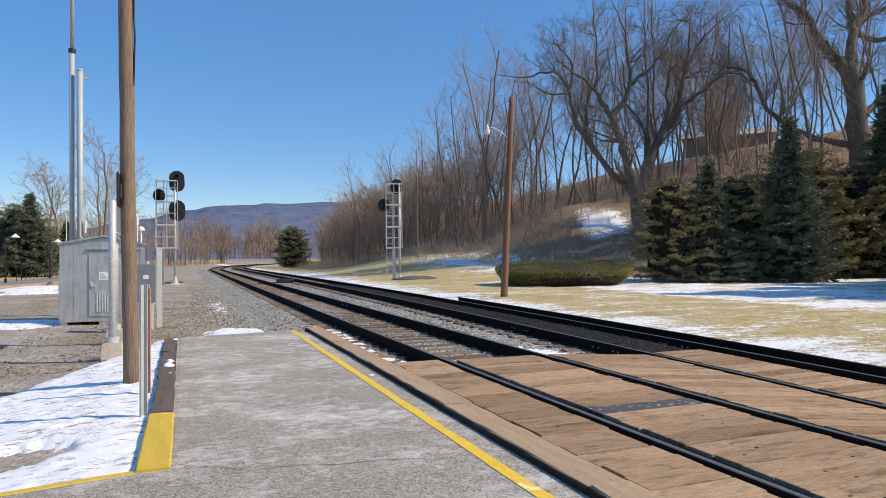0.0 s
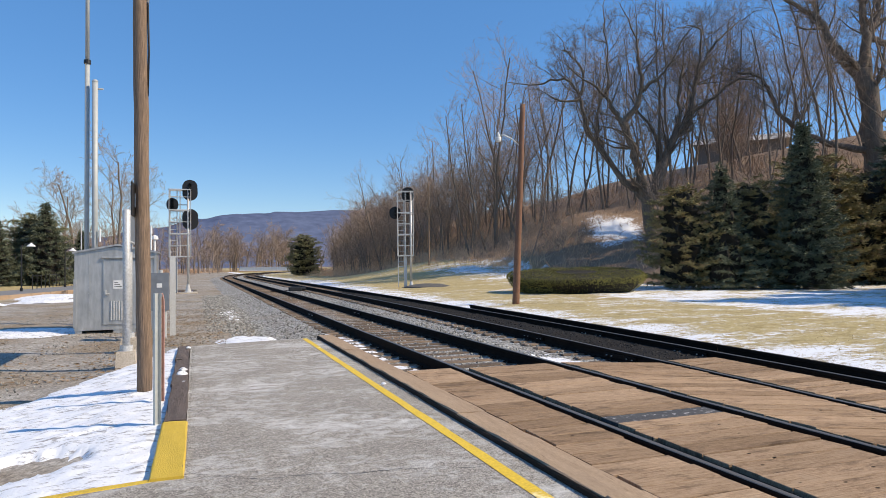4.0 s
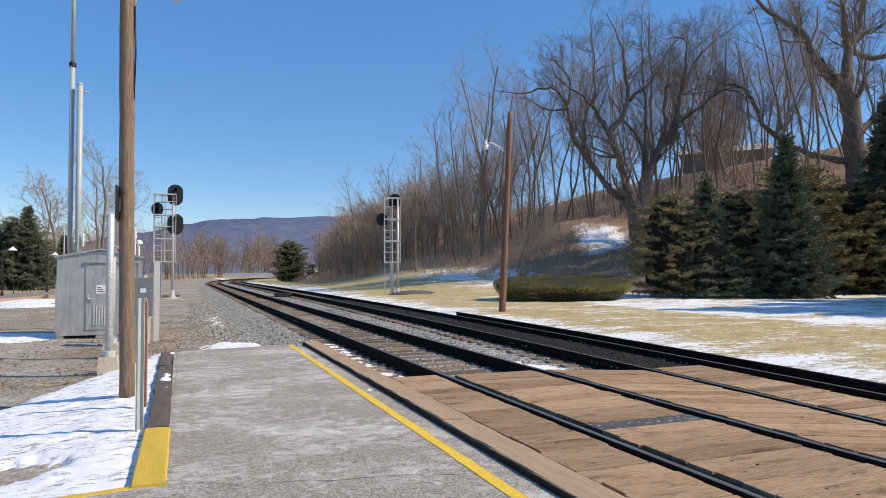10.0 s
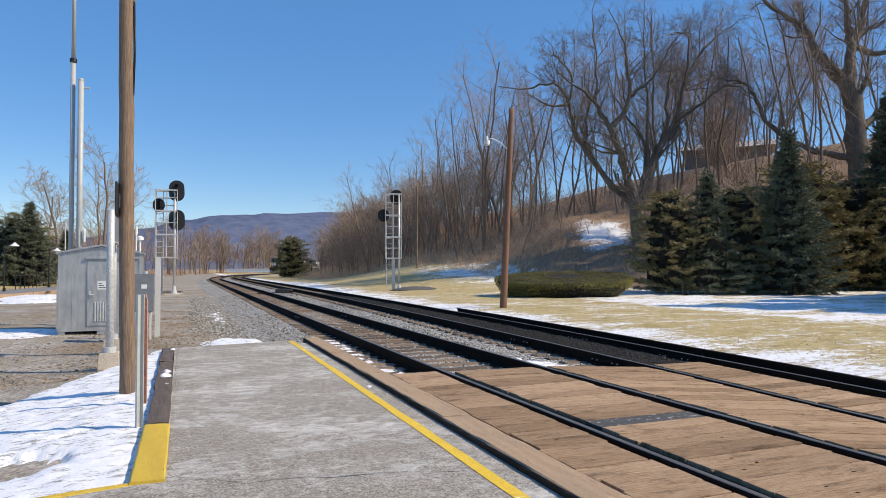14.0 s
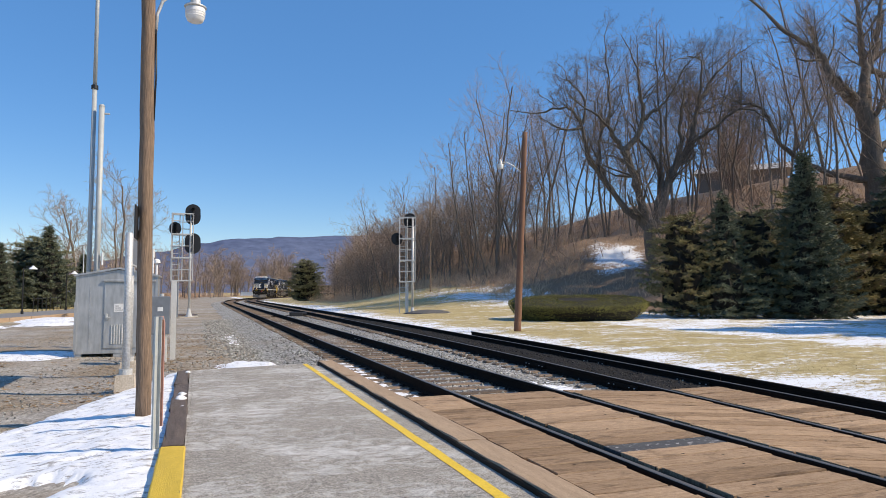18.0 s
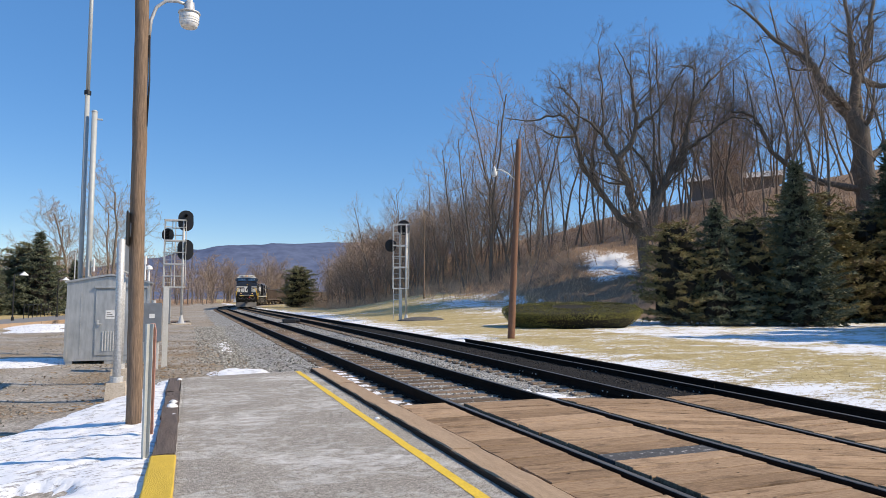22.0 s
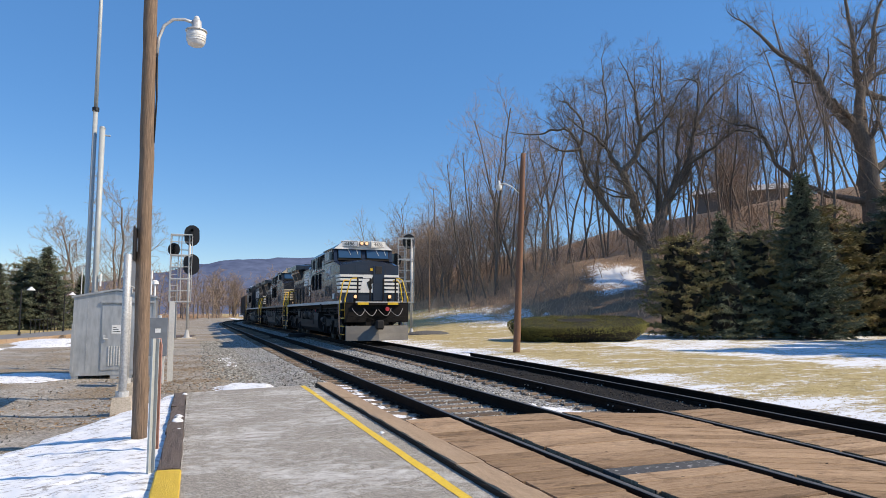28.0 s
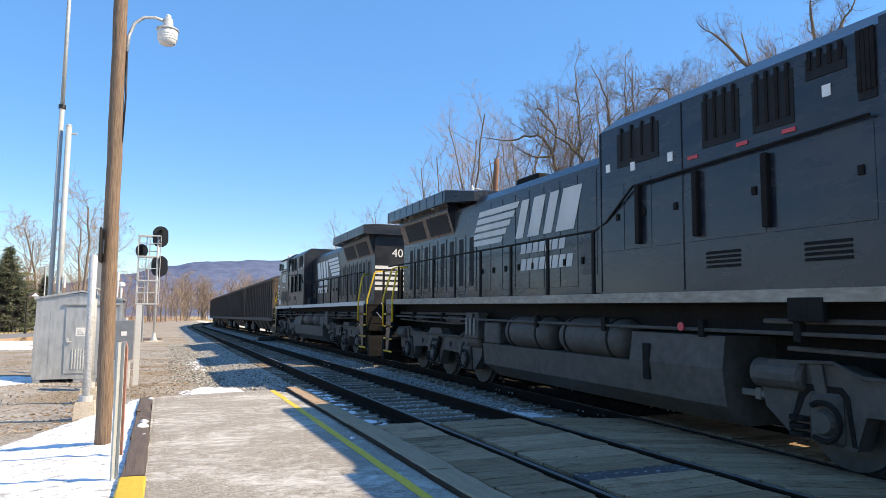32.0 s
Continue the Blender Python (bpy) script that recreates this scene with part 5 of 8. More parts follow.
def make_hero_trees():
    # the forked giant on the bank; local x along its spread, y its depth, z up from its foot
    hero_tree(spot(35.5, 45.4, 0.9), 5, (
        (((0.1, 0, -1.6), (0, 0, 0), (-0.35, 0, 2.0), (-0.5, 0, 3.6)), 0.68, 0.52),
        (((-0.6, 0, 3.0), (-1.3, 0.3, 3.9), (-2.4, 0.6, 5.0), (-3.8, 0.9, 7.1), (-5.1, 1.2, 9.4), (-5.6, 1.3, 11.6), (-6.0, 1.6, 13.0), (-6.9, 2.0, 13.9), (-9.0, 2.6, 13.6)), 0.36, 0.07),
        (((-5.7, 1.3, 11.9), (-7.3, 0.6, 11.6), (-8.1, 0.2, 11.8)), 0.13, 0.05),
        (((-5.6, 1.3, 12.3), (-5.2, 1.8, 14.4), (-6.1, 2.2, 15.8), (-6.7, 2.6, 16.8)), 0.14, 0.05),
        (((-0.6, -0.1, 3.3), (-1.3, -0.4, 5.4), (-1.9, -0.7, 7.8), (-2.6, -0.9, 9.4)), 0.36, 0.29),
        (((-2.6, -0.9, 9.3), (-3.3, -1.0, 10.4), (-4.2, -1.4, 11.6), (-5.3, -1.8, 12.4)), 0.27, 0.09),
        (((-2.6, -0.9, 9.3), (-1.6, -1.2, 10.6), (-1.2, -1.5, 12.5), (-1.4, -1.6, 14.4), (-1.7, -1.8, 16.2)), 0.28, 0.08),
        (((-1.2, -1.4, 11.7), (-0.2, -2.0, 12.5), (0.6, -2.3, 13.4), (1.9, -2.8, 15.8)), 0.18, 0.05),
        (((-4.0, -1.3, 11.4), (-3.8, -1.0, 15.0), (-4.0, -0.8, 18.4)), 0.10, 0.04),
        (((0.1, 0.1, 2.8), (0.9, 0.4, 5.4), (1.8, 0.6, 7.8), (2.6, 0.8, 9.0), (3.3, 0.8, 9.8)), 0.42, 0.28),
        (((3.3, 0.8, 9.7), (3.8, 1.0, 11.6), (4.2, 1.2, 13.4), (5.0, 1.4, 14.9), (6.2, 1.8, 16.7), (8.0, 2.2, 18.4)), 0.27, 0.06),
        (((3.4, 0.8, 10.3), (5.0, 0.2, 11.3), (7.1, -0.4, 13.0), (9.0, -0.8, 12.2)), 0.18, 0.05),
        (((1.9, 0.6, 8.2), (2.4, 0.2, 10.1), (2.4, 0.0, 12.5), (2.7, -0.2, 14.6)), 0.20, 0.07),
        (((4.1, 1.2, 13.0), (4.5, 0.8, 15.8), (4.5, 0.6, 17.4), (3.3, 0.4, 17.8)), 0.13, 0.05),
        (((0.2, 0.3, 4.0), (0.9, 0.9, 6.8), (0.5, 1.2, 9.2), (-0.6, 1.6, 10.8)), 0.25, 0.09),
        (((0.8, 0.4, 6.4), (1.0, 1.0, 11.6), (0.9, 1.2, 15.8), (0.9, 1.4, 18.2)), 0.14, 0.04),
        (((-3.0, 0.7, 6.0), (-3.9, 1.8, 8.2), (-3.9, 2.4, 11.0), (-3.0, 2.8, 13.4)), 0.15, 0.05),
    ), "huge forked leafless tree on the wooded bank")
    hero_tree(spot(52.4, 38.4), 8, (
        (((0, 0, -0.8), (-0.1, 0, 1.5), (-0.5, 0, 6.2), (-1.1, 0, 9)), 0.92, 0.65),
        (((-1.1, 0, 8.3), (-3.1, 0.4, 10.9), (-3.8, 0.6, 12.8), (-4.6, 0.8, 14), (-6.3, 1.2, 15.2), (-8.5, 1.4, 17.6)), 0.49, 0.11),
        (((-1.1, 0, 8.3), (-0.9, -0.4, 11.5), (-1.3, -0.6, 13.4), (-1.4, -0.7, 15.6), (-1.8, -0.7, 19.4)), 0.45, 0.11),
        (((-0.7, 0, 8.1), (-0.2, 0.5, 11.5), (0.7, 0.9, 13), (1.4, 1.2, 15.6), (2.2, 1.4, 19.4)), 0.49, 0.13),
        (((-0.1, 0.5, 11.6), (2.5, 0.2, 11.1), (4.7, -0.2, 12.9), (6.3, -0.5, 15.4)), 0.29, 0.08),
        (((-1.4, 0, 9.3), (-3.5, -0.9, 9.3), (-4.5, -1.4, 8.9)), 0.15, 0.06),
        (((-3.8, 0.6, 12.5), (-5.3, 0.2, 12.4)), 0.12, 0.09),
        (((-0.1, 0, 2.1), (-3.5, 0.5, 2.9), (-6.5, 0.7, 4.6), (-7.5, 0.7, 5.5), (-8.5, 0.7, 7.8), (-9.5, 0.7, 8.8), (-11, 0.7, 9.1)), 0.30, 0.07),
        (((0.2, 0, 4.7), (2.6, 0.7, 6.7), (4.2, 0.9, 9.3), (5.4, 1.2, 12.3)), 0.34, 0.09),
    ), "massive old leafless tree rising behind the spruces", 1.15)


def make_woods():
    protos = [bare_tree(100 + i, h, r, st, lab, "wood on the slope") for i, (h, r, st, lab) in enumerate((
        (17.5, 0.14, FOREST, "tall leafless tree with a grey brown trunk"), (16.5, 0.12, SLENDER, "slender leafless tree with a high crown"),
        (18.5, 0.155, FOREST, "tall leafless tree with upswept branches"), (15.0, 0.105, SLENDER, "thin leafless young tree"),
        (14.5, 0.135, OPEN, "leafless tree with spreading branches"), (18.0, 0.125, SLENDER, "straight leafless tree with few low branches")))]
    rnd = random.Random(77)
    spots = []

    def fits(x, y, gap):
        return all((x - a) ** 2 + (y - b) ** 2 > gap * gap for a, b in spots)

    def lit(x, y):
        """The gap through which the sun reaches the bare shoulder."""
        u, v = 0.87 * (x - 35) - 0.49 * (y - 50.5), 0.49 * (x - 35) + 0.87 * (y - 50.5)
        return 0 < u < 27 and abs(v) < 4.6
    # the slope above the lawn
    tries = 0
    while len(spots) < 200 and tries < 20000:
        tries += 1
        y = rnd.uniform(14, 175) if rnd.random() < 0.3 else rnd.uniform(26, 105)
        d = rnd.uniform(1.0, 15 if y > 52 else 24)
        x = edge_x(y) + d
        if y < 46 and d < 5.5 or (40 < y < 62 and d < 11) or (y < 0.66 * x - 3 and rnd.random() < 0.85):
            continue
        if lit(x, y) and rnd.random() < 0.93:
            continue
        falls = [(x - 1.01 * h, y + 0.57 * h) for h in (height(x, y) + k for k in (3, 6.5, 10, 13.5))]
        if x < 56 and any(16 < a < 28 and 44 < b < 62 for a, b in falls) and rnd.random() < 0.75:
            continue
        if fits(x, y, 1.5 if d < 18 else 2.3):
            spots.append((x, y))
    # the belt that runs out towards the curve, and the crowd on the high right
    for _ in range(30):
        y = rnd.uniform(92, 160)
        spots.append((edge_x(y) + rnd.uniform(2, 13), y))
    for _ in range(34):
        x = rnd.uniform(41, 60)
        y = x * rnd.uniform(0.93, 1.45)
        if not lit(x, y):
            spots.append((x, y))
    for _ in range(11):
        x = rnd.uniform(49, 60)
        y = x * rnd.uniform(0.70, 0.93)
        if not lit(x, y):
            spots.append((x, y))
    for _ in range(26):
        x = rnd.uniform(57, 80)
        spots.append((x, x * rnd.uniform(0.74, 1.16)))
    bushes = [bare_tree(150 + i, h, r, BUSH, "low many-stemmed leafless shrub in the brush", "shrubs at the wood's edge", 4, "twig_far") for i, (h, r) in enumerate(((6.5, 0.065), (5.2, 0.055), (8.0, 0.08)))]
    for i in range(150):
        y = rnd.uniform(48, 170) if i > 25 else rnd.uniform(30, 60)
        x = edge_x(y) + rnd.uniform(0.5, 9.0) + (5 if y < 44 else 0)
        if i > 2 and (math.hypot(x - 35.2, y - 50.5) < 5.0 or (y < 75 and rnd.random() < 0.6)):
            continue
        m = Matrix.Translation(spot(x, y)) @ pose(0, 0, 0, rnd.uniform(-9, 9), rnd.uniform(-9, 9), rnd.uniform(0, 360))
        s = rnd.uniform(0.6, 1.1)
        if i > 108:  # a thicket before the house
            x = rnd.uniform(54, 74)
            s *= 1.25
            m = Matrix.Translation(spot(x, x * 1.05 - rnd.uniform(0, 3))) @ pose(0, 0, 0, 0, 0, rnd.uniform(0, 360))
        ob = bushes[i] if i < 3 else copy_thing(bushes[i % 3], m)
        ob.matrix_world = m
        ob.scale = (s, s, s)
    protos += [bare_tree(170 + i, h, r, ROUND, lab, "wood on the slope", 4, "twig_far") for i, (h, r, lab) in enumerate((
        (13.5, 0.16, "leafless tree with a rounded twiggy crown"), (12.0, 0.14, "broad leafless tree with many fine twigs")))]
    used = [False] * len(protos)
    for x, y in spots:
        k = rnd.choice((0, 1, 1, 2, 3, 3, 5, 5, 4)) if y < 68 or rnd.random() < 0.25 else rnd.choice((6, 7))
        s = rnd.uniform(0.82, 1.08) * (0.70 if k > 5 else 1.0 if y < 62 else max(0.62, 1.0 - 0.007 * (y - 62)))
        m = Matrix.Translation(spot(x, y)) @ pose(0, 0, 0, rnd.uniform(-2, 2), rnd.uniform(-2, 2), rnd.uniform(0, 360))
        if not used[k]:
            used[k] = True
            protos[k].matrix_world = m
            protos[k].scale = (s, s, s)
        else:
            c = copy_thing(protos[k], m)
            c.scale = (s, s, s)
    # pale trees beside the road, and one joined belt across the valley
    far = [bare_tree(200 + i, h, 0.20, FAR, "leafless tree in a distant row", "distant trees", 3, "twig_far") for i, h in enumerate((15.0, 13.5, 12.0))]
    near = [bare_tree(210 + i, h, 0.22, YARD, "leafless tree with a dense twiggy crown beyond the lane", "distant trees", 4, "twig_far") for i, h in enumerate((15.0, 13.5))]
    places = [(-10.6, 103.4, 1.15), (-15.7, 101.1, 1.0), (-8.5, 112, 0.95), (-20, 118, 1.0), (-13, 122, 1.1), (-4.5, 150, 0.9)]
    for i, (x, y, s) in enumerate(places):
        m = Matrix.Translation(spot(x, y)) @ pose(0, 0, 0, 0, 0, rnd.uniform(0, 360))
        ob = near[i] if i < 2 else copy_thing(near[i % 2], m)
        ob.matrix_world = m
        ob.scale = (s, s, s)
    belt = []
    for i in range(190):
        if i < 60:
            x = -62 + 70 * rnd.random()
            y = 178 + 75 * rnd.random()
        elif i < 165:
            x = -75 + 145 * rnd.random()
            y = 262 + 26 * rnd.random() + max(0, x - 18) * 1.1
        else:
            x = 38 + 60 * rnd.random()
            y = 178 + 70 * rnd.random()
            x = max(x, edge_x(y) + 2)
        belt.append((x, y, rnd.uniform(0.7, 1.12)))
    for _ in range(46):
        x = rnd.uniform(2, 48)
        belt.append((x, 266 + 24 * rnd.random() + max(0, x - 18) * 1.1, rnd.uniform(0.85, 1.25)))
    meshes = []
    for th in far:
        for ob in th.children:
            co = np.empty(len(ob.data.vertices) * 3)
            ob.data.vertices.foreach_get("co", co)
            meshes.append((th, ob.name.split(".")[0], co.reshape(-1, 3), [tuple(p.vertices) for p in ob.data.polygons]))
    for kind_, mat in (("trunk", "bark"), ("crown", "twig_far")):
        sh = Shape()
        for i, (x, y, s) in enumerate(belt):
            for th, nm, co, fs in meshes:
                if nm == kind_ and th == far[i % 3]:
                    a = i * 2.4
                    c, q = math.cos(a) * s, math.sin(a) * s
                    p = spot(x, y)
                    m = np.array(((c, -q, 0), (q, c, 0), (0, 0, s)))
                    n = len(sh.v)
                    sh.v.extend((co @ m.T + np.array(p)).tolist())
                    sh.f.extend(tuple(k + n for k in f) for f in fs)
        tagged(part("far_wood_" + ("stems" if kind_ == "trunk" else "twigs"), sh.mesh("far_wood", mat, False, fix=False), None), "belt of pale leafless trees across the valley", "woods", "", "stuff")
    for th in far:
        for ob in list(th.children):
            bpy.data.objects.remove(ob)
        bpy.data.objects.remove(th)


def make_brush():
    """Tangled dry stems at the wood's edge and under the trees."""
    rnd = random.Random(31)

    def stems(count, place, lo, hi, name, label, mat, thin=0.008, thick=0.019, most=22):
        sh = Shape()
        made = 0
        while made < count:
            cx, cy = place()
            if cy < 0.62 * cx:
                continue
            tall = rnd.uniform(0.45, 1.0) ** 1.3
            if 0.61 < cx / cy < 0.80 and cy > 36 and (math.hypot(cx - 35.2, cy - 50.5) < 5.5 or cy < 52):
                if rnd.random() < (0.6 if math.hypot(cx - 35.2, cy - 50.5) < 3.4 else 0.25):
                    made += 1
                    continue
                tall *= 0.4
            for _c in range(rnd.randrange(most // 3, most)):
                made += 1
                x, y = cx + rnd.gauss(0, 0.55), cy + rnd.gauss(0, 0.55)
                b = Vector((x, y, height(x, y) - 0.05))
                h = rnd.uniform(lo, hi) * tall
                lean = Vector((rnd.gauss(0, 0.55), rnd.gauss(0, 0.55), 1)).normalized()
                mid = b + lean * h * 0.55
                tip = mid + (lean + Vector((rnd.gauss(0, 0.5), rnd.gauss(0, 0.5), -0.1))).normalized() * h * 0.5
                r = rnd.uniform(thin, thick)
                spike(sh, [b, mid, tip], [r, r * 0.75])
                for _k in range(2):
                    q = b.lerp(mid, rnd.uniform(0.4, 1.0))
                    e = q + Vector((rnd.gauss(0, 0.4), rnd.gauss(0, 0.4), rnd.uniform(0.1, 0.6))) * h * 0.5
                    spike(sh, [q, e], [r * 0.65])
        tagged(part(name, sh.mesh(name, mat, False, fix=False), None), label, "undergrowth", "", "stuff")

    def rim():
        y = rnd.uniform(38, 150) if rnd.random() < 0.75 else rnd.uniform(10, 40)
        return edge_x(y) + rnd.gauss(3.5, 3.2) + (4 if y < 40 else 0), y

    def under():
        y = rnd.uniform(12, 120)
        return edge_x(y) + rnd.uniform(5, 34), y

    stems(12500, rim, 0.7, 2.6, "brush", "reddish brown tangle of dry brush", "brush")
    stems(5000, under, 0.8, 2.8, "thicket", "dry saplings and briars under the trees", "brush")

    stems(600, rim, 2.0, 4.5, "sapling_thicket", "pale saplings standing in the brush at the wood's edge", "brush", 0.012, 0.022, 6)

    stems(800, under, 2.5, 6.0, "sapling_thicket", "thin grey saplings on the crest of the slope", "twig", 0.018, 0.038, 5)

    def far_rim():
        x = rnd.uniform(-70, 60)
        return x, 252 + 12 * rnd.random() + max(0, x - 18) * 1.1
    stems(6000, far_rim, 1.5, 4.5, "far_brush", "pale brown brush across the valley", "brush")


def conifer(name, h, r, seed, mat, label, group, skirt=0.3, dense=1.0, round_top=False):
    """Boughs in loose whorls, each set with tufts of fine needles."""
    rnd = random.Random(seed)
    trunk, crown = Shape(), Shape()
    trunk.tube([(0, 0, -0.3), (0, 0, h * 0.55), (0, 0, h)], [0.05 + h * 0.016, 0.03 + h * 0.008, 0.015], 7)
    z = skirt
    while z < h:
        f = z / h
        reach = r * (math.sqrt(max(0.0, 1 - ((f - 0.36) / 0.66) ** 2)) if round_top else (1 - f) ** 0.85 * (1.0 if f > 0.12 else 0.75 + 2 * f)) + 0.10
        n = max(4, int((6 + 6 * (1 - f)) * dense))
        a0 = rnd.random() * 6.28
        for k in range(n):
            a = a0 + 6.283 * (k + rnd.uniform(-0.4, 0.4)) / n
            lump = 1 + 0.30 * noise.noise(Vector((math.cos(a) * 1.6, math.sin(a) * 1.6, z * 0.55 + seed)))
            ln = reach * lump * rnd.uniform(0.62, 1.14)
            out = Vector((math.cos(a), math.sin(a), 0))
            b = Vector((0, 0, z + rnd.uniform(-0.25, 0.25)))
            droop = rnd.uniform(0.05, 0.36) * (1 - f * 0.9) - (0.15 if round_top else 0.0)
            side = Vector((-out.y, out.x, 0))
            m = max(3, int(ln * 6.5))
            for i in range(m):
                t = 0.30 + 0.70 * (i + rnd.random()) / m
                c = b + out * ln * t + side * rnd.gauss(0, 0.10 + 0.16 * ln * (1 - t)) + Vector((0, 0, -droop * ln * t * (1.6 - t) + 0.10 * t * t * ln + rnd.gauss(0, 0.05)))
                for _ in range(12):
                    d = (out * rnd.uniform(0.2, 1.0) + side * rnd.gauss(0, 0.6) + Vector((0, 0, rnd.gauss(0.05, 0.28)))).normalized()
                    L = rnd.uniform(0.15, 0.36)
                    u = d.cross(Vector((rnd.gauss(0, 1), rnd.gauss(0, 1), 1))).normalized() * rnd.uniform(0.022, 0.042)
                    p = c + d * 0.1 * rnd.random()
                    base = len(crown.v)
                    crown.v.extend((p - u, p + u, p + d * L))
                    crown.f.append((base, base + 1, base + 2))
        z += rnd.uniform(0.20, 0.30) * (0.8 + 0.5 * (1 - f)) * (1.0 if h < 9 else 1.1)
    # the close inner boughs: a near-black core with shade in its colour
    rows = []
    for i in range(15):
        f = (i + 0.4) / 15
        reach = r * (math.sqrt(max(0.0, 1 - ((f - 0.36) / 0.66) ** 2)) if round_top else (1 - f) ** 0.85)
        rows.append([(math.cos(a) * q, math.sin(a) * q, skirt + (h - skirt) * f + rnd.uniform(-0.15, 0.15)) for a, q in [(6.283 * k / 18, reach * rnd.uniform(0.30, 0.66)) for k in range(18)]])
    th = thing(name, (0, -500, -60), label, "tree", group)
    part("inner_crown", Shape().loft(rows), "inner_shade", th, "inner core with the crown's shade in its colour")
    part("trunk", trunk, "bark", th)
    part("crown", crown.mesh("crown", mat, False, fix=False), None, th, "boughs of short needles")
    return th


def place(ob, x, y, s, rot):
    ob.matrix_world = Matrix.Translation(spot(x, y)) @ pose(0, 0, 0, 0, 0, rot)
    ob.scale = (s, s, s)
    return ob


def make_conifers():
    g = "spruces at the lawn's edge"
    a = place(conifer("spruce_tree", 11.0, 3.2, 1, "spruce", "dense dark blue green spruce tree", g, 0.3, 1.35), 34.7, 30.1, 0.93, 0)
    b = place(conifer("spruce_tree", 8.6, 2.9, 2, "spruce", "dark spruce tree with thin lower boughs", g, 0.5, 0.8), 30.1, 32.0, 0.89, 40)
    c = place(conifer("spruce_tree", 7.6, 3.0, 3, "spruce_dry", "yellowish green ragged spruce tree", g, 0.4, 0.75, True), 32.8, 32.4, 0.89, 80)
    e = place(conifer("spruce_tree", 11.0, 3.2, 4, "spruce", "tall broad spruce beside the lawn", g, 0.3, 0.55), 37.0, 13.4, 1.0, 70)
    e.scale = (2.4, 2.4, 1.55)
    for o, x, y, s, rot in ((c, 28.3, 33.4, 0.84, 200), (a, 47.9, 32.8, 1.32, 120), (c, 40.4, 34.4, 1.2, 310), (c, 41.6, 35.0, 1.0, 22), (c, 45.2, 33.6, 1.05, 140),
                            (e, 39.6, 8.4, 1.5, 200), (e, 44.6, 14.4, 1.6, 10), (e, 47.6, 17.4, 1.55, 150), (e, 50.6, 15.0, 1.6, 260), (e, 53.0, 18.6, 1.5, 30)):
        w = s if s < 1.45 else s * 1.6
        copy_thing(o, Matrix.Translation(spot(x, y)) @ pose(0, 0, 0, 0, 0, rot)).scale = (w, w, s)
    p = place(conifer("pine_tree", 7.0, 3.1, 6, "pine", "round dark green pine beside the track", "conifers far off", 0.3, 1.15, True), 18.9, 127.0, 1.08, 0)
    g = "conifers behind the road"
    q = place(conifer("spruce_tree", 7.5, 2.9, 7, "spruce", "dark green spruce behind the road", g, 0.3), -14.3, 76.0, 1.1, 0)
    for o, x, y, s, rot in ((q, -18.0, 74.0, 0.85, 100), (p, -15.8, 79.0, 1.02, 30), (q, -21.5, 77.0, 0.9, 200), (p, -25.0, 80.0, 0.9, 300), (q, -12.3, 84.0, 0.8, 50), (q, -29.0, 82.0, 1.0, 75)):
        copy_thing(o, Matrix.Translation(spot(x, y)) @ pose(0, 0, 0, 0, 0, rot)).scale = (s, s, s)


def make_hedge():
    th = thing("clipped_hedge", pose(20.6, 33.3, height(21, 33) - 0.04, 0, -1.0, -20), "low clipped oval evergreen hedge on the lawn", "hedge")
    rnd = random.Random(9)
    core, leaves = Shape(), Shape()
    a, b, h = 3.95, 2.7, 1.20
    outline = ((0.74, -0.1), (0.84, 0.15), (0.92, 0.35), (0.975, 0.58), (1.0, 0.76), (0.99, 0.88), (0.95, 0.95), (0.68, 0.985), (0.3, 1.0))

    def skin(i, u):
        i0 = min(7, int(i))
        (k0, z0), (k1, z1) = outline[i0], outline[i0 + 1]
        k, z = k0 + (k1 - k0) * (i - i0), z0 + (z1 - z0) * (i - i0)
        wob = 1 + 0.02 * math.sin(5 * u) + 0.015 * math.sin(11 * u + i)
        x, y = a * k * wob * math.copysign(abs(math.cos(u)) ** 0.8, math.cos(u)), b * k * wob * math.copysign(abs(math.sin(u)) ** 0.8, math.sin(u))
        return Vector((x, y, h * z * (1 + 0.27 * y / b)))
    # near-black core under the leaves, inner shade put into its colour
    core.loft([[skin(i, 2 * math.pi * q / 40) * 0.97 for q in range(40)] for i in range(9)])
    part("core", core, "inner_shade", th, "inner twigs, shade in their colour")
    for _ in range(30000):
        i, u = 8 * rnd.random() ** 0.9, rnd.uniform(0, 6.283)
        q = skin(i, u)
        top = smooth01((i - 4.6) / 1.4)
        # the right foot is worn thin and bare
        if i < 3 and -0.9 < u - 5.2 < 0.7 and rnd.random() < 0.75:
            continue
        # sides keep fewer leaves, so the shade-coloured core shows
        if top < 0.4 and rnd.random() < 0.45:
            continue
        q += Vector((rnd.gauss(0, 0.035), rnd.gauss(0, 0.035), rnd.gauss(0, 0.03)))
        out = Vector((math.cos(u) / a, math.sin(u) / b, 0)).normalized().lerp(Vector((0, 0, 1)), top)
        out = (out + Vector((rnd.gauss(0, 0.35), rnd.gauss(0, 0.35), rnd.gauss(-0.1, 0.3)))).normalized()
        e = out.to_track_quat('Z', 'X').to_matrix() @ Matrix.Rotation(rnd.uniform(0, 6.283), 3, 'Z')
        s = rnd.uniform(0.022, 0.05)
        leaves.add([q + e @ Vector(v) * s for v in ((-1, 0, 0), (0, -0.5, 0.15), (1, 0, 0), (0, 0.5, 0.15))], ((0, 1, 2, 3),))
    tagged(part("leaves", leaves.mesh("leaves", "hedge", False, fix=False), None, th, "small evergreen leaves"), kind="stuff")


make_hero_trees()
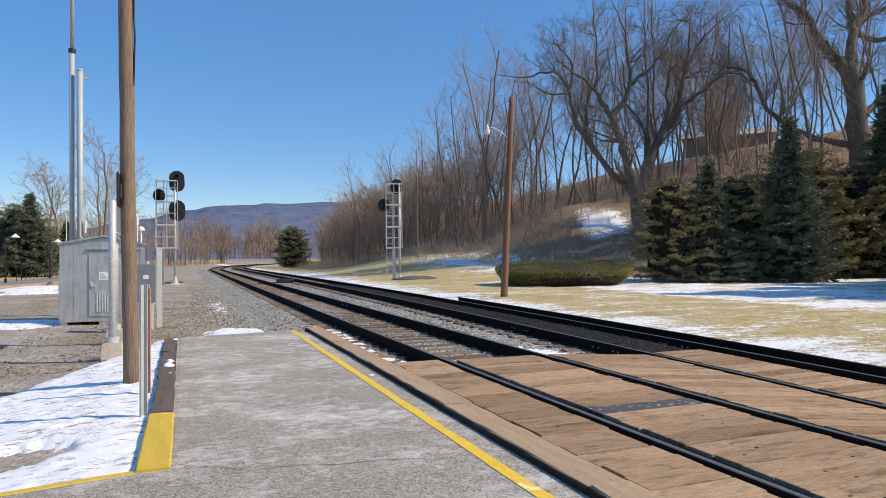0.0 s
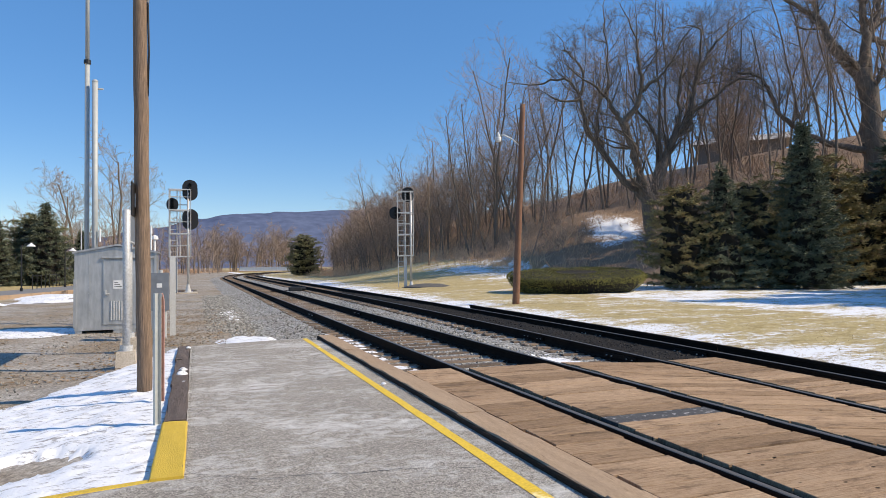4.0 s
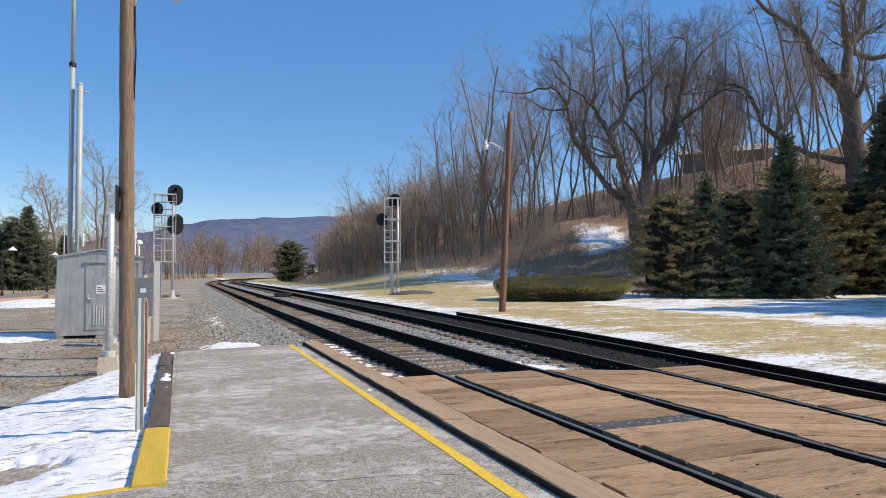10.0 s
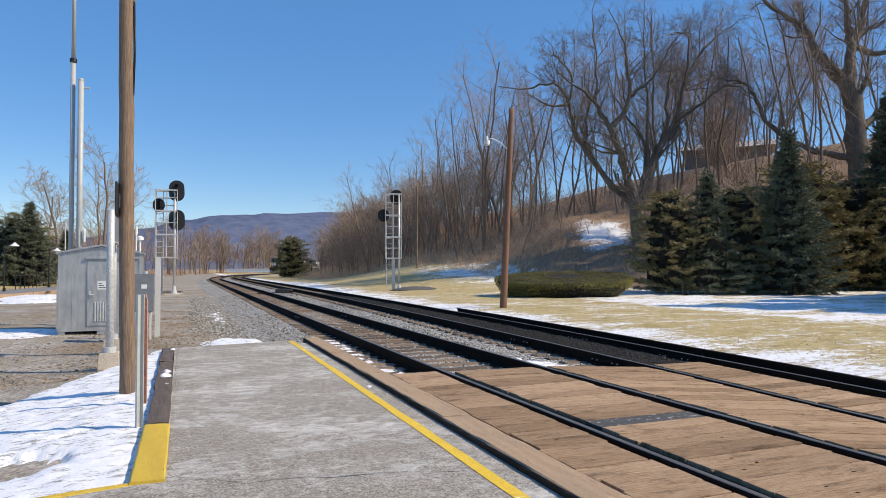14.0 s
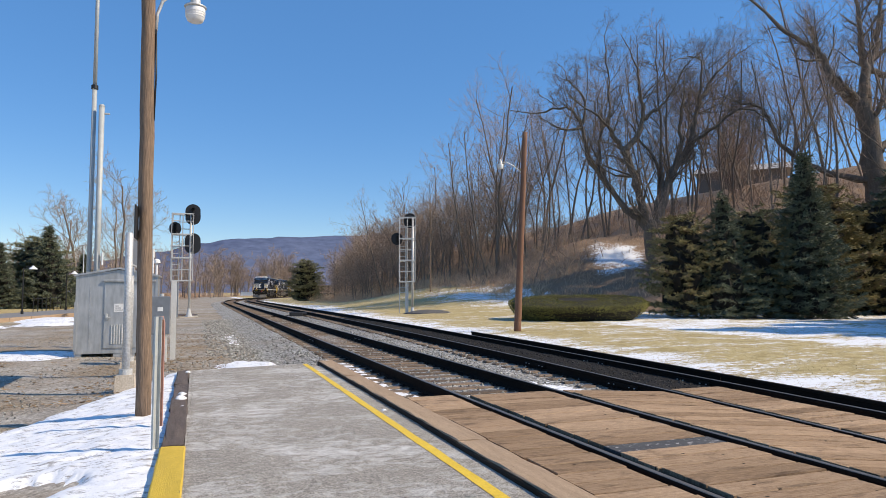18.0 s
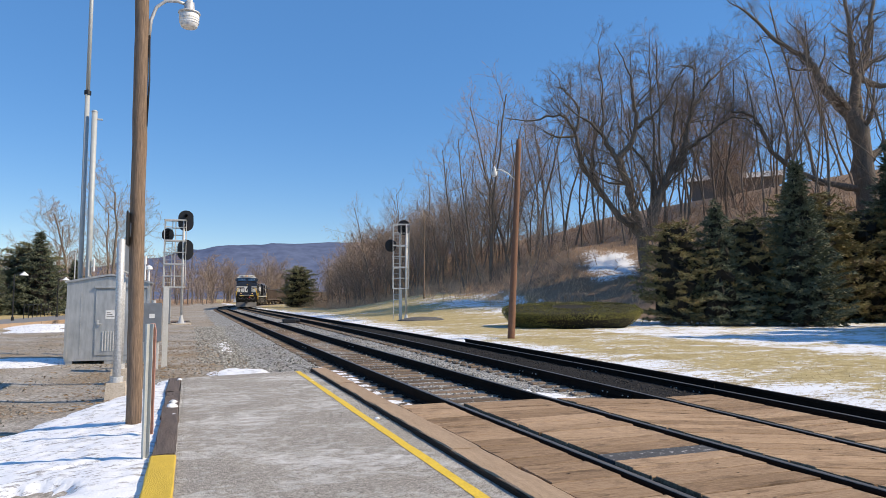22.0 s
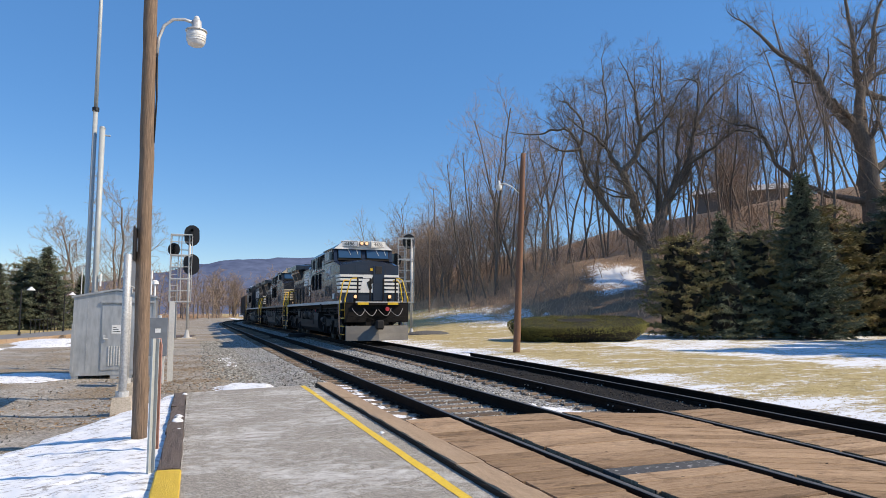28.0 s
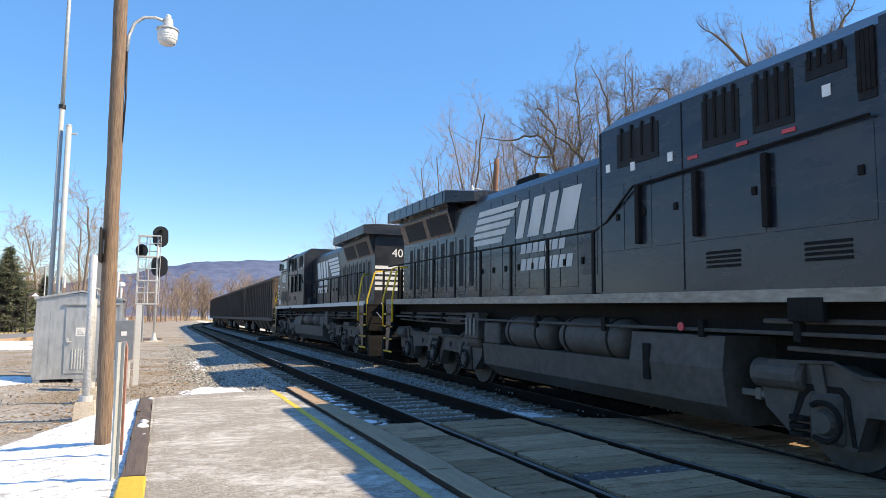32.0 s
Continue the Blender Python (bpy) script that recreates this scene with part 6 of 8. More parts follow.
make_woods()
make_brush()
make_conifers()
make_hedge()

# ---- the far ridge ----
# the bluish base colour carries the haze of the distance
MAT["ridge"] = surface("wooded ridge with haze in its colour", (0.10, 0.128, 0.215), (0.135, 0.165, 0.25), 0.004, 1.0, 0, 0.03, 0.0, 1.0, spec=0.0)


def make_ridge():
    rows = []
    crest = ((-700, 60), (-350, 95), (-120, 128), (0, 160), (120, 178), (280, 186), (480, 196), (650, 214), (800, 205), (1100, 190), (1600, 160), (2300, 90))
    pts = []
    for (xa, za), (xb, zb) in zip(crest, crest[1:]):
        for k in range(8):
            t = k / 8
            x = xa + (xb - xa) * t
            pts.append((x, za + (zb - za) * smooth01(t) + 4 * noise.fractal(Vector((x * 0.012, 0, 2)), 1, 2, 4)))
    for f in (0.0, 0.25, 0.5, 0.75, 1.0):
        rows.append([(x * 0.97 + 20 * noise.noise(Vector((x * 0.006, f * 3, 0))), 1750 + 520 * f, -6 + (z + 6) * f ** 0.8) for x, z in pts])
    rows.append([(x, 2900, -10) for x, z in pts])
    structure("ridge", Shape().loft(rows, closed=False), "ridge", "long wooded mountain ridge, distance haze in its blue colour", True, category="backdrop")


make_ridge()

# ---- the train ----


def body_paint(name, col, rough, dust):
    """Gloss enamel with road dust thickening towards rough patches."""
    m, nt, b = shade(name, rough, 0.0, 0.4)
    v = coords(nt)
    big = noise_tex(nt, coords(nt, (1, 0.5, 1.6)), 1.4, 6, 0.65)
    fine = noise_tex(nt, v, 25, 4)
    streak = noise_tex(nt, coords(nt, (6, 6, 0.5)), 2.0, 4)
    c = mix(nt, ramp(nt, big, ((0.40, (0, 0, 0)), (0.75, (dust,) * 3))), col, (0.16, 0.145, 0.125))
    c = mix(nt, ramp(nt, streak, ((0.55, (0, 0, 0)), (0.8, (dust * 0.6,) * 3))), c, (0.09, 0.085, 0.08))
    nt.links.new(c, b.inputs["Base Color"])
    r = ramp(nt, big, ((0.3, (rough,) * 3), (0.75, (min(1, rough + 0.35 * dust + 0.1),) * 3)))
    nt.links.new(r, b.inputs["Roughness"])
    bump(nt, b, fine, 0.04, 0.003)
    return m


# black paint; the reflected sky's blue is put into the base colour
MAT["loco_clean"] = body_paint("clean black enamel with sky blue added", (0.017, 0.027, 0.050), 0.16, 0.05)
MAT["loco_dusty"] = body_paint("dusty black enamel", (0.016, 0.021, 0.032), 0.18, 0.22)
MAT["loco_old"] = body_paint("faded black enamel", (0.012, 0.015, 0.022), 0.28, 0.20)
MAT["under"] = surface("grimy running gear", (0.042, 0.037, 0.032), (0.088, 0.078, 0.068), 1.5, 0.7, 0, 7, 0.15, 0.004)
MAT["under_clean"] = surface("black running gear", (0.011, 0.0105, 0.0105), (0.027, 0.025, 0.024), 1.5, 0.65, 0, 7, 0.15, 0.004, spec=0.3)
MAT["under_dark"] = surface("black grime and recess shade", (0.006, 0.0055, 0.005), (0.020, 0.018, 0.017), 3, 0.85, 0, 25, 0.2, 0.004, spec=0.18)
MAT["grille"] = surface("dark grille", (0.006, 0.006, 0.007), (0.018, 0.018, 0.02), 5, 0.7, 0, 50, 0.8, 0.02, stretch=(1, 8, 0.6))
MAT["stripe_white"] = plain("white stripe paint", (0.74, 0.73, 0.70), 0.5, 0.0, 0.07, 0.5, 2)
MAT["stripe_tan"] = plain("soiled cream paint", (0.50, 0.43, 0.33), 0.6, 0.0, 0.14, 0.5, 2)
MAT["sill_grey"] = plain("soiled white sill", (0.58, 0.57, 0.54), 0.6, 0.0, 0.14, 0.5, 1.2)
MAT["sill_tan"] = surface("dusty sill", (0.20, 0.155, 0.11), (0.40, 0.35, 0.29), 1.6, 0.7, 0, 6, 0.05, 0.002, stretch=(1, 1, 3))
MAT["plow"] = plain("dusty grey plow", (0.15, 0.14, 0.125), 0.65, 0.0, 0.2, 0.5, 1.6)
MAT["rail_yellow"] = plain("yellow handrail paint", (0.72, 0.46, 0.022), 0.4)
MAT["hose"] = plain("grey rubber hose", (0.22, 0.22, 0.21), 0.7)
MAT["red"] = plain("red paint", (0.55, 0.05, 0.06), 0.5)
MAT["hopper"] = surface("rusty brown hopper steel", (0.055, 0.040, 0.032), (0.125, 0.092, 0.072), 1.2, 0.8, 0, 18, 0.3, 0.008, stretch=(1, 1, 0.4), spots=((0.17, 0.10, 0.06), 3.5, 0.66))
MAT["coal"] = surface("coal load", (0.008, 0.008, 0.008), (0.03, 0.03, 0.03), 4, 0.8, 0, 15, 0.9, 0.08)
MAT["ink"] = plain("black lettering", (0.012, 0.012, 0.012), 0.5)


def lamp_material(name, col, power):
    m, nt, b = shade(name, 0.2)
    b.inputs["Base Color"].default_value = (0.62, 0.45, 0.30, 1)
    b.inputs["Emission Color"].default_value = (*col, 1)
    b.inputs["Emission Strength"].default_value = power
    return m


MAT["headlight"] = lamp_material("lit headlight", (1.0, 0.55, 0.26), 0.9)
MAT["headlight_off"] = lamp_material("unlit headlight", (1.0, 0.9, 0.8), 0.02)

L2 = 10.6  # half the length over end plates; local y = distance from the leading end - L2


def truck(parent, yc, body="under"):
    """Three-axle bogie with cast frames, journal boxes, springs and turning wheelsets."""
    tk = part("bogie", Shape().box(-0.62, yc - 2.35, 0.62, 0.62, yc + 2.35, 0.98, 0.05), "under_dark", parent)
    for s in (-1, 1):
        x = s * 1.12
        w = 0.11
        poly = [(yc - 2.75, 0.84), (yc - 2.55, 1.12), (yc - 1.75, 1.15), (yc - 1.4, 1.03), (yc - 0.55, 1.01), (yc - 0.35, 1.20), (yc + 0.35, 1.20), (yc + 0.55, 1.01), (yc + 1.4, 1.03), (yc + 1.75, 1.15), (yc + 2.55, 1.12), (yc + 2.75, 0.84)]
        low = [(yc + 2.7, 0.62), (yc + 2.35, 0.34), (yc + 1.62, 0.30), (yc + 1.5, 0.66), (yc + 0.55, 0.70), (yc + 0.42, 0.32), (yc - 0.32, 0.30), (yc - 0.5, 0.68), (yc - 1.5, 0.66), (yc - 1.62, 0.30), (yc - 2.35, 0.34), (yc - 2.7, 0.62)]
        part("side_frame", Shape().prism(poly + low, 0, x - w, x + w), body, tk)
        for a in (-1.95, 0.0, 1.95):
            part("journal_box", Shape().box(x + s * 0.10 - 0.07, yc + a - 0.22, 0.32, x + s * 0.10 + 0.09, yc + a + 0.16, 0.86, 0.04), body, tk)
            # raised near-black strip, the shade of a slot put into colour
            slot = [(yc + a - 0.34, 0.34), (yc + a - 0.28, 0.84), (yc + a - 0.20, 0.93), (yc + a + 0.22, 0.93), (yc + a + 0.31, 0.82), (yc + a + 0.45, 0.42), (yc + a + 0.40, 0.40), (yc + a + 0.24, 0.78), (yc + a + 0.16, 0.86), (yc + a - 0.17, 0.86), (yc + a - 0.23, 0.80), (yc + a - 0.29, 0.34)]
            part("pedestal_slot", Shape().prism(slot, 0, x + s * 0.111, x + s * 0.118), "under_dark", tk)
            part("bearing_cap", Shape().tube([(x + s * 0.16, yc + a - 0.03, 0.55), (x + s * 0.23, yc + a - 0.03, 0.55)], [0.15, 0.11], 12), body, tk)
            ring = [(x + s * 0.20, yc + a - 0.03 + 0.20 * math.cos(g), 0.56 + 0.20 * math.sin(g)) for g in [0.9 + 4.4 * j / 12 for j in range(13)]]
            part("bearing_ring", Shape().tube(ring, 0.03, 6), "under_dark", tk)
            for k in range(3):
                part("spring", Shape().tube([(x + s * 0.12, yc + a + 0.30, 0.36 + 0.085 * k), (x + s * 0.12, yc + a + 0.30, 0.41 + 0.085 * k)], 0.115, 10), "under_dark", tk)
        for e in (-1, 1):
            part("brake_cylinder", Shape().tube([(x + s * 0.08, yc + e * 2.84, 1.0), (x + s * 0.08, yc + e * 2.80, 1.0), (x + s * 0.08, yc + e * 2.2, 1.0), (x + s * 0.08, yc + e * 2.16, 1.0)], [0.12, 0.17, 0.17, 0.12], 14), body, tk)
            part("brake_lever", Shape().prism(((yc + e * 2.1, 1.16), (yc + e * 1.95, 1.16), (yc + e * 1.86, 0.62), (yc + e * 1.98, 0.62)), 0, x + s * 0.115, x + s * 0.15), body, tk)
            part("frame_pocket", Shape().prism(((yc + e * 0.62, 0.76), (yc + e * 1.42, 0.72), (yc + e * 1.36, 0.92), (yc + e * 0.68, 0.93)), 0, x + s * 0.111, x + s * 0.116), body, tk)
            part("brake_shoe", Shape().prism(((yc + e * 1.02, 0.30), (yc + e * 1.16, 0.34), (yc + e * 1.18, 0.66), (yc + e * 1.0, 0.66)), 0, s * 0.74, s * 0.86), "under_dark", tk)
        part("brake_rod", Shape().tube([(x + s * 0.16, yc - 2.5, 1.13), (x + s * 0.16, yc - 1.9, 1.15), (x + s * 0.16, yc - 1.7, 1.05), (x + s * 0.16, yc + 1.5, 1.05), (x + s * 0.16, yc + 1.8, 1.18), (x + s * 0.16, yc + 2.6, 1.14)], 0.022, 6), body, tk)
        part("sand_pipe", Shape().tube([(x + s * 0.08, yc - 2.6, 0.9), (x - s * 0.2, yc - 2.95, 0.35), (x - s * 0.36, yc - 2.9, 0.10)], 0.025, 6), "under", tk)
        part("damper", Shape().tube([(x + s * 0.17, yc - 0.45, 0.98), (x + s * 0.17, yc - 0.15, 0.5)], [0.05, 0.07], 8), "under_dark", tk)
        # near-black discs on the frame paint the shade of its holes
        for q in (-1.0, 0.9):
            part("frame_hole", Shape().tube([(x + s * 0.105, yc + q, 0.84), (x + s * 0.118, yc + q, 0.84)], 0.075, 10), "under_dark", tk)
    for a in (-1.95, 0.0, 1.95):
        # near-black motor cases also stand in for shade between the wheels
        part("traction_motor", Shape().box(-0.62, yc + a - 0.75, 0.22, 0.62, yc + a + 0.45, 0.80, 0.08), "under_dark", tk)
    sets = []
    for a in (-1.95, 0.0, 1.95):
        wh = Shape()
        wh.tube([(-0.9, 0, 0), (0.9, 0, 0)], 0.09, 8)
        for s in (-1, 1):
            wh.tube([(s * 0.69, 0, 0), (s * 0.70, 0, 0), (s * 0.735, 0, 0), (s * 0.74, 0, 0), (s * 0.83, 0, 0), (s * 0.835, 0, 0)], [0.40, 0.565, 0.565, 0.53, 0.525, 0.42], 28)
        sets.append(part("wheelset", wh, "under", tk, "steel wheels on their axle", at=pose(0, yc + a, 0.53)))
    return sets


def logo(parent, s, x, Y, mat):
    """Slanted stripes and blocks in the railway's colours on the hood side; s: which side."""
    def bar(name, f0, f1, z, h, lean):
        part(name, Shape().prism(((Y(f0), z), (Y(f1), z), (Y(f1 - lean), z + h), (Y(f0 - lean), z + h)), 0, x, x + s * 0.006), mat, parent)
    for k in range(5):
        bar("stripe", 14.45 - 0.09 * k, 13.02 - 0.17 * k, 3.20 + 0.172 * k, 0.125, 0.07)
    for f0, f1 in ((12.42, 12.14), (11.96, 11.56), (11.40, 11.12), (10.98, 10.42)):
        bar("emblem", f0, f1, 3.20, 0.80, 0.26)
    for n, z in ((7, 2.86), (8, 2.50)):
        for k in range(n):
            f0 = 12.22 - 0.222 * k
            bar("nameplate_bar", f0, f0 - 0.178, z, 0.245, 0.05)


def locomotive(number, paint, stripe, sill, label, lights, full):
    th = thing("locomotive", (0, -500, -60), label, "locomotive", "train units")
    Y = lambda f: 1.07 * f - 11.0
    black = "under_dark"
    gear = "under_clean" if full else "under"
    # underframe and ends
    part("underframe", Shape().box(-1.05, Y(0.95), 1.45, 1.05, Y(19.25), 1.86, 0.02), black, th)
    part("deck", Shape().box(-1.46, Y(0.95), 1.80, 1.46, Y(19.25), 1.86, 0.01), black, th)
    part("draft_sill", Shape().box(-0.55, Y(0.0), 0.75, 0.55, Y(19.65), 1.6, 0.03), black, th)
    for s in (-1, 1):
        part("sill_stripe", Shape().box(s * 1.44, Y(0.95), 1.81, s * 1.505, Y(19.25), 1.955, 0.005), sill, th, "light stripe along the side sill")
        part("step_panel", Shape().prism(((Y(0.95), 0.42), (Y(1.15), 0.42), (Y(1.55), 1.84), (Y(0.95), 1.84)), 0, s * 1.42, s * 1.50), paint, th)
        part("step_panel", Shape().prism(((Y(19.05), 0.42), (Y(19.25), 0.42), (Y(19.25), 1.84), (Y(18.65), 1.84)), 0, s * 1.42, s * 1.50), paint, th)
        part("warning_panel", Shape().prism(((Y(0.94), 1.25), (Y(0.94), 1.78), (Y(1.42), 1.78)), 0, s * 1.502, s * 1.508), "plow", th)
    for f, d in ((0.0, 1), (19.65, -1)):
        part("end_plate", Shape().box(-1.5, Y(f), 0.95, 1.5, Y(f + d * 0.08), 1.80, 0.02), black, th)
        part("anticlimber", Shape().box(-1.05, Y(f - d * 0.16), 1.72, 1.05, Y(f + d * 0.02), 1.88, 0.02), black, th)
        part("edge_line", Shape().box(-1.05, Y(f - d * 0.165), 1.85, 1.05, Y(f - d * 0.158), 1.895), sill, th)
        part("walkway", Shape().box(-1.5, Y(f), 1.80, 1.5, Y(f + d * 1.0), 1.86, 0.01), black, th)
        rows = []
        for z, o in ((0.14, 0.42), (0.45, 0.31), (0.80, 0.18)):
            rows.append([(x, Y(f - d * (o * (1 - abs(x) / 2.2))), z) for x in (-1.45, -0.8, 0, 0.8, 1.45)] + [(x, Y(f + d * 0.06), z) for x in (1.45, 0, -1.45)])
        part("plow", Shape().loft(rows), "plow" if f == 0 else black, th, "grey pilot plow with black scuffs")
        part("coupler", Shape().box(-0.13, Y(f - d * 0.42), 0.72, 0.13, Y(f), 1.0, 0.03).box(-0.2, Y(f - d * 0.66), 0.64, 0.16, Y(f - d * 0.40), 1.06, 0.06), gear, th, "cast knuckle coupler")
        for s in (-1, 1):
            for a in (0.3, 0.85):
                pts = [(s * (a + 0.34 - 0.60 * q / 9), Y(f - d * (0.08 + 0.22 * math.sin(math.pi * q / 9))), 1.58 - 0.30 * math.sin(math.pi * q / 9) - 0.05 * q / 9) for q in range(10)]
                part("air_hose", Shape().tube(pts, 0.017, 6), "hose", th, smooth=True)
            for k in range(4):
                z = 0.42 + 0.37 * k
                st = part("step", Shape().box(s * 0.98, Y(f + d * 0.18), z - 0.03, s * 1.48, Y(f + d * 0.88), z, 0.005), black, th)
                part("step_edge", Shape().box(s * 1.46, Y(f + d * 0.18), z - 0.035, s * 1.50, Y(f + d * 0.88), z + 0.005), "rail_yellow", st)
            hr = [(s * 1.51, Y(f + d * 0.98), 1.28), (s * 1.51, Y(f + d * 0.98), 2.02), (s * 1.40, Y(f + d * 0.98), 2.78), (s * 1.30, Y(f + d * 1.05), 2.95), (s * 1.1, Y(f + d * 1.15), 2.95)]
            part("handrail", Shape().tube(hr, 0.030, 8), "rail_yellow", th, "yellow grab rail", True)
            hr = [(s * 1.48, Y(f + d * 0.06), 1.15), (s * 1.48, Y(f + d * 0.06), 2.02), (s * 1.22, Y(f + d * 0.10), 2.95), (s * 1.1, Y(f + d * 0.12), 3.0), (s * 0.9, Y(f + d * 0.12), 3.0)]
            part("handrail", Shape().tube(hr, 0.030, 8), "rail_yellow", th, "yellow grab rail", True)
            part("rail_post", Shape().box(s * 0.86, Y(f + d * 0.08), 1.86, s * 0.93, Y(f + d * 0.13), 3.02, 0.005), black, th)
            part("rail_post", Shape().box(s * 0.28, Y(f + d * 0.08), 1.86, s * 0.34, Y(f + d * 0.13), 3.02, 0.005), black, th)
            part("cut_lever", Shape().tube([(s * 0.2, Y(f - d * 0.2), 1.05), (s * 0.7, Y(f - d * 0.22), 1.20), (s * 1.4, Y(f - d * 0.1), 1.22)], 0.018, 6), black, th)
        part("chain", Shape().tube([(-0.9, Y(f + d * 0.12), 3.0), (-0.3, Y(f + d * 0.12), 2.98)], 0.015, 5).tube([(0.9, Y(f + d * 0.12), 3.0), (0.3, Y(f + d * 0.12), 2.98)], 0.015, 5), black, th)
    part("red_flag", Shape().tube([(0.42, Y(-0.2), 1.56), (0.42, Y(-0.24), 1.56)], 0.10, 8), "red", th, "small red end marker")
    # nose
    nf, nb = 1.40, 2.70
    part("nose", Shape().loft([[(-1.42, Y(nf), 1.86), (1.42, Y(nf), 1.86), (1.45, Y(nf), 3.70), (0.9, Y(nf - 0.03), 3.84), (0, Y(nf - 0.06), 3.98), (-0.9, Y(nf - 0.03), 3.84), (-1.45, Y(nf), 3.70)],
                               [(-1.5, Y(nb), 1.86), (1.5, Y(nb), 1.86), (1.5, Y(nb), 4.00), (0.9, Y(nb), 4.06), (0, Y(nb), 4.12), (-0.9, Y(nb), 4.06), (-1.5, Y(nb), 4.00)]]), paint, th, "broad black nose")
    part("nose_door", Shape().box(0.16, Y(nf - 0.085), 1.95, 0.72, Y(nf - 0.01), 3.72, 0.02), paint, th)
    part("door_recess", Shape().box(0.26, Y(nf - 0.10), 3.30, 0.60, Y(nf - 0.06), 3.68, 0.01), "grille", th)
    part("nose_box", Shape().box(-0.72, Y(nf - 0.052), 3.34, -0.12, Y(nf - 0.02), 3.74, 0.01), paint, th)
    part("notice", Shape().box(0.02, Y(nf - 0.062), 3.46, 0.14, Y(nf - 0.045), 3.58), "rail_yellow", th)
    part("nose_grab", Shape().tube([(-1.3, Y(nf + 0.2), 3.80), (-1.28, Y(nf + 0.2), 3.90), (-0.6, Y(nf + 0.1), 4.02), (0.0, Y(nf + 0.1), 4.10), (0.0, Y(nf + 0.1), 3.98)], 0.014, 5), black, th)
    for k in range(5):
        z = 2.36 + 0.195 * k
        part("nose_stripe", Shape().box(-1.43, Y(nf - 0.045), z, 1.43, Y(nf - 0.01), z + 0.115, 0.003), stripe, th)
        for s in (-1, 1):
            x = lambda f: s * (1.425 + 0.075 * (f - nf) / (nb - nf) + 0.02)
            f1 = nf + 0.36 + 0.085 * k
            part("side_stripe", Shape().add([(x(nf - 0.04), Y(nf - 0.04), z), (x(f1), Y(f1), z), (x(f1 + 0.08), Y(f1 + 0.08), z + 0.115), (x(nf - 0.04), Y(nf - 0.04), z + 0.115), (x(nf - 0.04) - s * 0.03, Y(nf - 0.04), z), (x(f1) - s * 0.03, Y(f1), z), (x(f1 + 0.08) - s * 0.03, Y(f1 + 0.08), z + 0.115), (x(nf - 0.04) - s * 0.03, Y(nf - 0.04), z + 0.115)], ((0, 1, 2, 3), (7, 6, 5, 4), (0, 4, 5, 1), (1, 5, 6, 2), (2, 6, 7, 3), (3, 7, 4, 0))), stripe, th)
    part("emblem_panel", Shape().prism(((-0.48, 2.36), (0.45, 2.36), (0.60, 3.26), (-0.30, 3.26)), 1, Y(nf - 0.056), Y(nf - 0.048)), stripe, th)
    part("emblem", Shape().prism(((-0.02, 2.50), (0.12, 2.56), (0.08, 2.78), (0.24, 2.90), (0.30, 3.12), (0.16, 3.18), (0.06, 3.02), (-0.14, 2.88), (-0.10, 2.70)), 1, Y(nf - 0.064), Y(nf - 0.057)), "ink", th, "black emblem")
    for s in (-1, 1):
        dl = part("ditch_light", Shape().tube([(s * 0.82, Y(0.98), 2.14), (s * 0.82, Y(0.78), 2.14)], [0.10, 0.125], 14), black, th)
        part("lens", Shape().tube([(s * 0.82, Y(0.785), 2.14), (s * 0.82, Y(0.765), 2.14)], [0.085, 0.075], 14), lights, dl, "glowing ditch light" if lights == "headlight" else "")
        part("light_bracket", Shape().box(s * 0.76, Y(0.85), 1.86, s * 0.88, Y(1.0), 2.06), black, th)
        part("plate_mark", Shape().box(s * 0.45, Y(-0.172), 1.75, s * 0.95, Y(-0.162), 1.86), "rail_yellow", th)
    # cab
    sec = [(-1.5, 1.86), (1.5, 1.86), (1.5, 4.66), (1.12, 4.94), (0.5, 5.03), (-0.5, 5.03), (-1.12, 4.94), (-1.5, 4.66)]
    part("cab", Shape().prism(sec, 1, Y(2.70), Y(4.95)), paint, th, "dark operator's cab")
    part("cab_brow", Shape().prism([(-1.5, 4.64), (1.5, 4.64), (1.12, 4.95), (0.95, 5.09), (-0.95, 5.09), (-1.12, 4.95)], 1, Y(2.60), Y(2.85)), stripe, th, "white painted brow above the windscreen")
    part("sun_visor", Shape().box(-1.46, Y(2.54), 4.64, 1.46, Y(2.71), 4.67, 0.005), stripe, th)
    for a, b in ((-1.32, -0.10), (0.10, 1.32)):
        def lean(sh):
            sh.v = [(x, y - (4.62 - z) * 0.34, z) for x, y, z in sh.v]
            return sh
        wf = part("windscreen", lean(Shape().box(a, Y(2.675), 4.04, b, Y(2.702), 4.62, 0.02)), black, th)
        part("pane", lean(Shape().box(a + 0.05, Y(2.665), 4.10, b - 0.05, Y(2.672), 4.57, 0.002)), "windscreen_glass", wf, "tinted windscreen, reflected sky's blue in its colour")
        part("wiper", lean(Shape().tube([((a + b) / 2 - 0.1, Y(2.65), 4.62), ((a + b) / 2 + 0.05, Y(2.655), 4.24)], 0.014, 5)), "sill_grey", wf)
        part("wiper", lean(Shape().tube([((a + b) / 2 + 0.32, Y(2.65), 4.62), ((a + b) / 2 + 0.42, Y(2.655), 4.28)], 0.014, 5)), "sill_grey", wf)
    part("windscreen_pillar", Shape().prism(((Y(2.70), 4.64), (Y(2.70), 4.0), (Y(2.70) - 0.215, 4.0)), 0, -0.12, 0.12), paint, th)
    for s in (-1, 1):
        part("windscreen_cheek", Shape().prism(((Y(2.70), 4.64), (Y(2.70), 4.0), (Y(2.70) - 0.215, 4.0)), 0, s * 1.30, s * 1.49), paint, th)
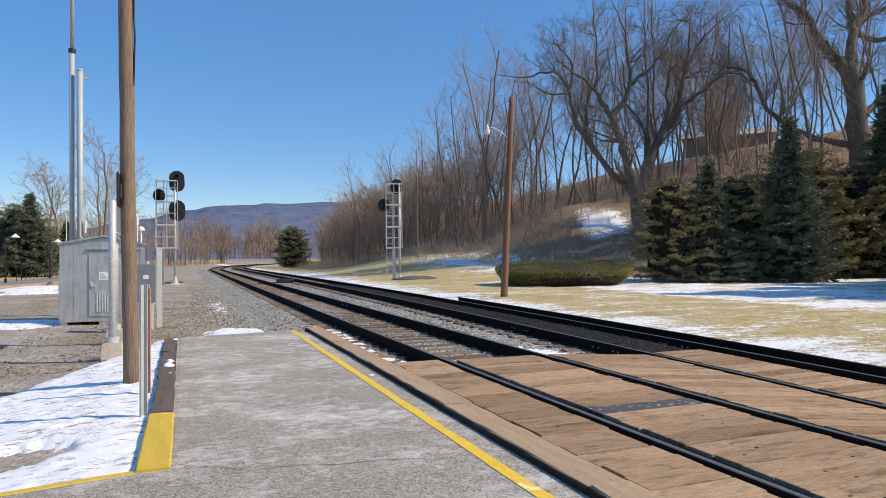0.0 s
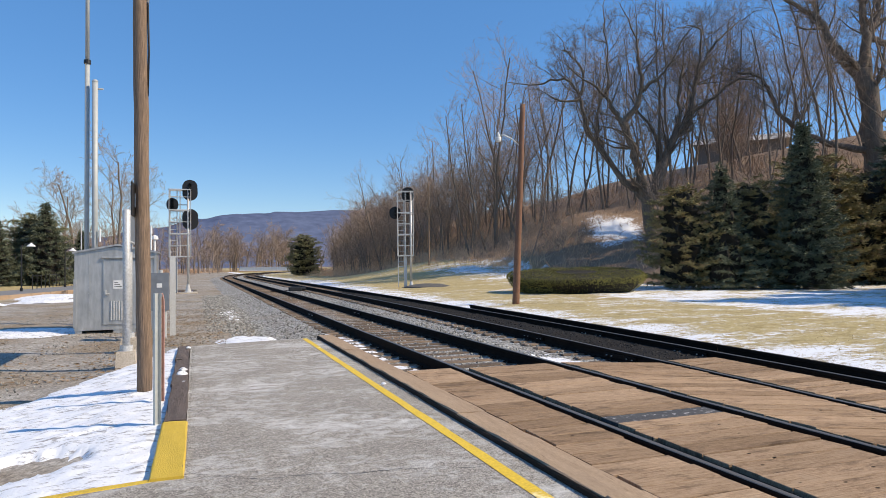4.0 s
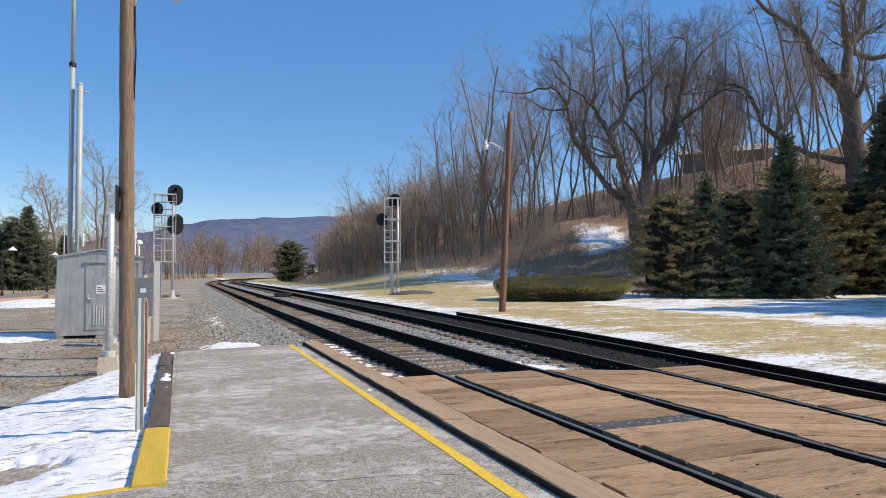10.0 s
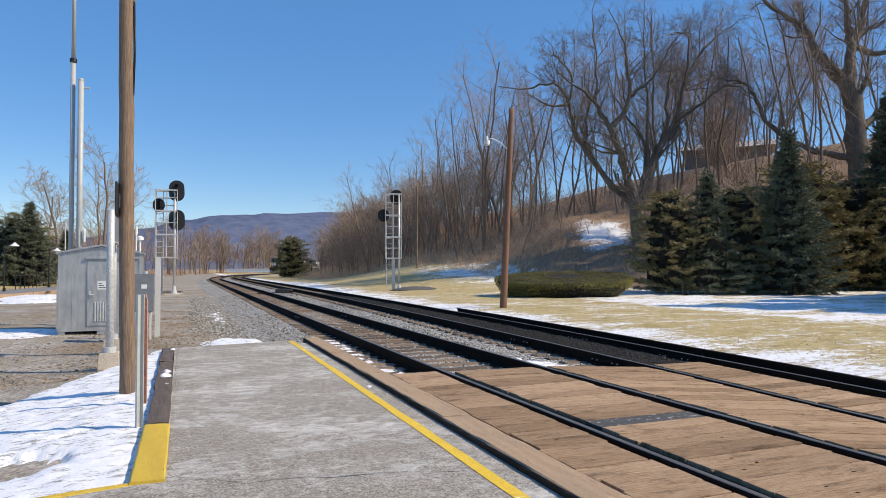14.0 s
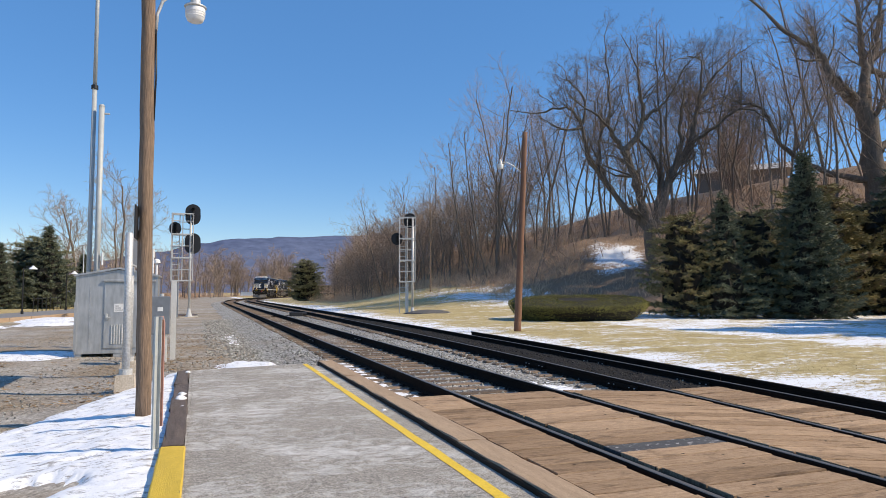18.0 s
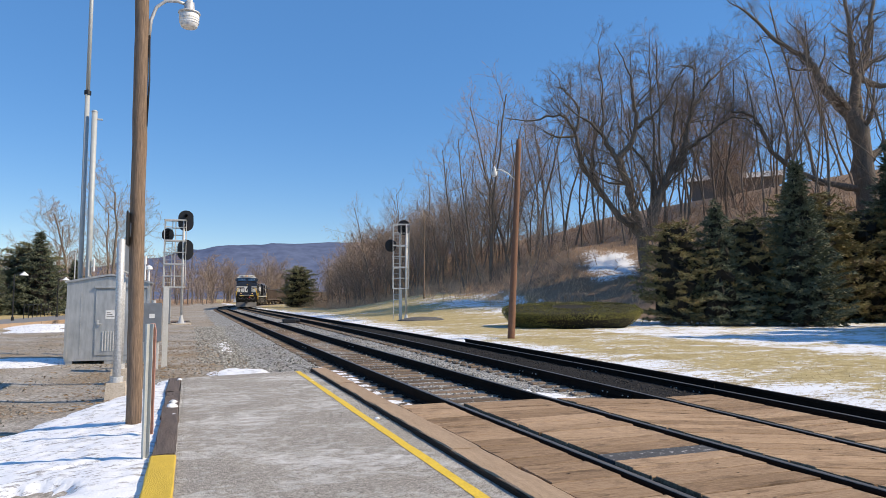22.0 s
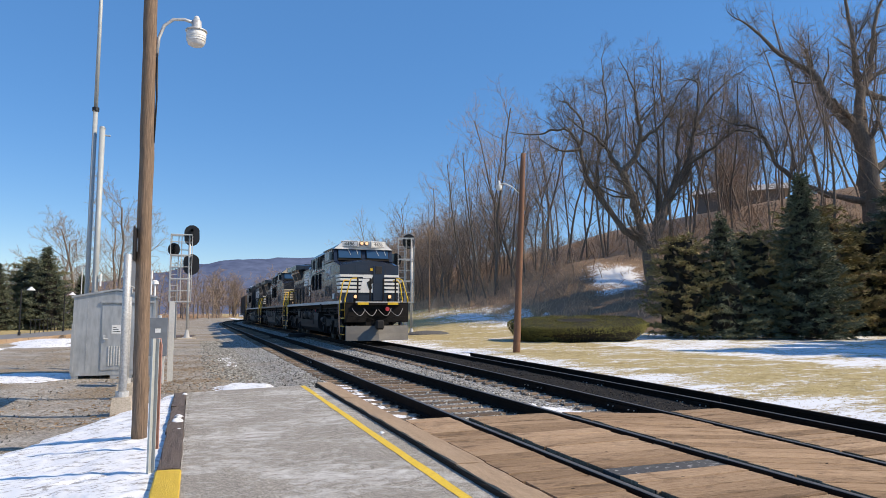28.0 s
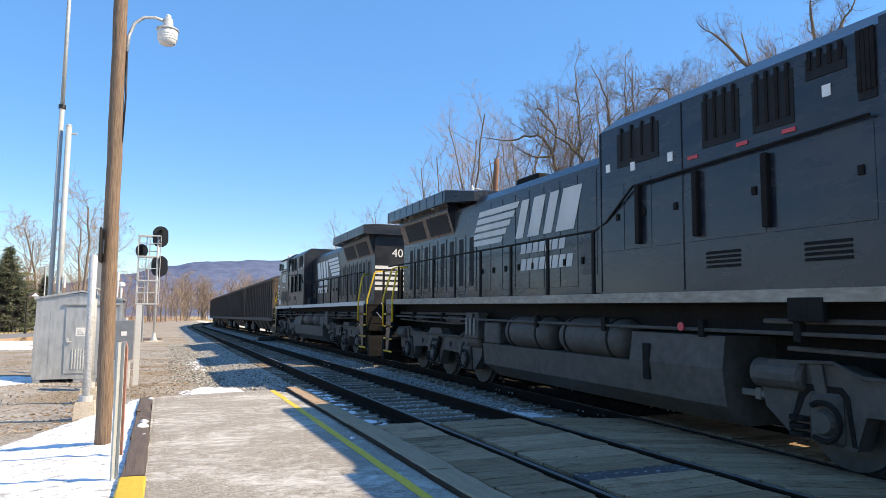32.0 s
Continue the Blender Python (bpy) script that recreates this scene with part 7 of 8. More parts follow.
    for s in (-1, 1):
        bd = part("number_board", Shape().box(-0.43, -0.05, -0.16, 0.43, 0.08, 0.16, 0.015), stripe, th, at=pose(s * 0.72, Y(2.56), 4.90, 0, 0, s * 16))
        part("board_frame", Shape().box(-0.39, -0.056, -0.125, 0.39, -0.051, 0.125, 0.004), "ink", bd)
        part("board_face", Shape().box(-0.37, -0.060, -0.107, 0.37, -0.0565, 0.107), stripe, bd)
        letters(number, 0.25, "ink", bd, pose(0, -0.066, 0, 90, 0, 0), "road_number")
        part("headlight", Shape().tube([(s * 0.125, Y(2.60), 4.95), (s * 0.125, Y(2.46), 4.95)], [0.11, 0.115], 14), "plow", th)
        part("headlight_lens", Shape().tube([(s * 0.125, Y(2.465), 4.95), (s * 0.125, Y(2.445), 4.95)], [0.085, 0.075], 14), lights, th, "glowing headlight" if lights == "headlight" else "")
        # side windows
        wf = part("side_window", Shape().box(s * 1.495, Y(2.95), 3.98, s * 1.515, Y(4.72), 4.62, 0.01), "grille", th)
        for a, b in ((3.0, 3.38), (3.46, 3.92), (4.0, 4.38), (4.44, 4.68)):
            part("pane", Shape().box(s * 1.514, Y(a), 4.04, s * 1.524, Y(b), 4.58), "glass", wf)
        for f in (2.98, 3.42, 3.96, 4.41, 4.70):
            part("window_bar", Shape().box(s * 1.514, Y(f - 0.022), 4.0, s * 1.532, Y(f + 0.022), 4.61, 0.004), "sill_grey", wf)
        part("window_sill", Shape().box(s * 1.50, Y(2.92), 3.94, s * 1.56, Y(4.76), 3.985, 0.005), "sill_grey", wf)
        part("awning", Shape().box(s * 1.47, Y(2.9), 4.64, s * 1.62, Y(4.8), 4.68, 0.01), paint, th)
        part("mirror", Shape().box(s * 1.52, Y(2.88), 4.1, s * 1.66, Y(2.92), 4.5, 0.01), "glass", th)
        m = pose(s * 1.512, Y(3.75), 3.54, 90, 0, -90 if s < 0 else 90)
        letters(number, 0.60, stripe, th, m, "road_number", bold=0.012)
        if full:
            letters("DC to AC", 0.20, stripe, th, pose(s * 1.508, Y(3.95) if s < 0 else Y(3.6), 3.17, 90, 0, -90 if s < 0 else 90), "lettering")
            letters("AC44C6M", 0.16, stripe, th, pose(s * 1.508, Y(2.92), 3.20, 90, 0, -90 if s < 0 else 90), "lettering")
            for q in range(3):
                part("swoosh", Shape().tube([(s * 1.507, Y(3.60 - 0.07 * q - 0.10 * g), 3.34 - 0.05 * q - 0.24 * g + 0.06 * math.sin(3.1 * g)) for g in (0, 0.25, 0.5, 0.75, 1.0)], 0.010, 4), stripe, th)
        else:
            part("model_bar", Shape().box(s * 1.505, Y(3.3), 3.02, s * 1.509, Y(3.95), 3.08), stripe, th)
        for a, b in ((3.0, 3.75), (3.9, 4.7)):
            dr = part("louver_door", Shape().box(s * 1.495, Y(a), 2.10, s * 1.517, Y(b), 2.86, 0.008), paint, th)
            for k in range(9):
                part("louver", Shape().prism(((s * 1.517, 2.24 + 0.06 * k), (s * 1.535, 2.225 + 0.06 * k), (s * 1.517, 2.275 + 0.06 * k)), 1, Y(a + 0.1), Y(b - 0.1)), "grille", dr)
        part("placard", Shape().box(s * 1.503, Y(2.30), 2.06, s * 1.508, Y(2.75), 2.34), stripe, th, "white notice")
        part("placard", Shape().box(s * 1.503, Y(1.60), 2.08, s * 1.508, Y(1.69), 2.17), "red", th)
    # equipment section behind the cab
    sec2 = [(-1.47, 1.86), (1.47, 1.86), (1.47, 4.60), (1.15, 4.86), (-1.15, 4.86), (-1.47, 4.60)]
    part("equipment_house", Shape().prism(sec2, 1, Y(4.952), Y(9.15)), paint, th)
    for s in (-1, 1):
        for a, b, z0, z1 in ((5.0, 5.18, 3.86, 4.52), (5.28, 5.72, 4.26, 4.50), (5.86, 6.38, 3.84, 4.48), (6.56, 7.12, 3.84, 4.48), (7.88, 8.74, 3.92, 4.46)):
            g = part("intake_grille", Shape().box(s * 1.465, Y(a), z0, s * 1.482, Y(b), z1, 0.004), "grille", th)
            for k in range(4):
                f = a + (b - a) * (k + 0.5) / 4
                part("grille_bar", Shape().box(s * 1.480, Y(f - 0.02), z0 + 0.02, s * 1.494, Y(f + 0.02), z1 - 0.02), black, g)
        for a, b in ((5.05, 6.2), (6.25, 7.4), (7.45, 8.0), (8.04, 8.55), (8.6, 9.1)):
            dr = part("access_door", Shape().box(s * 1.466, Y(a), 2.62, s * 1.478, Y(b), 3.66, 0.004), paint, th)
            part("latch", Shape().box(s * 1.478, Y(a + 0.1), 3.05, s * 1.50, Y(a + 0.16), 3.15, 0.005), black, dr)
        for a in (5.3, 6.6):
            for k in range(4):
                part("louver", Shape().prism(((s * 1.468, 2.26 + 0.06 * k), (s * 1.488, 2.25 + 0.06 * k), (s * 1.468, 2.29 + 0.06 * k)), 1, Y(a), Y(a + 0.5)), black, th)
        for f in (6.45, 7.2, 5.85):
            part("decal", Shape().box(s * 1.470, Y(f), 3.74, s * 1.484, Y(f + 0.16), 3.79), "red", th)
        for f, z in ((5.45, 4.02), (7.62, 3.80), (8.35, 3.82), (8.9, 3.9)):
            part("decal", Shape().box(s * 1.470, Y(f), z, s * 1.484, Y(f + 0.09), z + 0.13), "stripe_white", th)
        for f in (7.46, 9.12):
            part("seam_strip", Shape().box(s * 1.468, Y(f), 1.98, s * 1.486, Y(f + 0.035), 4.58, 0.004), paint, th)
    # hood
    sec3 = [(-1.04, 1.86), (1.04, 1.86), (1.04, 4.26), (0.84, 4.46), (-0.84, 4.46), (-1.04, 4.26)]
    part("hood", Shape().prism(sec3, 1, Y(9.152), Y(19.0)), paint, th, "long engine hood with door seams")
    part("exhaust_pipe", Shape().box(-0.42, Y(12.6), 4.44, 0.42, Y(13.5), 4.78, 0.05), black, th, "exhaust stack")
    for s in (-1, 1):
        f = 9.25
        k = 0
        while f < 13.8:
            d = part("hood_door", Shape().box(s * 1.036, Y(f + 0.012), 2.12, s * 1.05, Y(f + 0.50), 4.18, 0.004), paint, th)
            part("latch", Shape().box(s * 1.05, Y(f + 0.36), 2.5, s * 1.075, Y(f + 0.42), 2.62, 0.004), black, d)
            f += 0.53
            k += 1
        for k in range(8):
            f = 14.2 + 0.56 * k
            lv = part("radiator_door", Shape().box(s * 1.036, Y(f), 2.12, s * 1.055, Y(f + 0.44), 3.56, 0.006), paint, th)
            part("screen", Shape().box(s * 1.053, Y(f + 0.11), 2.25, s * 1.06, Y(f + 0.33), 3.40), "grille", lv)
        logo(th, s, s * 1.052, Y, "stripe_white" if full else ("sill_grey" if stripe == "stripe_tan" else "stripe_white"))
        # walkway rail
        f = 9.35
        while f < 19.3:
            part("stanchion", Shape().box(s * 1.44, Y(f - 0.035), 1.86, s * 1.475, Y(f + 0.035), 3.00, 0.005), black, th)
            f += 1.28
        part("handrail", Shape().tube([(s * 1.46, Y(19.2), 3.0), (s * 1.46, Y(9.3), 3.0), (s * 1.48, Y(9.0), 3.10), (s * 1.53, Y(8.35), 3.56), (s * 1.53, Y(5.05), 3.68)], 0.02, 6), black, th, smooth=True)
        for f in (8.25, 7.2, 6.2):
            part("grab_post", Shape().box(s * 1.475, Y(f - 0.04), 2.68, s * 1.56, Y(f + 0.04), 3.56, 0.01), black, th)
        part("duct", Shape().prism(((Y(9.14), 1.98), (Y(9.9), 1.98), (Y(9.9), 2.3), (Y(9.14), 2.3)), 0, s * 1.04, s * 1.3), paint, th)
    # radiator wings
    for s in (-1, 1):
        part("radiator_flare", Shape().prism([(s * 1.03, 3.62), (s * 1.24, 4.26), (s * 1.24, 4.38), (s * 0.6, 4.42)], 1, Y(15.4), Y(18.9)), paint, th)
        for k in range(2):
            a = 15.55 + 1.62 * k
            sc = Shape().add([(s * 1.070, Y(a), 3.71), (s * 1.070, Y(a + 1.32), 3.71), (s * 1.232, Y(a + 1.32), 4.20), (s * 1.232, Y(a), 4.20), (s * 1.04, Y(a), 3.72), (s * 1.04, Y(a + 1.32), 3.72), (s * 1.20, Y(a + 1.32), 4.21), (s * 1.20, Y(a), 4.21)], ((0, 1, 2, 3), (7, 6, 5, 4), (0, 4, 5, 1), (1, 5, 6, 2), (2, 6, 7, 3), (3, 7, 4, 0)))
            part("radiator_screen", sc, "grille", th)
    wing = [[(x, Y(f), z) for x, z in ((-w, 4.38), (w, 4.38), (w, zt), (w * 0.7, zt + 0.05), (-w * 0.7, zt + 0.05), (-w, zt))] for f, w, zt in ((14.42, 1.0, 4.62), (14.98, 1.52, 4.70), (19.2, 1.52, 4.70))]
    part("radiator_wing", Shape().loft(wing), paint, th, "flared radiator roof")
    for s in (-1, 1):
        for f in (15.9, 17.9):
            part("soffit_lamp", Shape().box(s * 1.36, Y(f), 4.345, s * 1.44, Y(f + 0.10), 4.379, 0.01), "sill_grey", th)
        for k in range(9):
            part("seam_strip", Shape().box(s * 1.521, Y(15.1 + 0.5 * k), 4.40, s * 1.525, Y(15.12 + 0.5 * k), 4.69), black, th)
    part("fan_cover", Shape().box(-0.9, Y(15.3), 4.74, 0.9, Y(18.8), 4.82, 0.03), black, th)
    # hood end
    for k in range(5):
        part("end_stripe", Shape().box(-1.03, Y(18.99), 2.36 + 0.195 * k, 1.03, Y(19.012), 2.475 + 0.195 * k), stripe, th)
    letters(number, 0.42, stripe, th, pose(0, Y(19.012), 3.72, 90, 0, 180), "road_number")
    # tank and reservoirs
    part("fuel_tank", Shape().prism(((-1.40, 1.40), (-1.46, 1.0), (-1.40, 0.55), (-1.05, 0.30), (1.05, 0.30), (1.40, 0.55), (1.46, 1.0), (1.40, 1.40)), 1, Y(6.92), Y(8.55)), gear, th, "grimy fuel tank")
    part("fuel_tank_base", Shape().prism(((-1.44, 0.98), (-1.40, 0.55), (-1.05, 0.30), (1.05, 0.30), (1.40, 0.55), (1.44, 0.98)), 1, Y(8.552), Y(13.1)), gear, th)
    part("battery_box", Shape().box(-1.42, Y(12.45), 0.98, 1.42, Y(13.1), 1.42, 0.03), gear, th)
    part("filler", Shape().box(-1.47, Y(8.15), 0.75, -1.43, Y(8.28), 1.25, 0.01), black, th)
    for s in (-1, 1):
        for a, b in ((8.75, 10.45), (10.75, 12.3)):
            part("air_reservoir", Shape().tube([(s * 1.13, Y(a), 1.26), (s * 1.13, Y(a + 0.06), 1.26), (s * 1.13, Y(a + 0.16), 1.26), (s * 1.13, Y(b - 0.16), 1.26), (s * 1.13, Y(b - 0.06), 1.26), (s * 1.13, Y(b), 1.26)], [0.14, 0.27, 0.32, 0.32, 0.27, 0.14], 18), gear, th, "round air reservoir", True)
            for q in (a + 0.3, b - 0.3):
                part("strap", Shape().tube([(s * 1.13, Y(q), 1.26), (s * 1.13, Y(q + 0.05), 1.26)], 0.328, 18), black, th)
        part("pipe", Shape().tube([(s * 1.42, Y(1.6), 1.47), (s * 1.42, Y(6.4), 1.47), (s * 1.42, Y(18.6), 1.47)], 0.025, 6), gear, th)
        part("pipe", Shape().tube([(s * 1.30, Y(1.4), 1.36), (s * 1.30, Y(3.2), 1.36), (s * 1.25, Y(3.5), 1.26), (s * 1.25, Y(6.2), 1.30)], 0.03, 6), gear, th)
        for f in (2.6, 4.4, 5.9, 7.2, 9.1, 11.0, 13.5, 15.2, 17.1):
            part("hanger", Shape().box(s * 1.36, Y(f), 1.38, s * 1.46, Y(f + 0.09), 1.60, 0.01), black, th)
        part("pipe", Shape().tube([(s * 1.36, Y(1.5), 1.62), (s * 1.36, Y(6.4), 1.60)], 0.032, 6), gear, th)
        part("pipe", Shape().tube([(s * 1.22, Y(13.3), 1.58), (s * 1.22, Y(18.7), 1.56)], 0.035, 6), gear, th)
        part("pipe", Shape().tube([(s * 1.30, Y(13.4), 1.40), (s * 1.28, Y(15.0), 1.34), (s * 1.30, Y(18.5), 1.38)], 0.022, 6), gear, th)
        for f, ln in ((2.3, 0.7), (4.5, 0.5), (14.6, 0.8), (17.0, 0.6)):
            part("brake_reservoir", Shape().tube([(s * 1.16, Y(f), 1.42), (s * 1.16, Y(f + ln), 1.42)], 0.10, 10), gear, th, smooth=False)
        part("valve_box", Shape().box(s * 1.20, Y(13.35), 1.05, s * 1.44, Y(13.95), 1.62, 0.02), gear, th)
        for q in (13.42, 13.62, 13.8):
            part("valve", Shape().box(s * 1.44, Y(q), 1.12, s * 1.47, Y(q + 0.1), 1.5, 0.008), "plow", th)
        part("marker_tag", Shape().tube([(s * 1.46, Y(7.55), 1.50), (s * 1.48, Y(7.55), 1.50)], 0.06, 8), "red", th)
        for f in (6.50, 13.12):
            part("brake_link", Shape().box(s * 1.14, Y(f), 0.70, s * 1.19, Y(f + 0.40), 0.78, 0.012).box(s * 1.12, Y(f + 0.12), 0.67, s * 1.20, Y(f + 0.2), 0.81, 0.01), "plow", th, "worn grey steel link")
        part("jacking_pad", Shape().box(s * 1.44, Y(5.6), 1.60, s * 1.52, Y(6.0), 1.86, 0.01), black, th)
    part("horn", Shape().tube([(0.5, Y(5.6), 4.82), (0.5, Y(5.2), 4.86)], [0.04, 0.10], 10).box(0.4, Y(5.7), 4.72, 0.6, Y(5.5), 4.84), gear, th)
    part("antenna_dome", Shape().tube([(-0.3, Y(3.4), 5.03), (-0.3, Y(3.4), 5.10), (-0.3, Y(3.4), 5.13)], [0.16, 0.14, 0.06], 12), "sill_grey", th)
    for ob in th.children:  # the superstructure's true height
        if ob.matrix_basis == Matrix.Identity(4):
            for v in ob.data.vertices:
                if v.co.z > 1.95:
                    v.co.z = 1.95 + (v.co.z - 1.95) * 0.962
        else:
            t = ob.matrix_basis.translation
            t.z = 1.95 + (t.z - 1.95) * 0.962
            m = ob.matrix_basis.copy()
            m.translation = t
            ob.matrix_basis = m
    wheels = truck(th, Y(4.0), gear) + truck(th, Y(16.1), gear)
    return th, wheels


def hopper_car(label):
    th = thing("hopper_car", (0, -500, -60), label, "hopper car", "train units")
    hl = 7.35
    part("side_sheet", Shape().loft([[(x, y, z) for x, y in ((-1.52, -hl), (1.52, -hl), (1.52, hl), (-1.52, hl))] for z in (1.15, 3.72)]), "hopper", th, "rusty brown steel body")
    part("load", Shape().loft([[(x * k, y * k2, z) for x, y in ((-1.45, -hl + 0.1), (1.45, -hl + 0.1), (1.45, hl - 0.1), (-1.45, hl - 0.1))] for k, k2, z in ((1, 1, 3.722), (0.8, 0.95, 3.95), (0.3, 0.85, 4.05))]), "coal", th, "heaped dark load")
    for s in (-1, 1):
        part("top_chord", Shape().box(s * 1.46, -hl - 0.1, 3.62, s * 1.62, hl + 0.1, 3.78, 0.02), "hopper", th)
        part("side_sill", Shape().box(s * 1.46, -hl - 0.6, 1.05, s * 1.60, hl + 0.6, 1.28, 0.02), "hopper", th)
        for k in range(16):
            y = -hl + 0.1 + (2 * hl - 0.2) * k / 15
            part("rib", Shape().box(s * 1.52, y - 0.05, 1.28, s * 1.61, y + 0.05, 3.62, 0.012), "hopper", th)
        for e in (-1, 1):
            part("corner_post", Shape().box(s * 1.42, e * (hl + 0.45), 1.1, s * 1.55, e * (hl + 0.58), 3.7, 0.01), "hopper", th)
            for k in range(5):
                part("ladder_rung", Shape().tube([(s * 1.48, e * (hl + 0.02), 1.45 + 0.45 * k), (s * 1.48, e * (hl + 0.5), 1.45 + 0.45 * k)], 0.016, 5), "hopper", th)
            tk = part("bogie", Shape().prism([(e * 5.6 + a, b) for a, b in ((-1.15, 0.52), (-0.95, 0.70), (-0.45, 0.74), (-0.3, 0.95), (0.3, 0.95), (0.45, 0.74), (0.95, 0.70), (1.15, 0.52), (0.9, 0.36), (0.3, 0.26), (-0.3, 0.26), (-0.9, 0.36))], 0, s * 0.98, s * 1.12), "under", th)
            for a in (-0.88, 0.88):
                part("wheel", Shape().tube([(s * 0.70, e * 5.6 + a, 0.455), (s * 0.84, e * 5.6 + a, 0.455)], 0.455, 20), "under_dark", tk)
    for e in (-1, 1):
        part("end_frame", Shape().box(-1.55, e * (hl + 0.5), 3.55, 1.55, e * (hl + 0.62), 3.75, 0.02), "hopper", th)
        part("end_platform", Shape().box(-1.5, e * hl, 1.05, 1.5, e * (hl + 0.62), 1.2, 0.02), "hopper", th)
        part("coupler", Shape().box(-0.14, e * (hl + 0.6), 0.72, 0.14, e * (hl + 0.98), 1.0, 0.03), "under", th)
    for y in (-3.0, -1.0, 1.0, 3.0):
        part("hopper_chute", Shape().loft([[(x * 1.3, y + d * 0.95, 1.15) for x, d in ((-1, -1), (1, -1), (1, 1), (-1, 1))], [(x * 0.9, y + d * 0.3, 0.42) for x, d in ((-1, -1), (1, -1), (1, 1), (-1, 1))]]), "hopper", th)
    return th


LEAD, LEAD_WHEELS = locomotive("4486", "loco_clean", "stripe_white", "sill_grey", "glossy black diesel locomotive with white nose stripes leading a train", "headlight", True)
SECOND, SECOND_WHEELS = locomotive("8049", "loco_dusty", "stripe_tan", "sill_tan", "dusty black diesel locomotive with cream nose stripes", "headlight_off", False)
THIRD, THIRD_WHEELS = locomotive("4055", "loco_old", "stripe_white", "sill_grey", "faded black diesel locomotive running long hood first", "headlight_off", False)
CARS = [hopper_car("rusty brown hopper car loaded with coal")]
for _k in range(8):
    CARS.append(copy_thing(CARS[0], Matrix.Identity(4)))

# ---- across the yard: road, kerb, car, shelter roof, lamps ----


def make_road():
    def line(off):
        return [(-24.0, 20.0), (-15.0 + off, 31.0), (-11.3 + off, 42.0), (-8.6 + off, 56.0), (-6.8 + off * 0.9, 75.0), (-6.0 + off * 0.8, 110.0), (-9.0 + off * 0.7, 150.0)]
    left, right = line(-5.5), line(0.0)
    rows = [[(a[0], a[1], height(*a) + 0.03), ((a[0] + b[0]) / 2, (a[1] + b[1]) / 2, height((a[0] + b[0]) / 2, a[1]) + 0.05), (b[0], b[1], height(*b) + 0.03)] for a, b in zip(left, right)]
    structure("road", Shape().loft(rows, closed=False), "road", "grey asphalt lane curving past the yard")
    kerb = thing("road_kerb", (0, 0, 0), "tan timber kerb along the lane", "kerb", kind="structure")
    rnd = random.Random(4)
    for a, b in zip(right[:-2], right[1:-1]):
        n = max(1, int(math.dist(a, b) / 2.6))
        for k in range(n):
            p = Vector((a[0] + (b[0] - a[0]) * k / n + 0.35, a[1] + (b[1] - a[1]) * k / n, 0))
            q = Vector((a[0] + (b[0] - a[0]) * (k + 1) / n + 0.35, a[1] + (b[1] - a[1]) * (k + 1) / n, 0))
            ln = (q - p).length
            m = Matrix.Translation((p.x, p.y, height(p.x, p.y) - 0.05)) @ pose(0, 0, 0, 0, 0, -math.degrees(math.atan2(q.x - p.x, q.y - p.y)))
            part("kerb_timber", rough_beam(-0.14, 0.03, 0, 0.14, ln - 0.03, 0.30, rnd.randrange(999)), "kerb_wood", kerb, at=m)
    for k, (x, y, sx, sy) in enumerate(((-11.2, 37.0, 2.6, 3.4), (-8.7, 47.0, 1.7, 4.2), (-6.6, 60.0, 1.2, 5.0), (-7.6, 41.0, 1.6, 1.6))):
        snow_patch("snow_heap", x - sx, y - sy, x + sx, y + sy, lambda a, b: height(a, b) + 0.0, 0.13, 30 + k, 0.22, "ploughed snow along the kerb", 0.6)


def make_pavilion():
    th = thing("pavilion", pose(-19.6, 64.0, height(-19.6, 64)), "open shelter with a red hipped roof", "shelter")
    part("roof", Shape().loft([[(x * w, y * d, z) for x, y in ((-1, -1), (1, -1), (1, 1), (-1, 1))] for w, d, z in ((3.2, 3.2, 2.45), (3.2, 3.2, 2.58), (0.5, 0.5, 4.2))]), "roof_red", th, "red metal roof")
    for x in (-2.7, 2.7):
        for y in (-2.7, 2.7):
            part("post", Shape().box(x - 0.1, y - 0.1, 0, x + 0.1, y + 0.1, 2.46, 0.01), "black", th)


def make_car():
    th = thing("parked_car", pose(-17.6, 61.0, height(-17.6, 61) + 0.02, 0, 0, 72), "dark blue parked car by the red roofed shelter", "car")
    prof = ((-2.2, 0.35), (2.2, 0.35), (2.25, 0.62), (2.1, 0.85), (1.2, 0.95), (0.5, 1.40), (-1.2, 1.42), (-1.9, 0.98), (-2.2, 0.9))
    part("body", Shape().prism(prof, 1, -0.88, 0.88), "car_blue", th)
    part("glass", Shape().prism(((0.95, 0.97), (0.45, 1.36), (-1.15, 1.38), (-1.7, 1.0)), 1, -0.89, 0.89), "glass", th)
    for x in (-1.4, 1.4):
        for y in (-0.85, 0.85):
            wl = part("wheel", Shape().tube([(x, y - 0.1, 0.33), (x, y + 0.1, 0.33)], 0.33, 18), "black", th)
            part("rim", Shape().tube([(x, y - 0.105, 0.33), (x, y + 0.105, 0.33)], 0.2, 14), "galv", wl)
    for y in (-0.6, 0.6):
        part("headlight", Shape().box(2.15, y - 0.2, 0.66, 2.24, y + 0.2, 0.8, 0.02), "white", th)


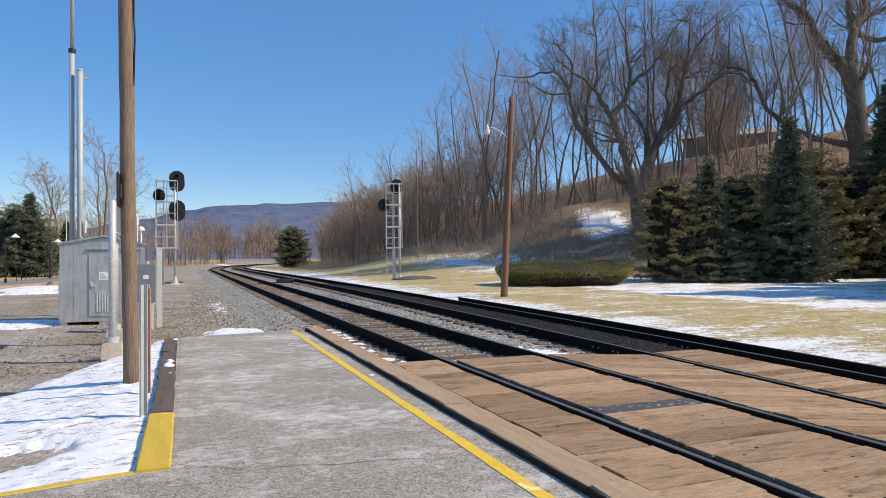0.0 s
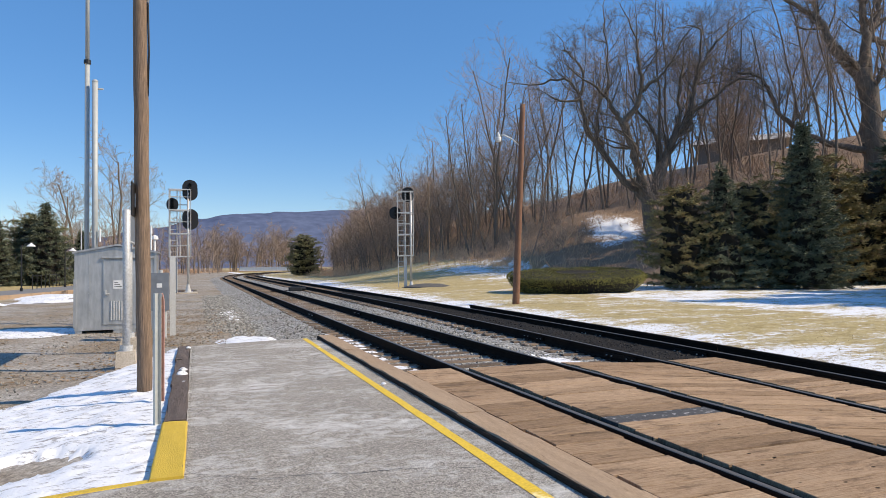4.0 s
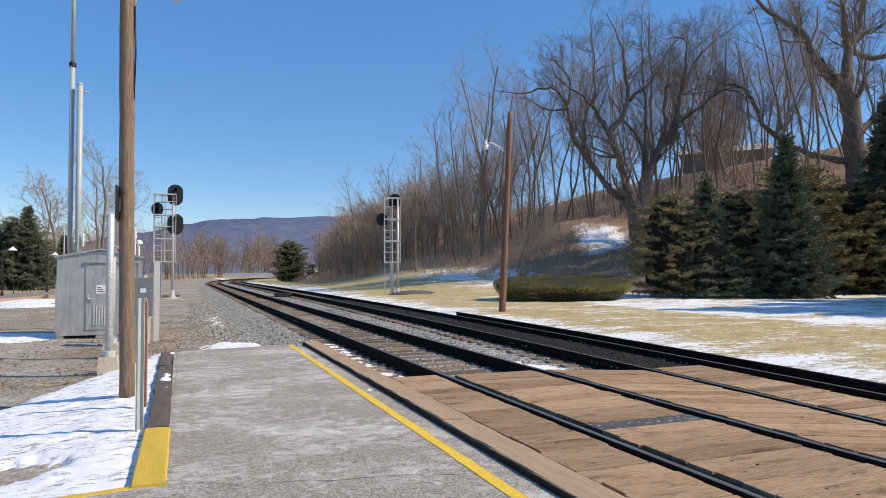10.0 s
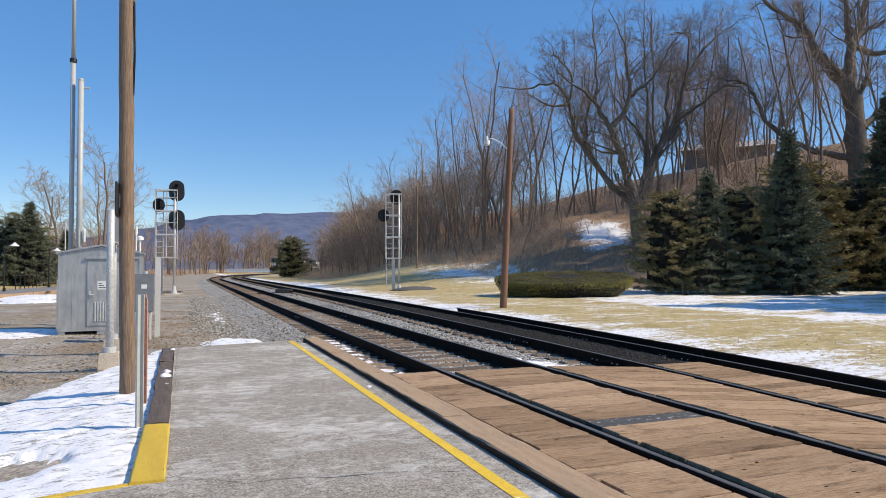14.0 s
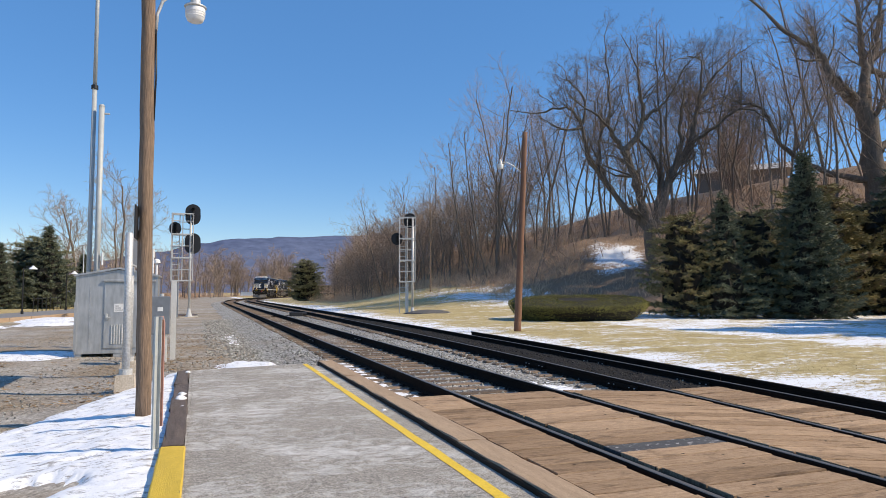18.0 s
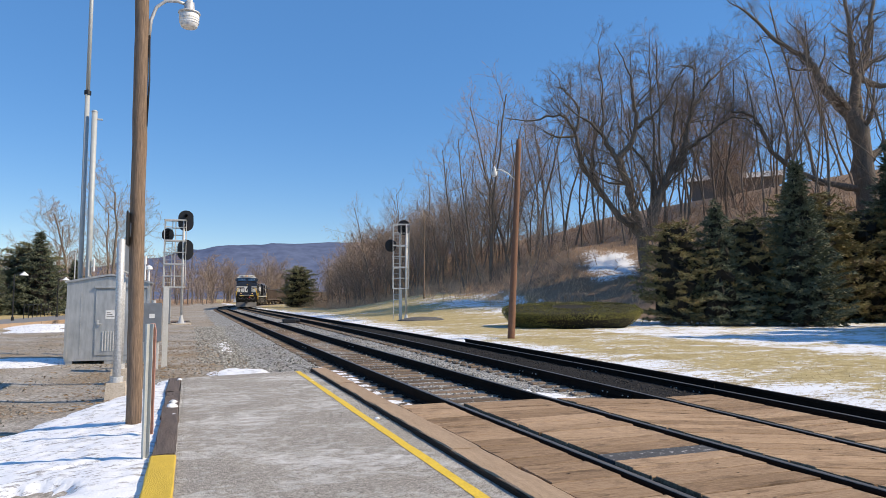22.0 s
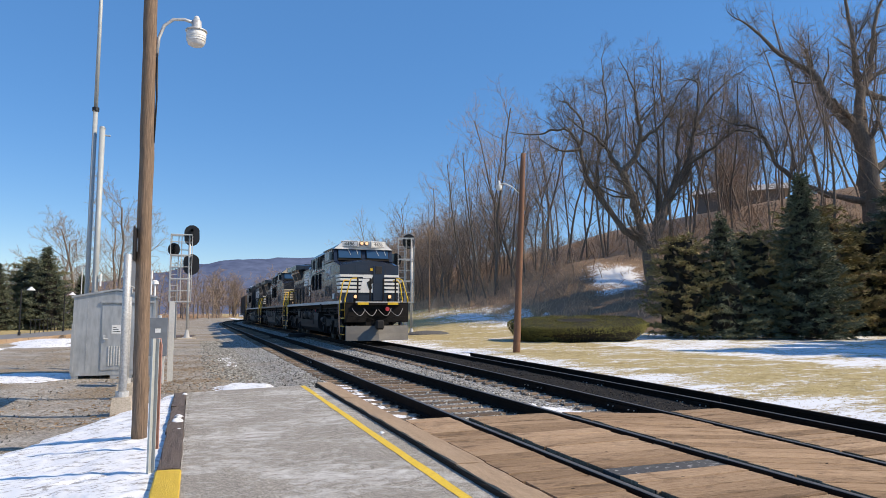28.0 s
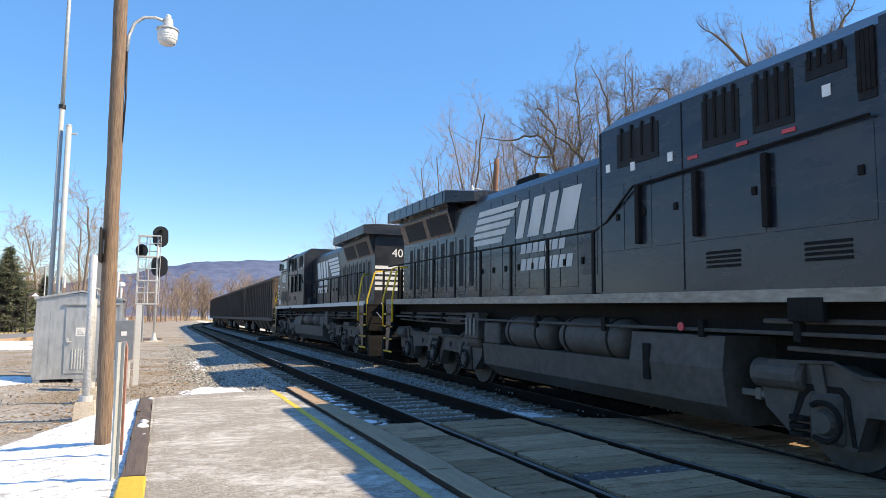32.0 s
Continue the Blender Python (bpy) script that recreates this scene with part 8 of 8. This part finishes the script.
def lane_lamp(x, y, turn):
    th = thing("lane_lamp", pose(x, y, height(x, y), 0, 0, turn), "black lamp post with a white conical shade", "lamp post", "lane lamps")
    part("post", Shape().tube([(0, 0, 0), (0, 0, 0.3), (0, 0, 0.32), (0, 0, 3.5)], [0.10, 0.10, 0.05, 0.045], 8), "black", th)
    part("arm", Shape().tube([(0, 0, 3.35), (0.25, 0, 3.6), (0.55, 0, 3.62)], 0.03, 6), "black", th)
    part("shade", Shape().tube([(0.62, 0, 3.40), (0.62, 0, 3.44), (0.62, 0, 3.58), (0.62, 0, 3.68)], [0.32, 0.30, 0.12, 0.05], 14), "white", th, "white conical shade")


def make_fence():
    th = thing("wire_fence", (0, 0, 0), "thin black fence posts beside the lane", "fence")
    for k in range(12):
        x, y = -12.6 - 0.05 * k, 62 + 1.9 * k
        part("fence_post", Shape().tube([(x, y, height(x, y)), (x, y, height(x, y) + 1.25)], 0.035, 6), "black", th)
    part("fence_rail", Shape().tube([(-12.6, 62, height(-12.6, 62) + 1.15), (-13.15, 82.9, height(-13.1, 83) + 1.15)], 0.02, 5), "black", th)


def make_hill_house():
    x, y = 82.0, 82.6
    th = thing("house", pose(x, y, height(x, y) + 0.1, 0, 0, -46), "long low house with a grey shingle roof on the hill", "house")
    part("wall", Shape().box(-6.3, -4, -7.0, 6.3, 4, 3.2), "house_wall", th)
    part("roof", Shape().prism(((-4.6, 3.1), (4.6, 3.1), (0, 4.7)), 0, -7.0, 7.0), "house_roof", th)


def make_barrier():
    th = thing("road_barrier", (0, 0, 0), "row of white road barriers beyond the curve", "barrier")
    for k in range(7):
        x, y = 15.0 + 2.45 * k, 243.0 - 1.6 * k
        sh = Shape().prism(((-0.3, 0.0), (0.3, 0.0), (0.18, 0.3), (0.1, 1.25), (-0.1, 1.25), (-0.18, 0.3)), 1, -1.42, 1.42)
        part("barrier_block", sh, "white", th, at=pose(x, y, height(x, y) + 0.45, 0, 0, 58))


MAT["roof_red"] = surface("red roof", (0.42, 0.07, 0.03), (0.60, 0.12, 0.05), 2, 0.6, 0, 20, 0.1, 0.004)
MAT["car_blue"] = plain("dark blue car paint", (0.02, 0.03, 0.07), 0.2)
MAT["house_wall"] = plain("weathered brown house wall", (0.19, 0.155, 0.125), 0.8)
MAT["house_roof"] = surface("grey shingles", (0.33, 0.325, 0.32), (0.44, 0.43, 0.42), 2, 0.9, 0, 15, 0.3, 0.02)
make_road()
make_pavilion()
make_car()
for lx, ly, lt in ((-12.4, 57.5, 0), (-11.6, 70.0, 0), (-17.5, 52.0, 180)):
    lane_lamp(lx, ly, lt)
make_fence()
make_hill_house()
make_barrier()


def scatter_stones():
    """Loose gravel on the yard and a few clods on the snow."""
    rnd = random.Random(66)
    st = Shape()
    for _ in range(9000):
        y = 9.5 + 30 * rnd.random() ** 1.5
        x = rnd.uniform(-7.5, 1.2)
        if y < 14.6 and x > -0.5:
            continue
        z = yard(x, y)
        r = rnd.uniform(0.008, 0.024)
        c = Vector((x, y, z + r * 0.2))
        q = Euler((rnd.random() * 6, rnd.random() * 6, rnd.random() * 6)).to_matrix()
        vs = [c + q @ Vector(d) * r * rnd.uniform(0.7, 1.2) for d in ((1, 0, 0), (-1, 0, 0), (0, 1, 0), (0, -1, 0), (0, 0, 0.7), (0, 0, -0.7))]
        st.add(vs, ((0, 2, 4), (2, 1, 4), (1, 3, 4), (3, 0, 4), (2, 0, 5), (1, 2, 5), (3, 1, 5), (0, 3, 5)))
    # the rougher shoulder between the platform's end and the ballast
    for _ in range(8000):
        y = 14.2 + 30 * rnd.random() ** 1.5
        x = rnd.gauss(1.3, 0.75)
        if x < 0.2 or x > 2.7:
            continue
        r = rnd.uniform(0.02, 0.052)
        c = Vector((x, y, height(x, y) + r * 0.2))
        q = Matrix.Rotation(rnd.uniform(0, 6.28), 3, 'Z') @ Matrix.Rotation(rnd.uniform(-0.6, 0.6), 3, 'X')
        vs = [c + q @ Vector(d) * r * rnd.uniform(0.7, 1.2) for d in ((1, 0, 0), (-1, 0, 0), (0, 1, 0), (0, -1, 0), (0, 0, 0.7), (0, 0, -0.7))]
        st.add(vs, ((0, 2, 4), (2, 1, 4), (1, 3, 4), (3, 0, 4), (2, 0, 5), (1, 2, 5), (3, 1, 5), (0, 3, 5)))
    structure("yard_gravel", st, "stone", "loose pale gravel on the yard", kind="stuff", category="gravel")
    # dead leaves and bits of stalk blown over the dirt
    lf = Shape()
    for _ in range(5200):
        y = 11.5 + 18 * rnd.random() ** 1.4
        x = rnd.gauss(-0.6, 1.1) if rnd.random() < 0.7 else rnd.uniform(-6.5, 1.4)
        if y < 14.4 and x > -1.2 or x > 1.6:
            continue
        q = Matrix.Rotation(rnd.uniform(0, 6.28), 3, 'Z') @ Matrix.Rotation(rnd.gauss(0, 0.35), 3, 'X')
        a, w = rnd.uniform(0.018, 0.055), rnd.uniform(0.008, 0.022)
        c = Vector((x, y, yard(x, y) + 0.016))
        lf.add([c + q @ Vector(d) for d in ((-a, 0, 0), (0, -w, 0.006), (a, 0, 0.004), (0, w, 0.006))], ((0, 1, 2, 3),))
    structure("dead_leaves", lf.mesh("dead_leaves", "dead_leaf", False, fix=False), None, "dry brown leaves and stalks on the dirt", kind="stuff", category="leaves")
    gr = Shape()
    for _ in range(30000):
        x = 9.9 + 17 * rnd.random() ** 1.4
        y = rnd.uniform(2, 46)
        if x > 16 and rnd.random() < 0.5:
            continue
        b = Vector((x, y, height(x, y) - 0.01))
        h = rnd.uniform(0.012, 0.035)
        w = rnd.uniform(0.005, 0.011)
        a = rnd.uniform(0, 6.28)
        o = Vector((math.cos(a), math.sin(a), 0)) * w
        t = b + Vector((rnd.gauss(0, 0.03), rnd.gauss(0, 0.03), h))
        gr.v.extend((b - o, b + o, t))
        n = len(gr.v)
        gr.f.append((n - 3, n - 2, n - 1))
    structure("lawn_grass", gr.mesh("lawn_grass", "dry_grass", False, fix=False), None, "short dry winter grass blades", kind="stuff", category="grass")


def scatter_debris():
    """Grit and chips gathered along the platform's timbers."""
    rnd = random.Random(91)
    st = Shape()
    for _ in range(2200):
        y = 3.5 + 10.4 * rnd.random() ** 1.2
        if rnd.random() < 0.6:
            x = 2.35 - abs(rnd.gauss(0, 0.02))
        else:
            x = -0.09 + abs(rnd.gauss(0, 0.03))
            y = max(y, 5.2)
        r = rnd.uniform(0.003, 0.007) * (1.8 if 7 < y < 10.5 and x > 1 else 0.8)
        c = Vector((x, y, PLAT_Z + r * 0.3))
        q = Euler((rnd.random() * 6, rnd.random() * 6, rnd.random() * 6)).to_matrix()
        vs = [c + q @ Vector(d) * r * rnd.uniform(0.7, 1.2) for d in ((1, 0, 0), (-1, 0, 0), (0, 1, 0), (0, -1, 0), (0, 0, 0.7), (0, 0, -0.7))]
        st.add(vs, ((0, 2, 4), (2, 1, 4), (1, 3, 4), (3, 0, 4), (2, 0, 5), (1, 2, 5), (3, 1, 5), (0, 3, 5)))
    structure("edge_grit", st, "stone", "grit gathered along the platform's edge timbers", kind="stuff", category="gravel")


scatter_debris()
MAT["dry_grass"] = surface("dry grass blades", (0.38, 0.30, 0.14), (0.60, 0.49, 0.27), 0.8, 0.9, 0, 9, 0.1, 0.01)
scatter_stones()


# ---- what moves ----
SPEED, FRONT_AT_29 = 12.3, 17.1
UNIT, CAR = 21.7, 16.0


def train_pose(s, flip, reach):
    """A vehicle whose middle is s metres up the far track, standing on two bogies."""
    a, _ = along(s - reach, X2)
    b, _ = along(s + reach, X2)
    a.z, b.z = z2(a.y), z2(b.y)
    back = (b - a).normalized()
    side = back.cross(Vector((0, 0, 1))).normalized()
    up = side.cross(back)
    if flip:
        back, side = -back, -side
    m = Matrix((side, back, up)).transposed().to_4x4()
    m.translation = (a + b) / 2
    return m


def motions():
    times = [0.5 * i for i in range(65)]
    # a steady run that gathers a little speed at the crossing
    front = lambda t: FRONT_AT_29 + SPEED * (29.0 - t) + (0.9 * (1 - math.exp(t - 29.0)) if t < 29 else 0.9 * (29.0 - t))
    for k, (ob, flip) in enumerate(((LEAD, False), (SECOND, False), (THIRD, True))):
        walk(ob, [(t, train_pose(front(t) + UNIT * k + L2, flip, 6.35)) for t in times])
    for k, ob in enumerate(CARS):
        walk(ob, [(t, train_pose(front(t) + UNIT * 3 - 0.4 + CAR * k + 8.0, False, 5.6)) for t in times])
    # wheels turn while the train is in sight
    turn = math.degrees(SPEED / 0.53)
    beat = [16.0 + i / 30.0 for i in range(481)]
    for wheels, sense in ((LEAD_WHEELS, 1), (SECOND_WHEELS, 1), (THIRD_WHEELS, -1)):
        for w in wheels:
            at = w.matrix_basis.translation.copy()
            walk(w, [(0.0, Matrix.Translation(at))] + [(t, Matrix.Translation(at) @ pose(0, 0, 0, sense * turn * (t - 16.0), 0, 0)) for t in beat])


motions()
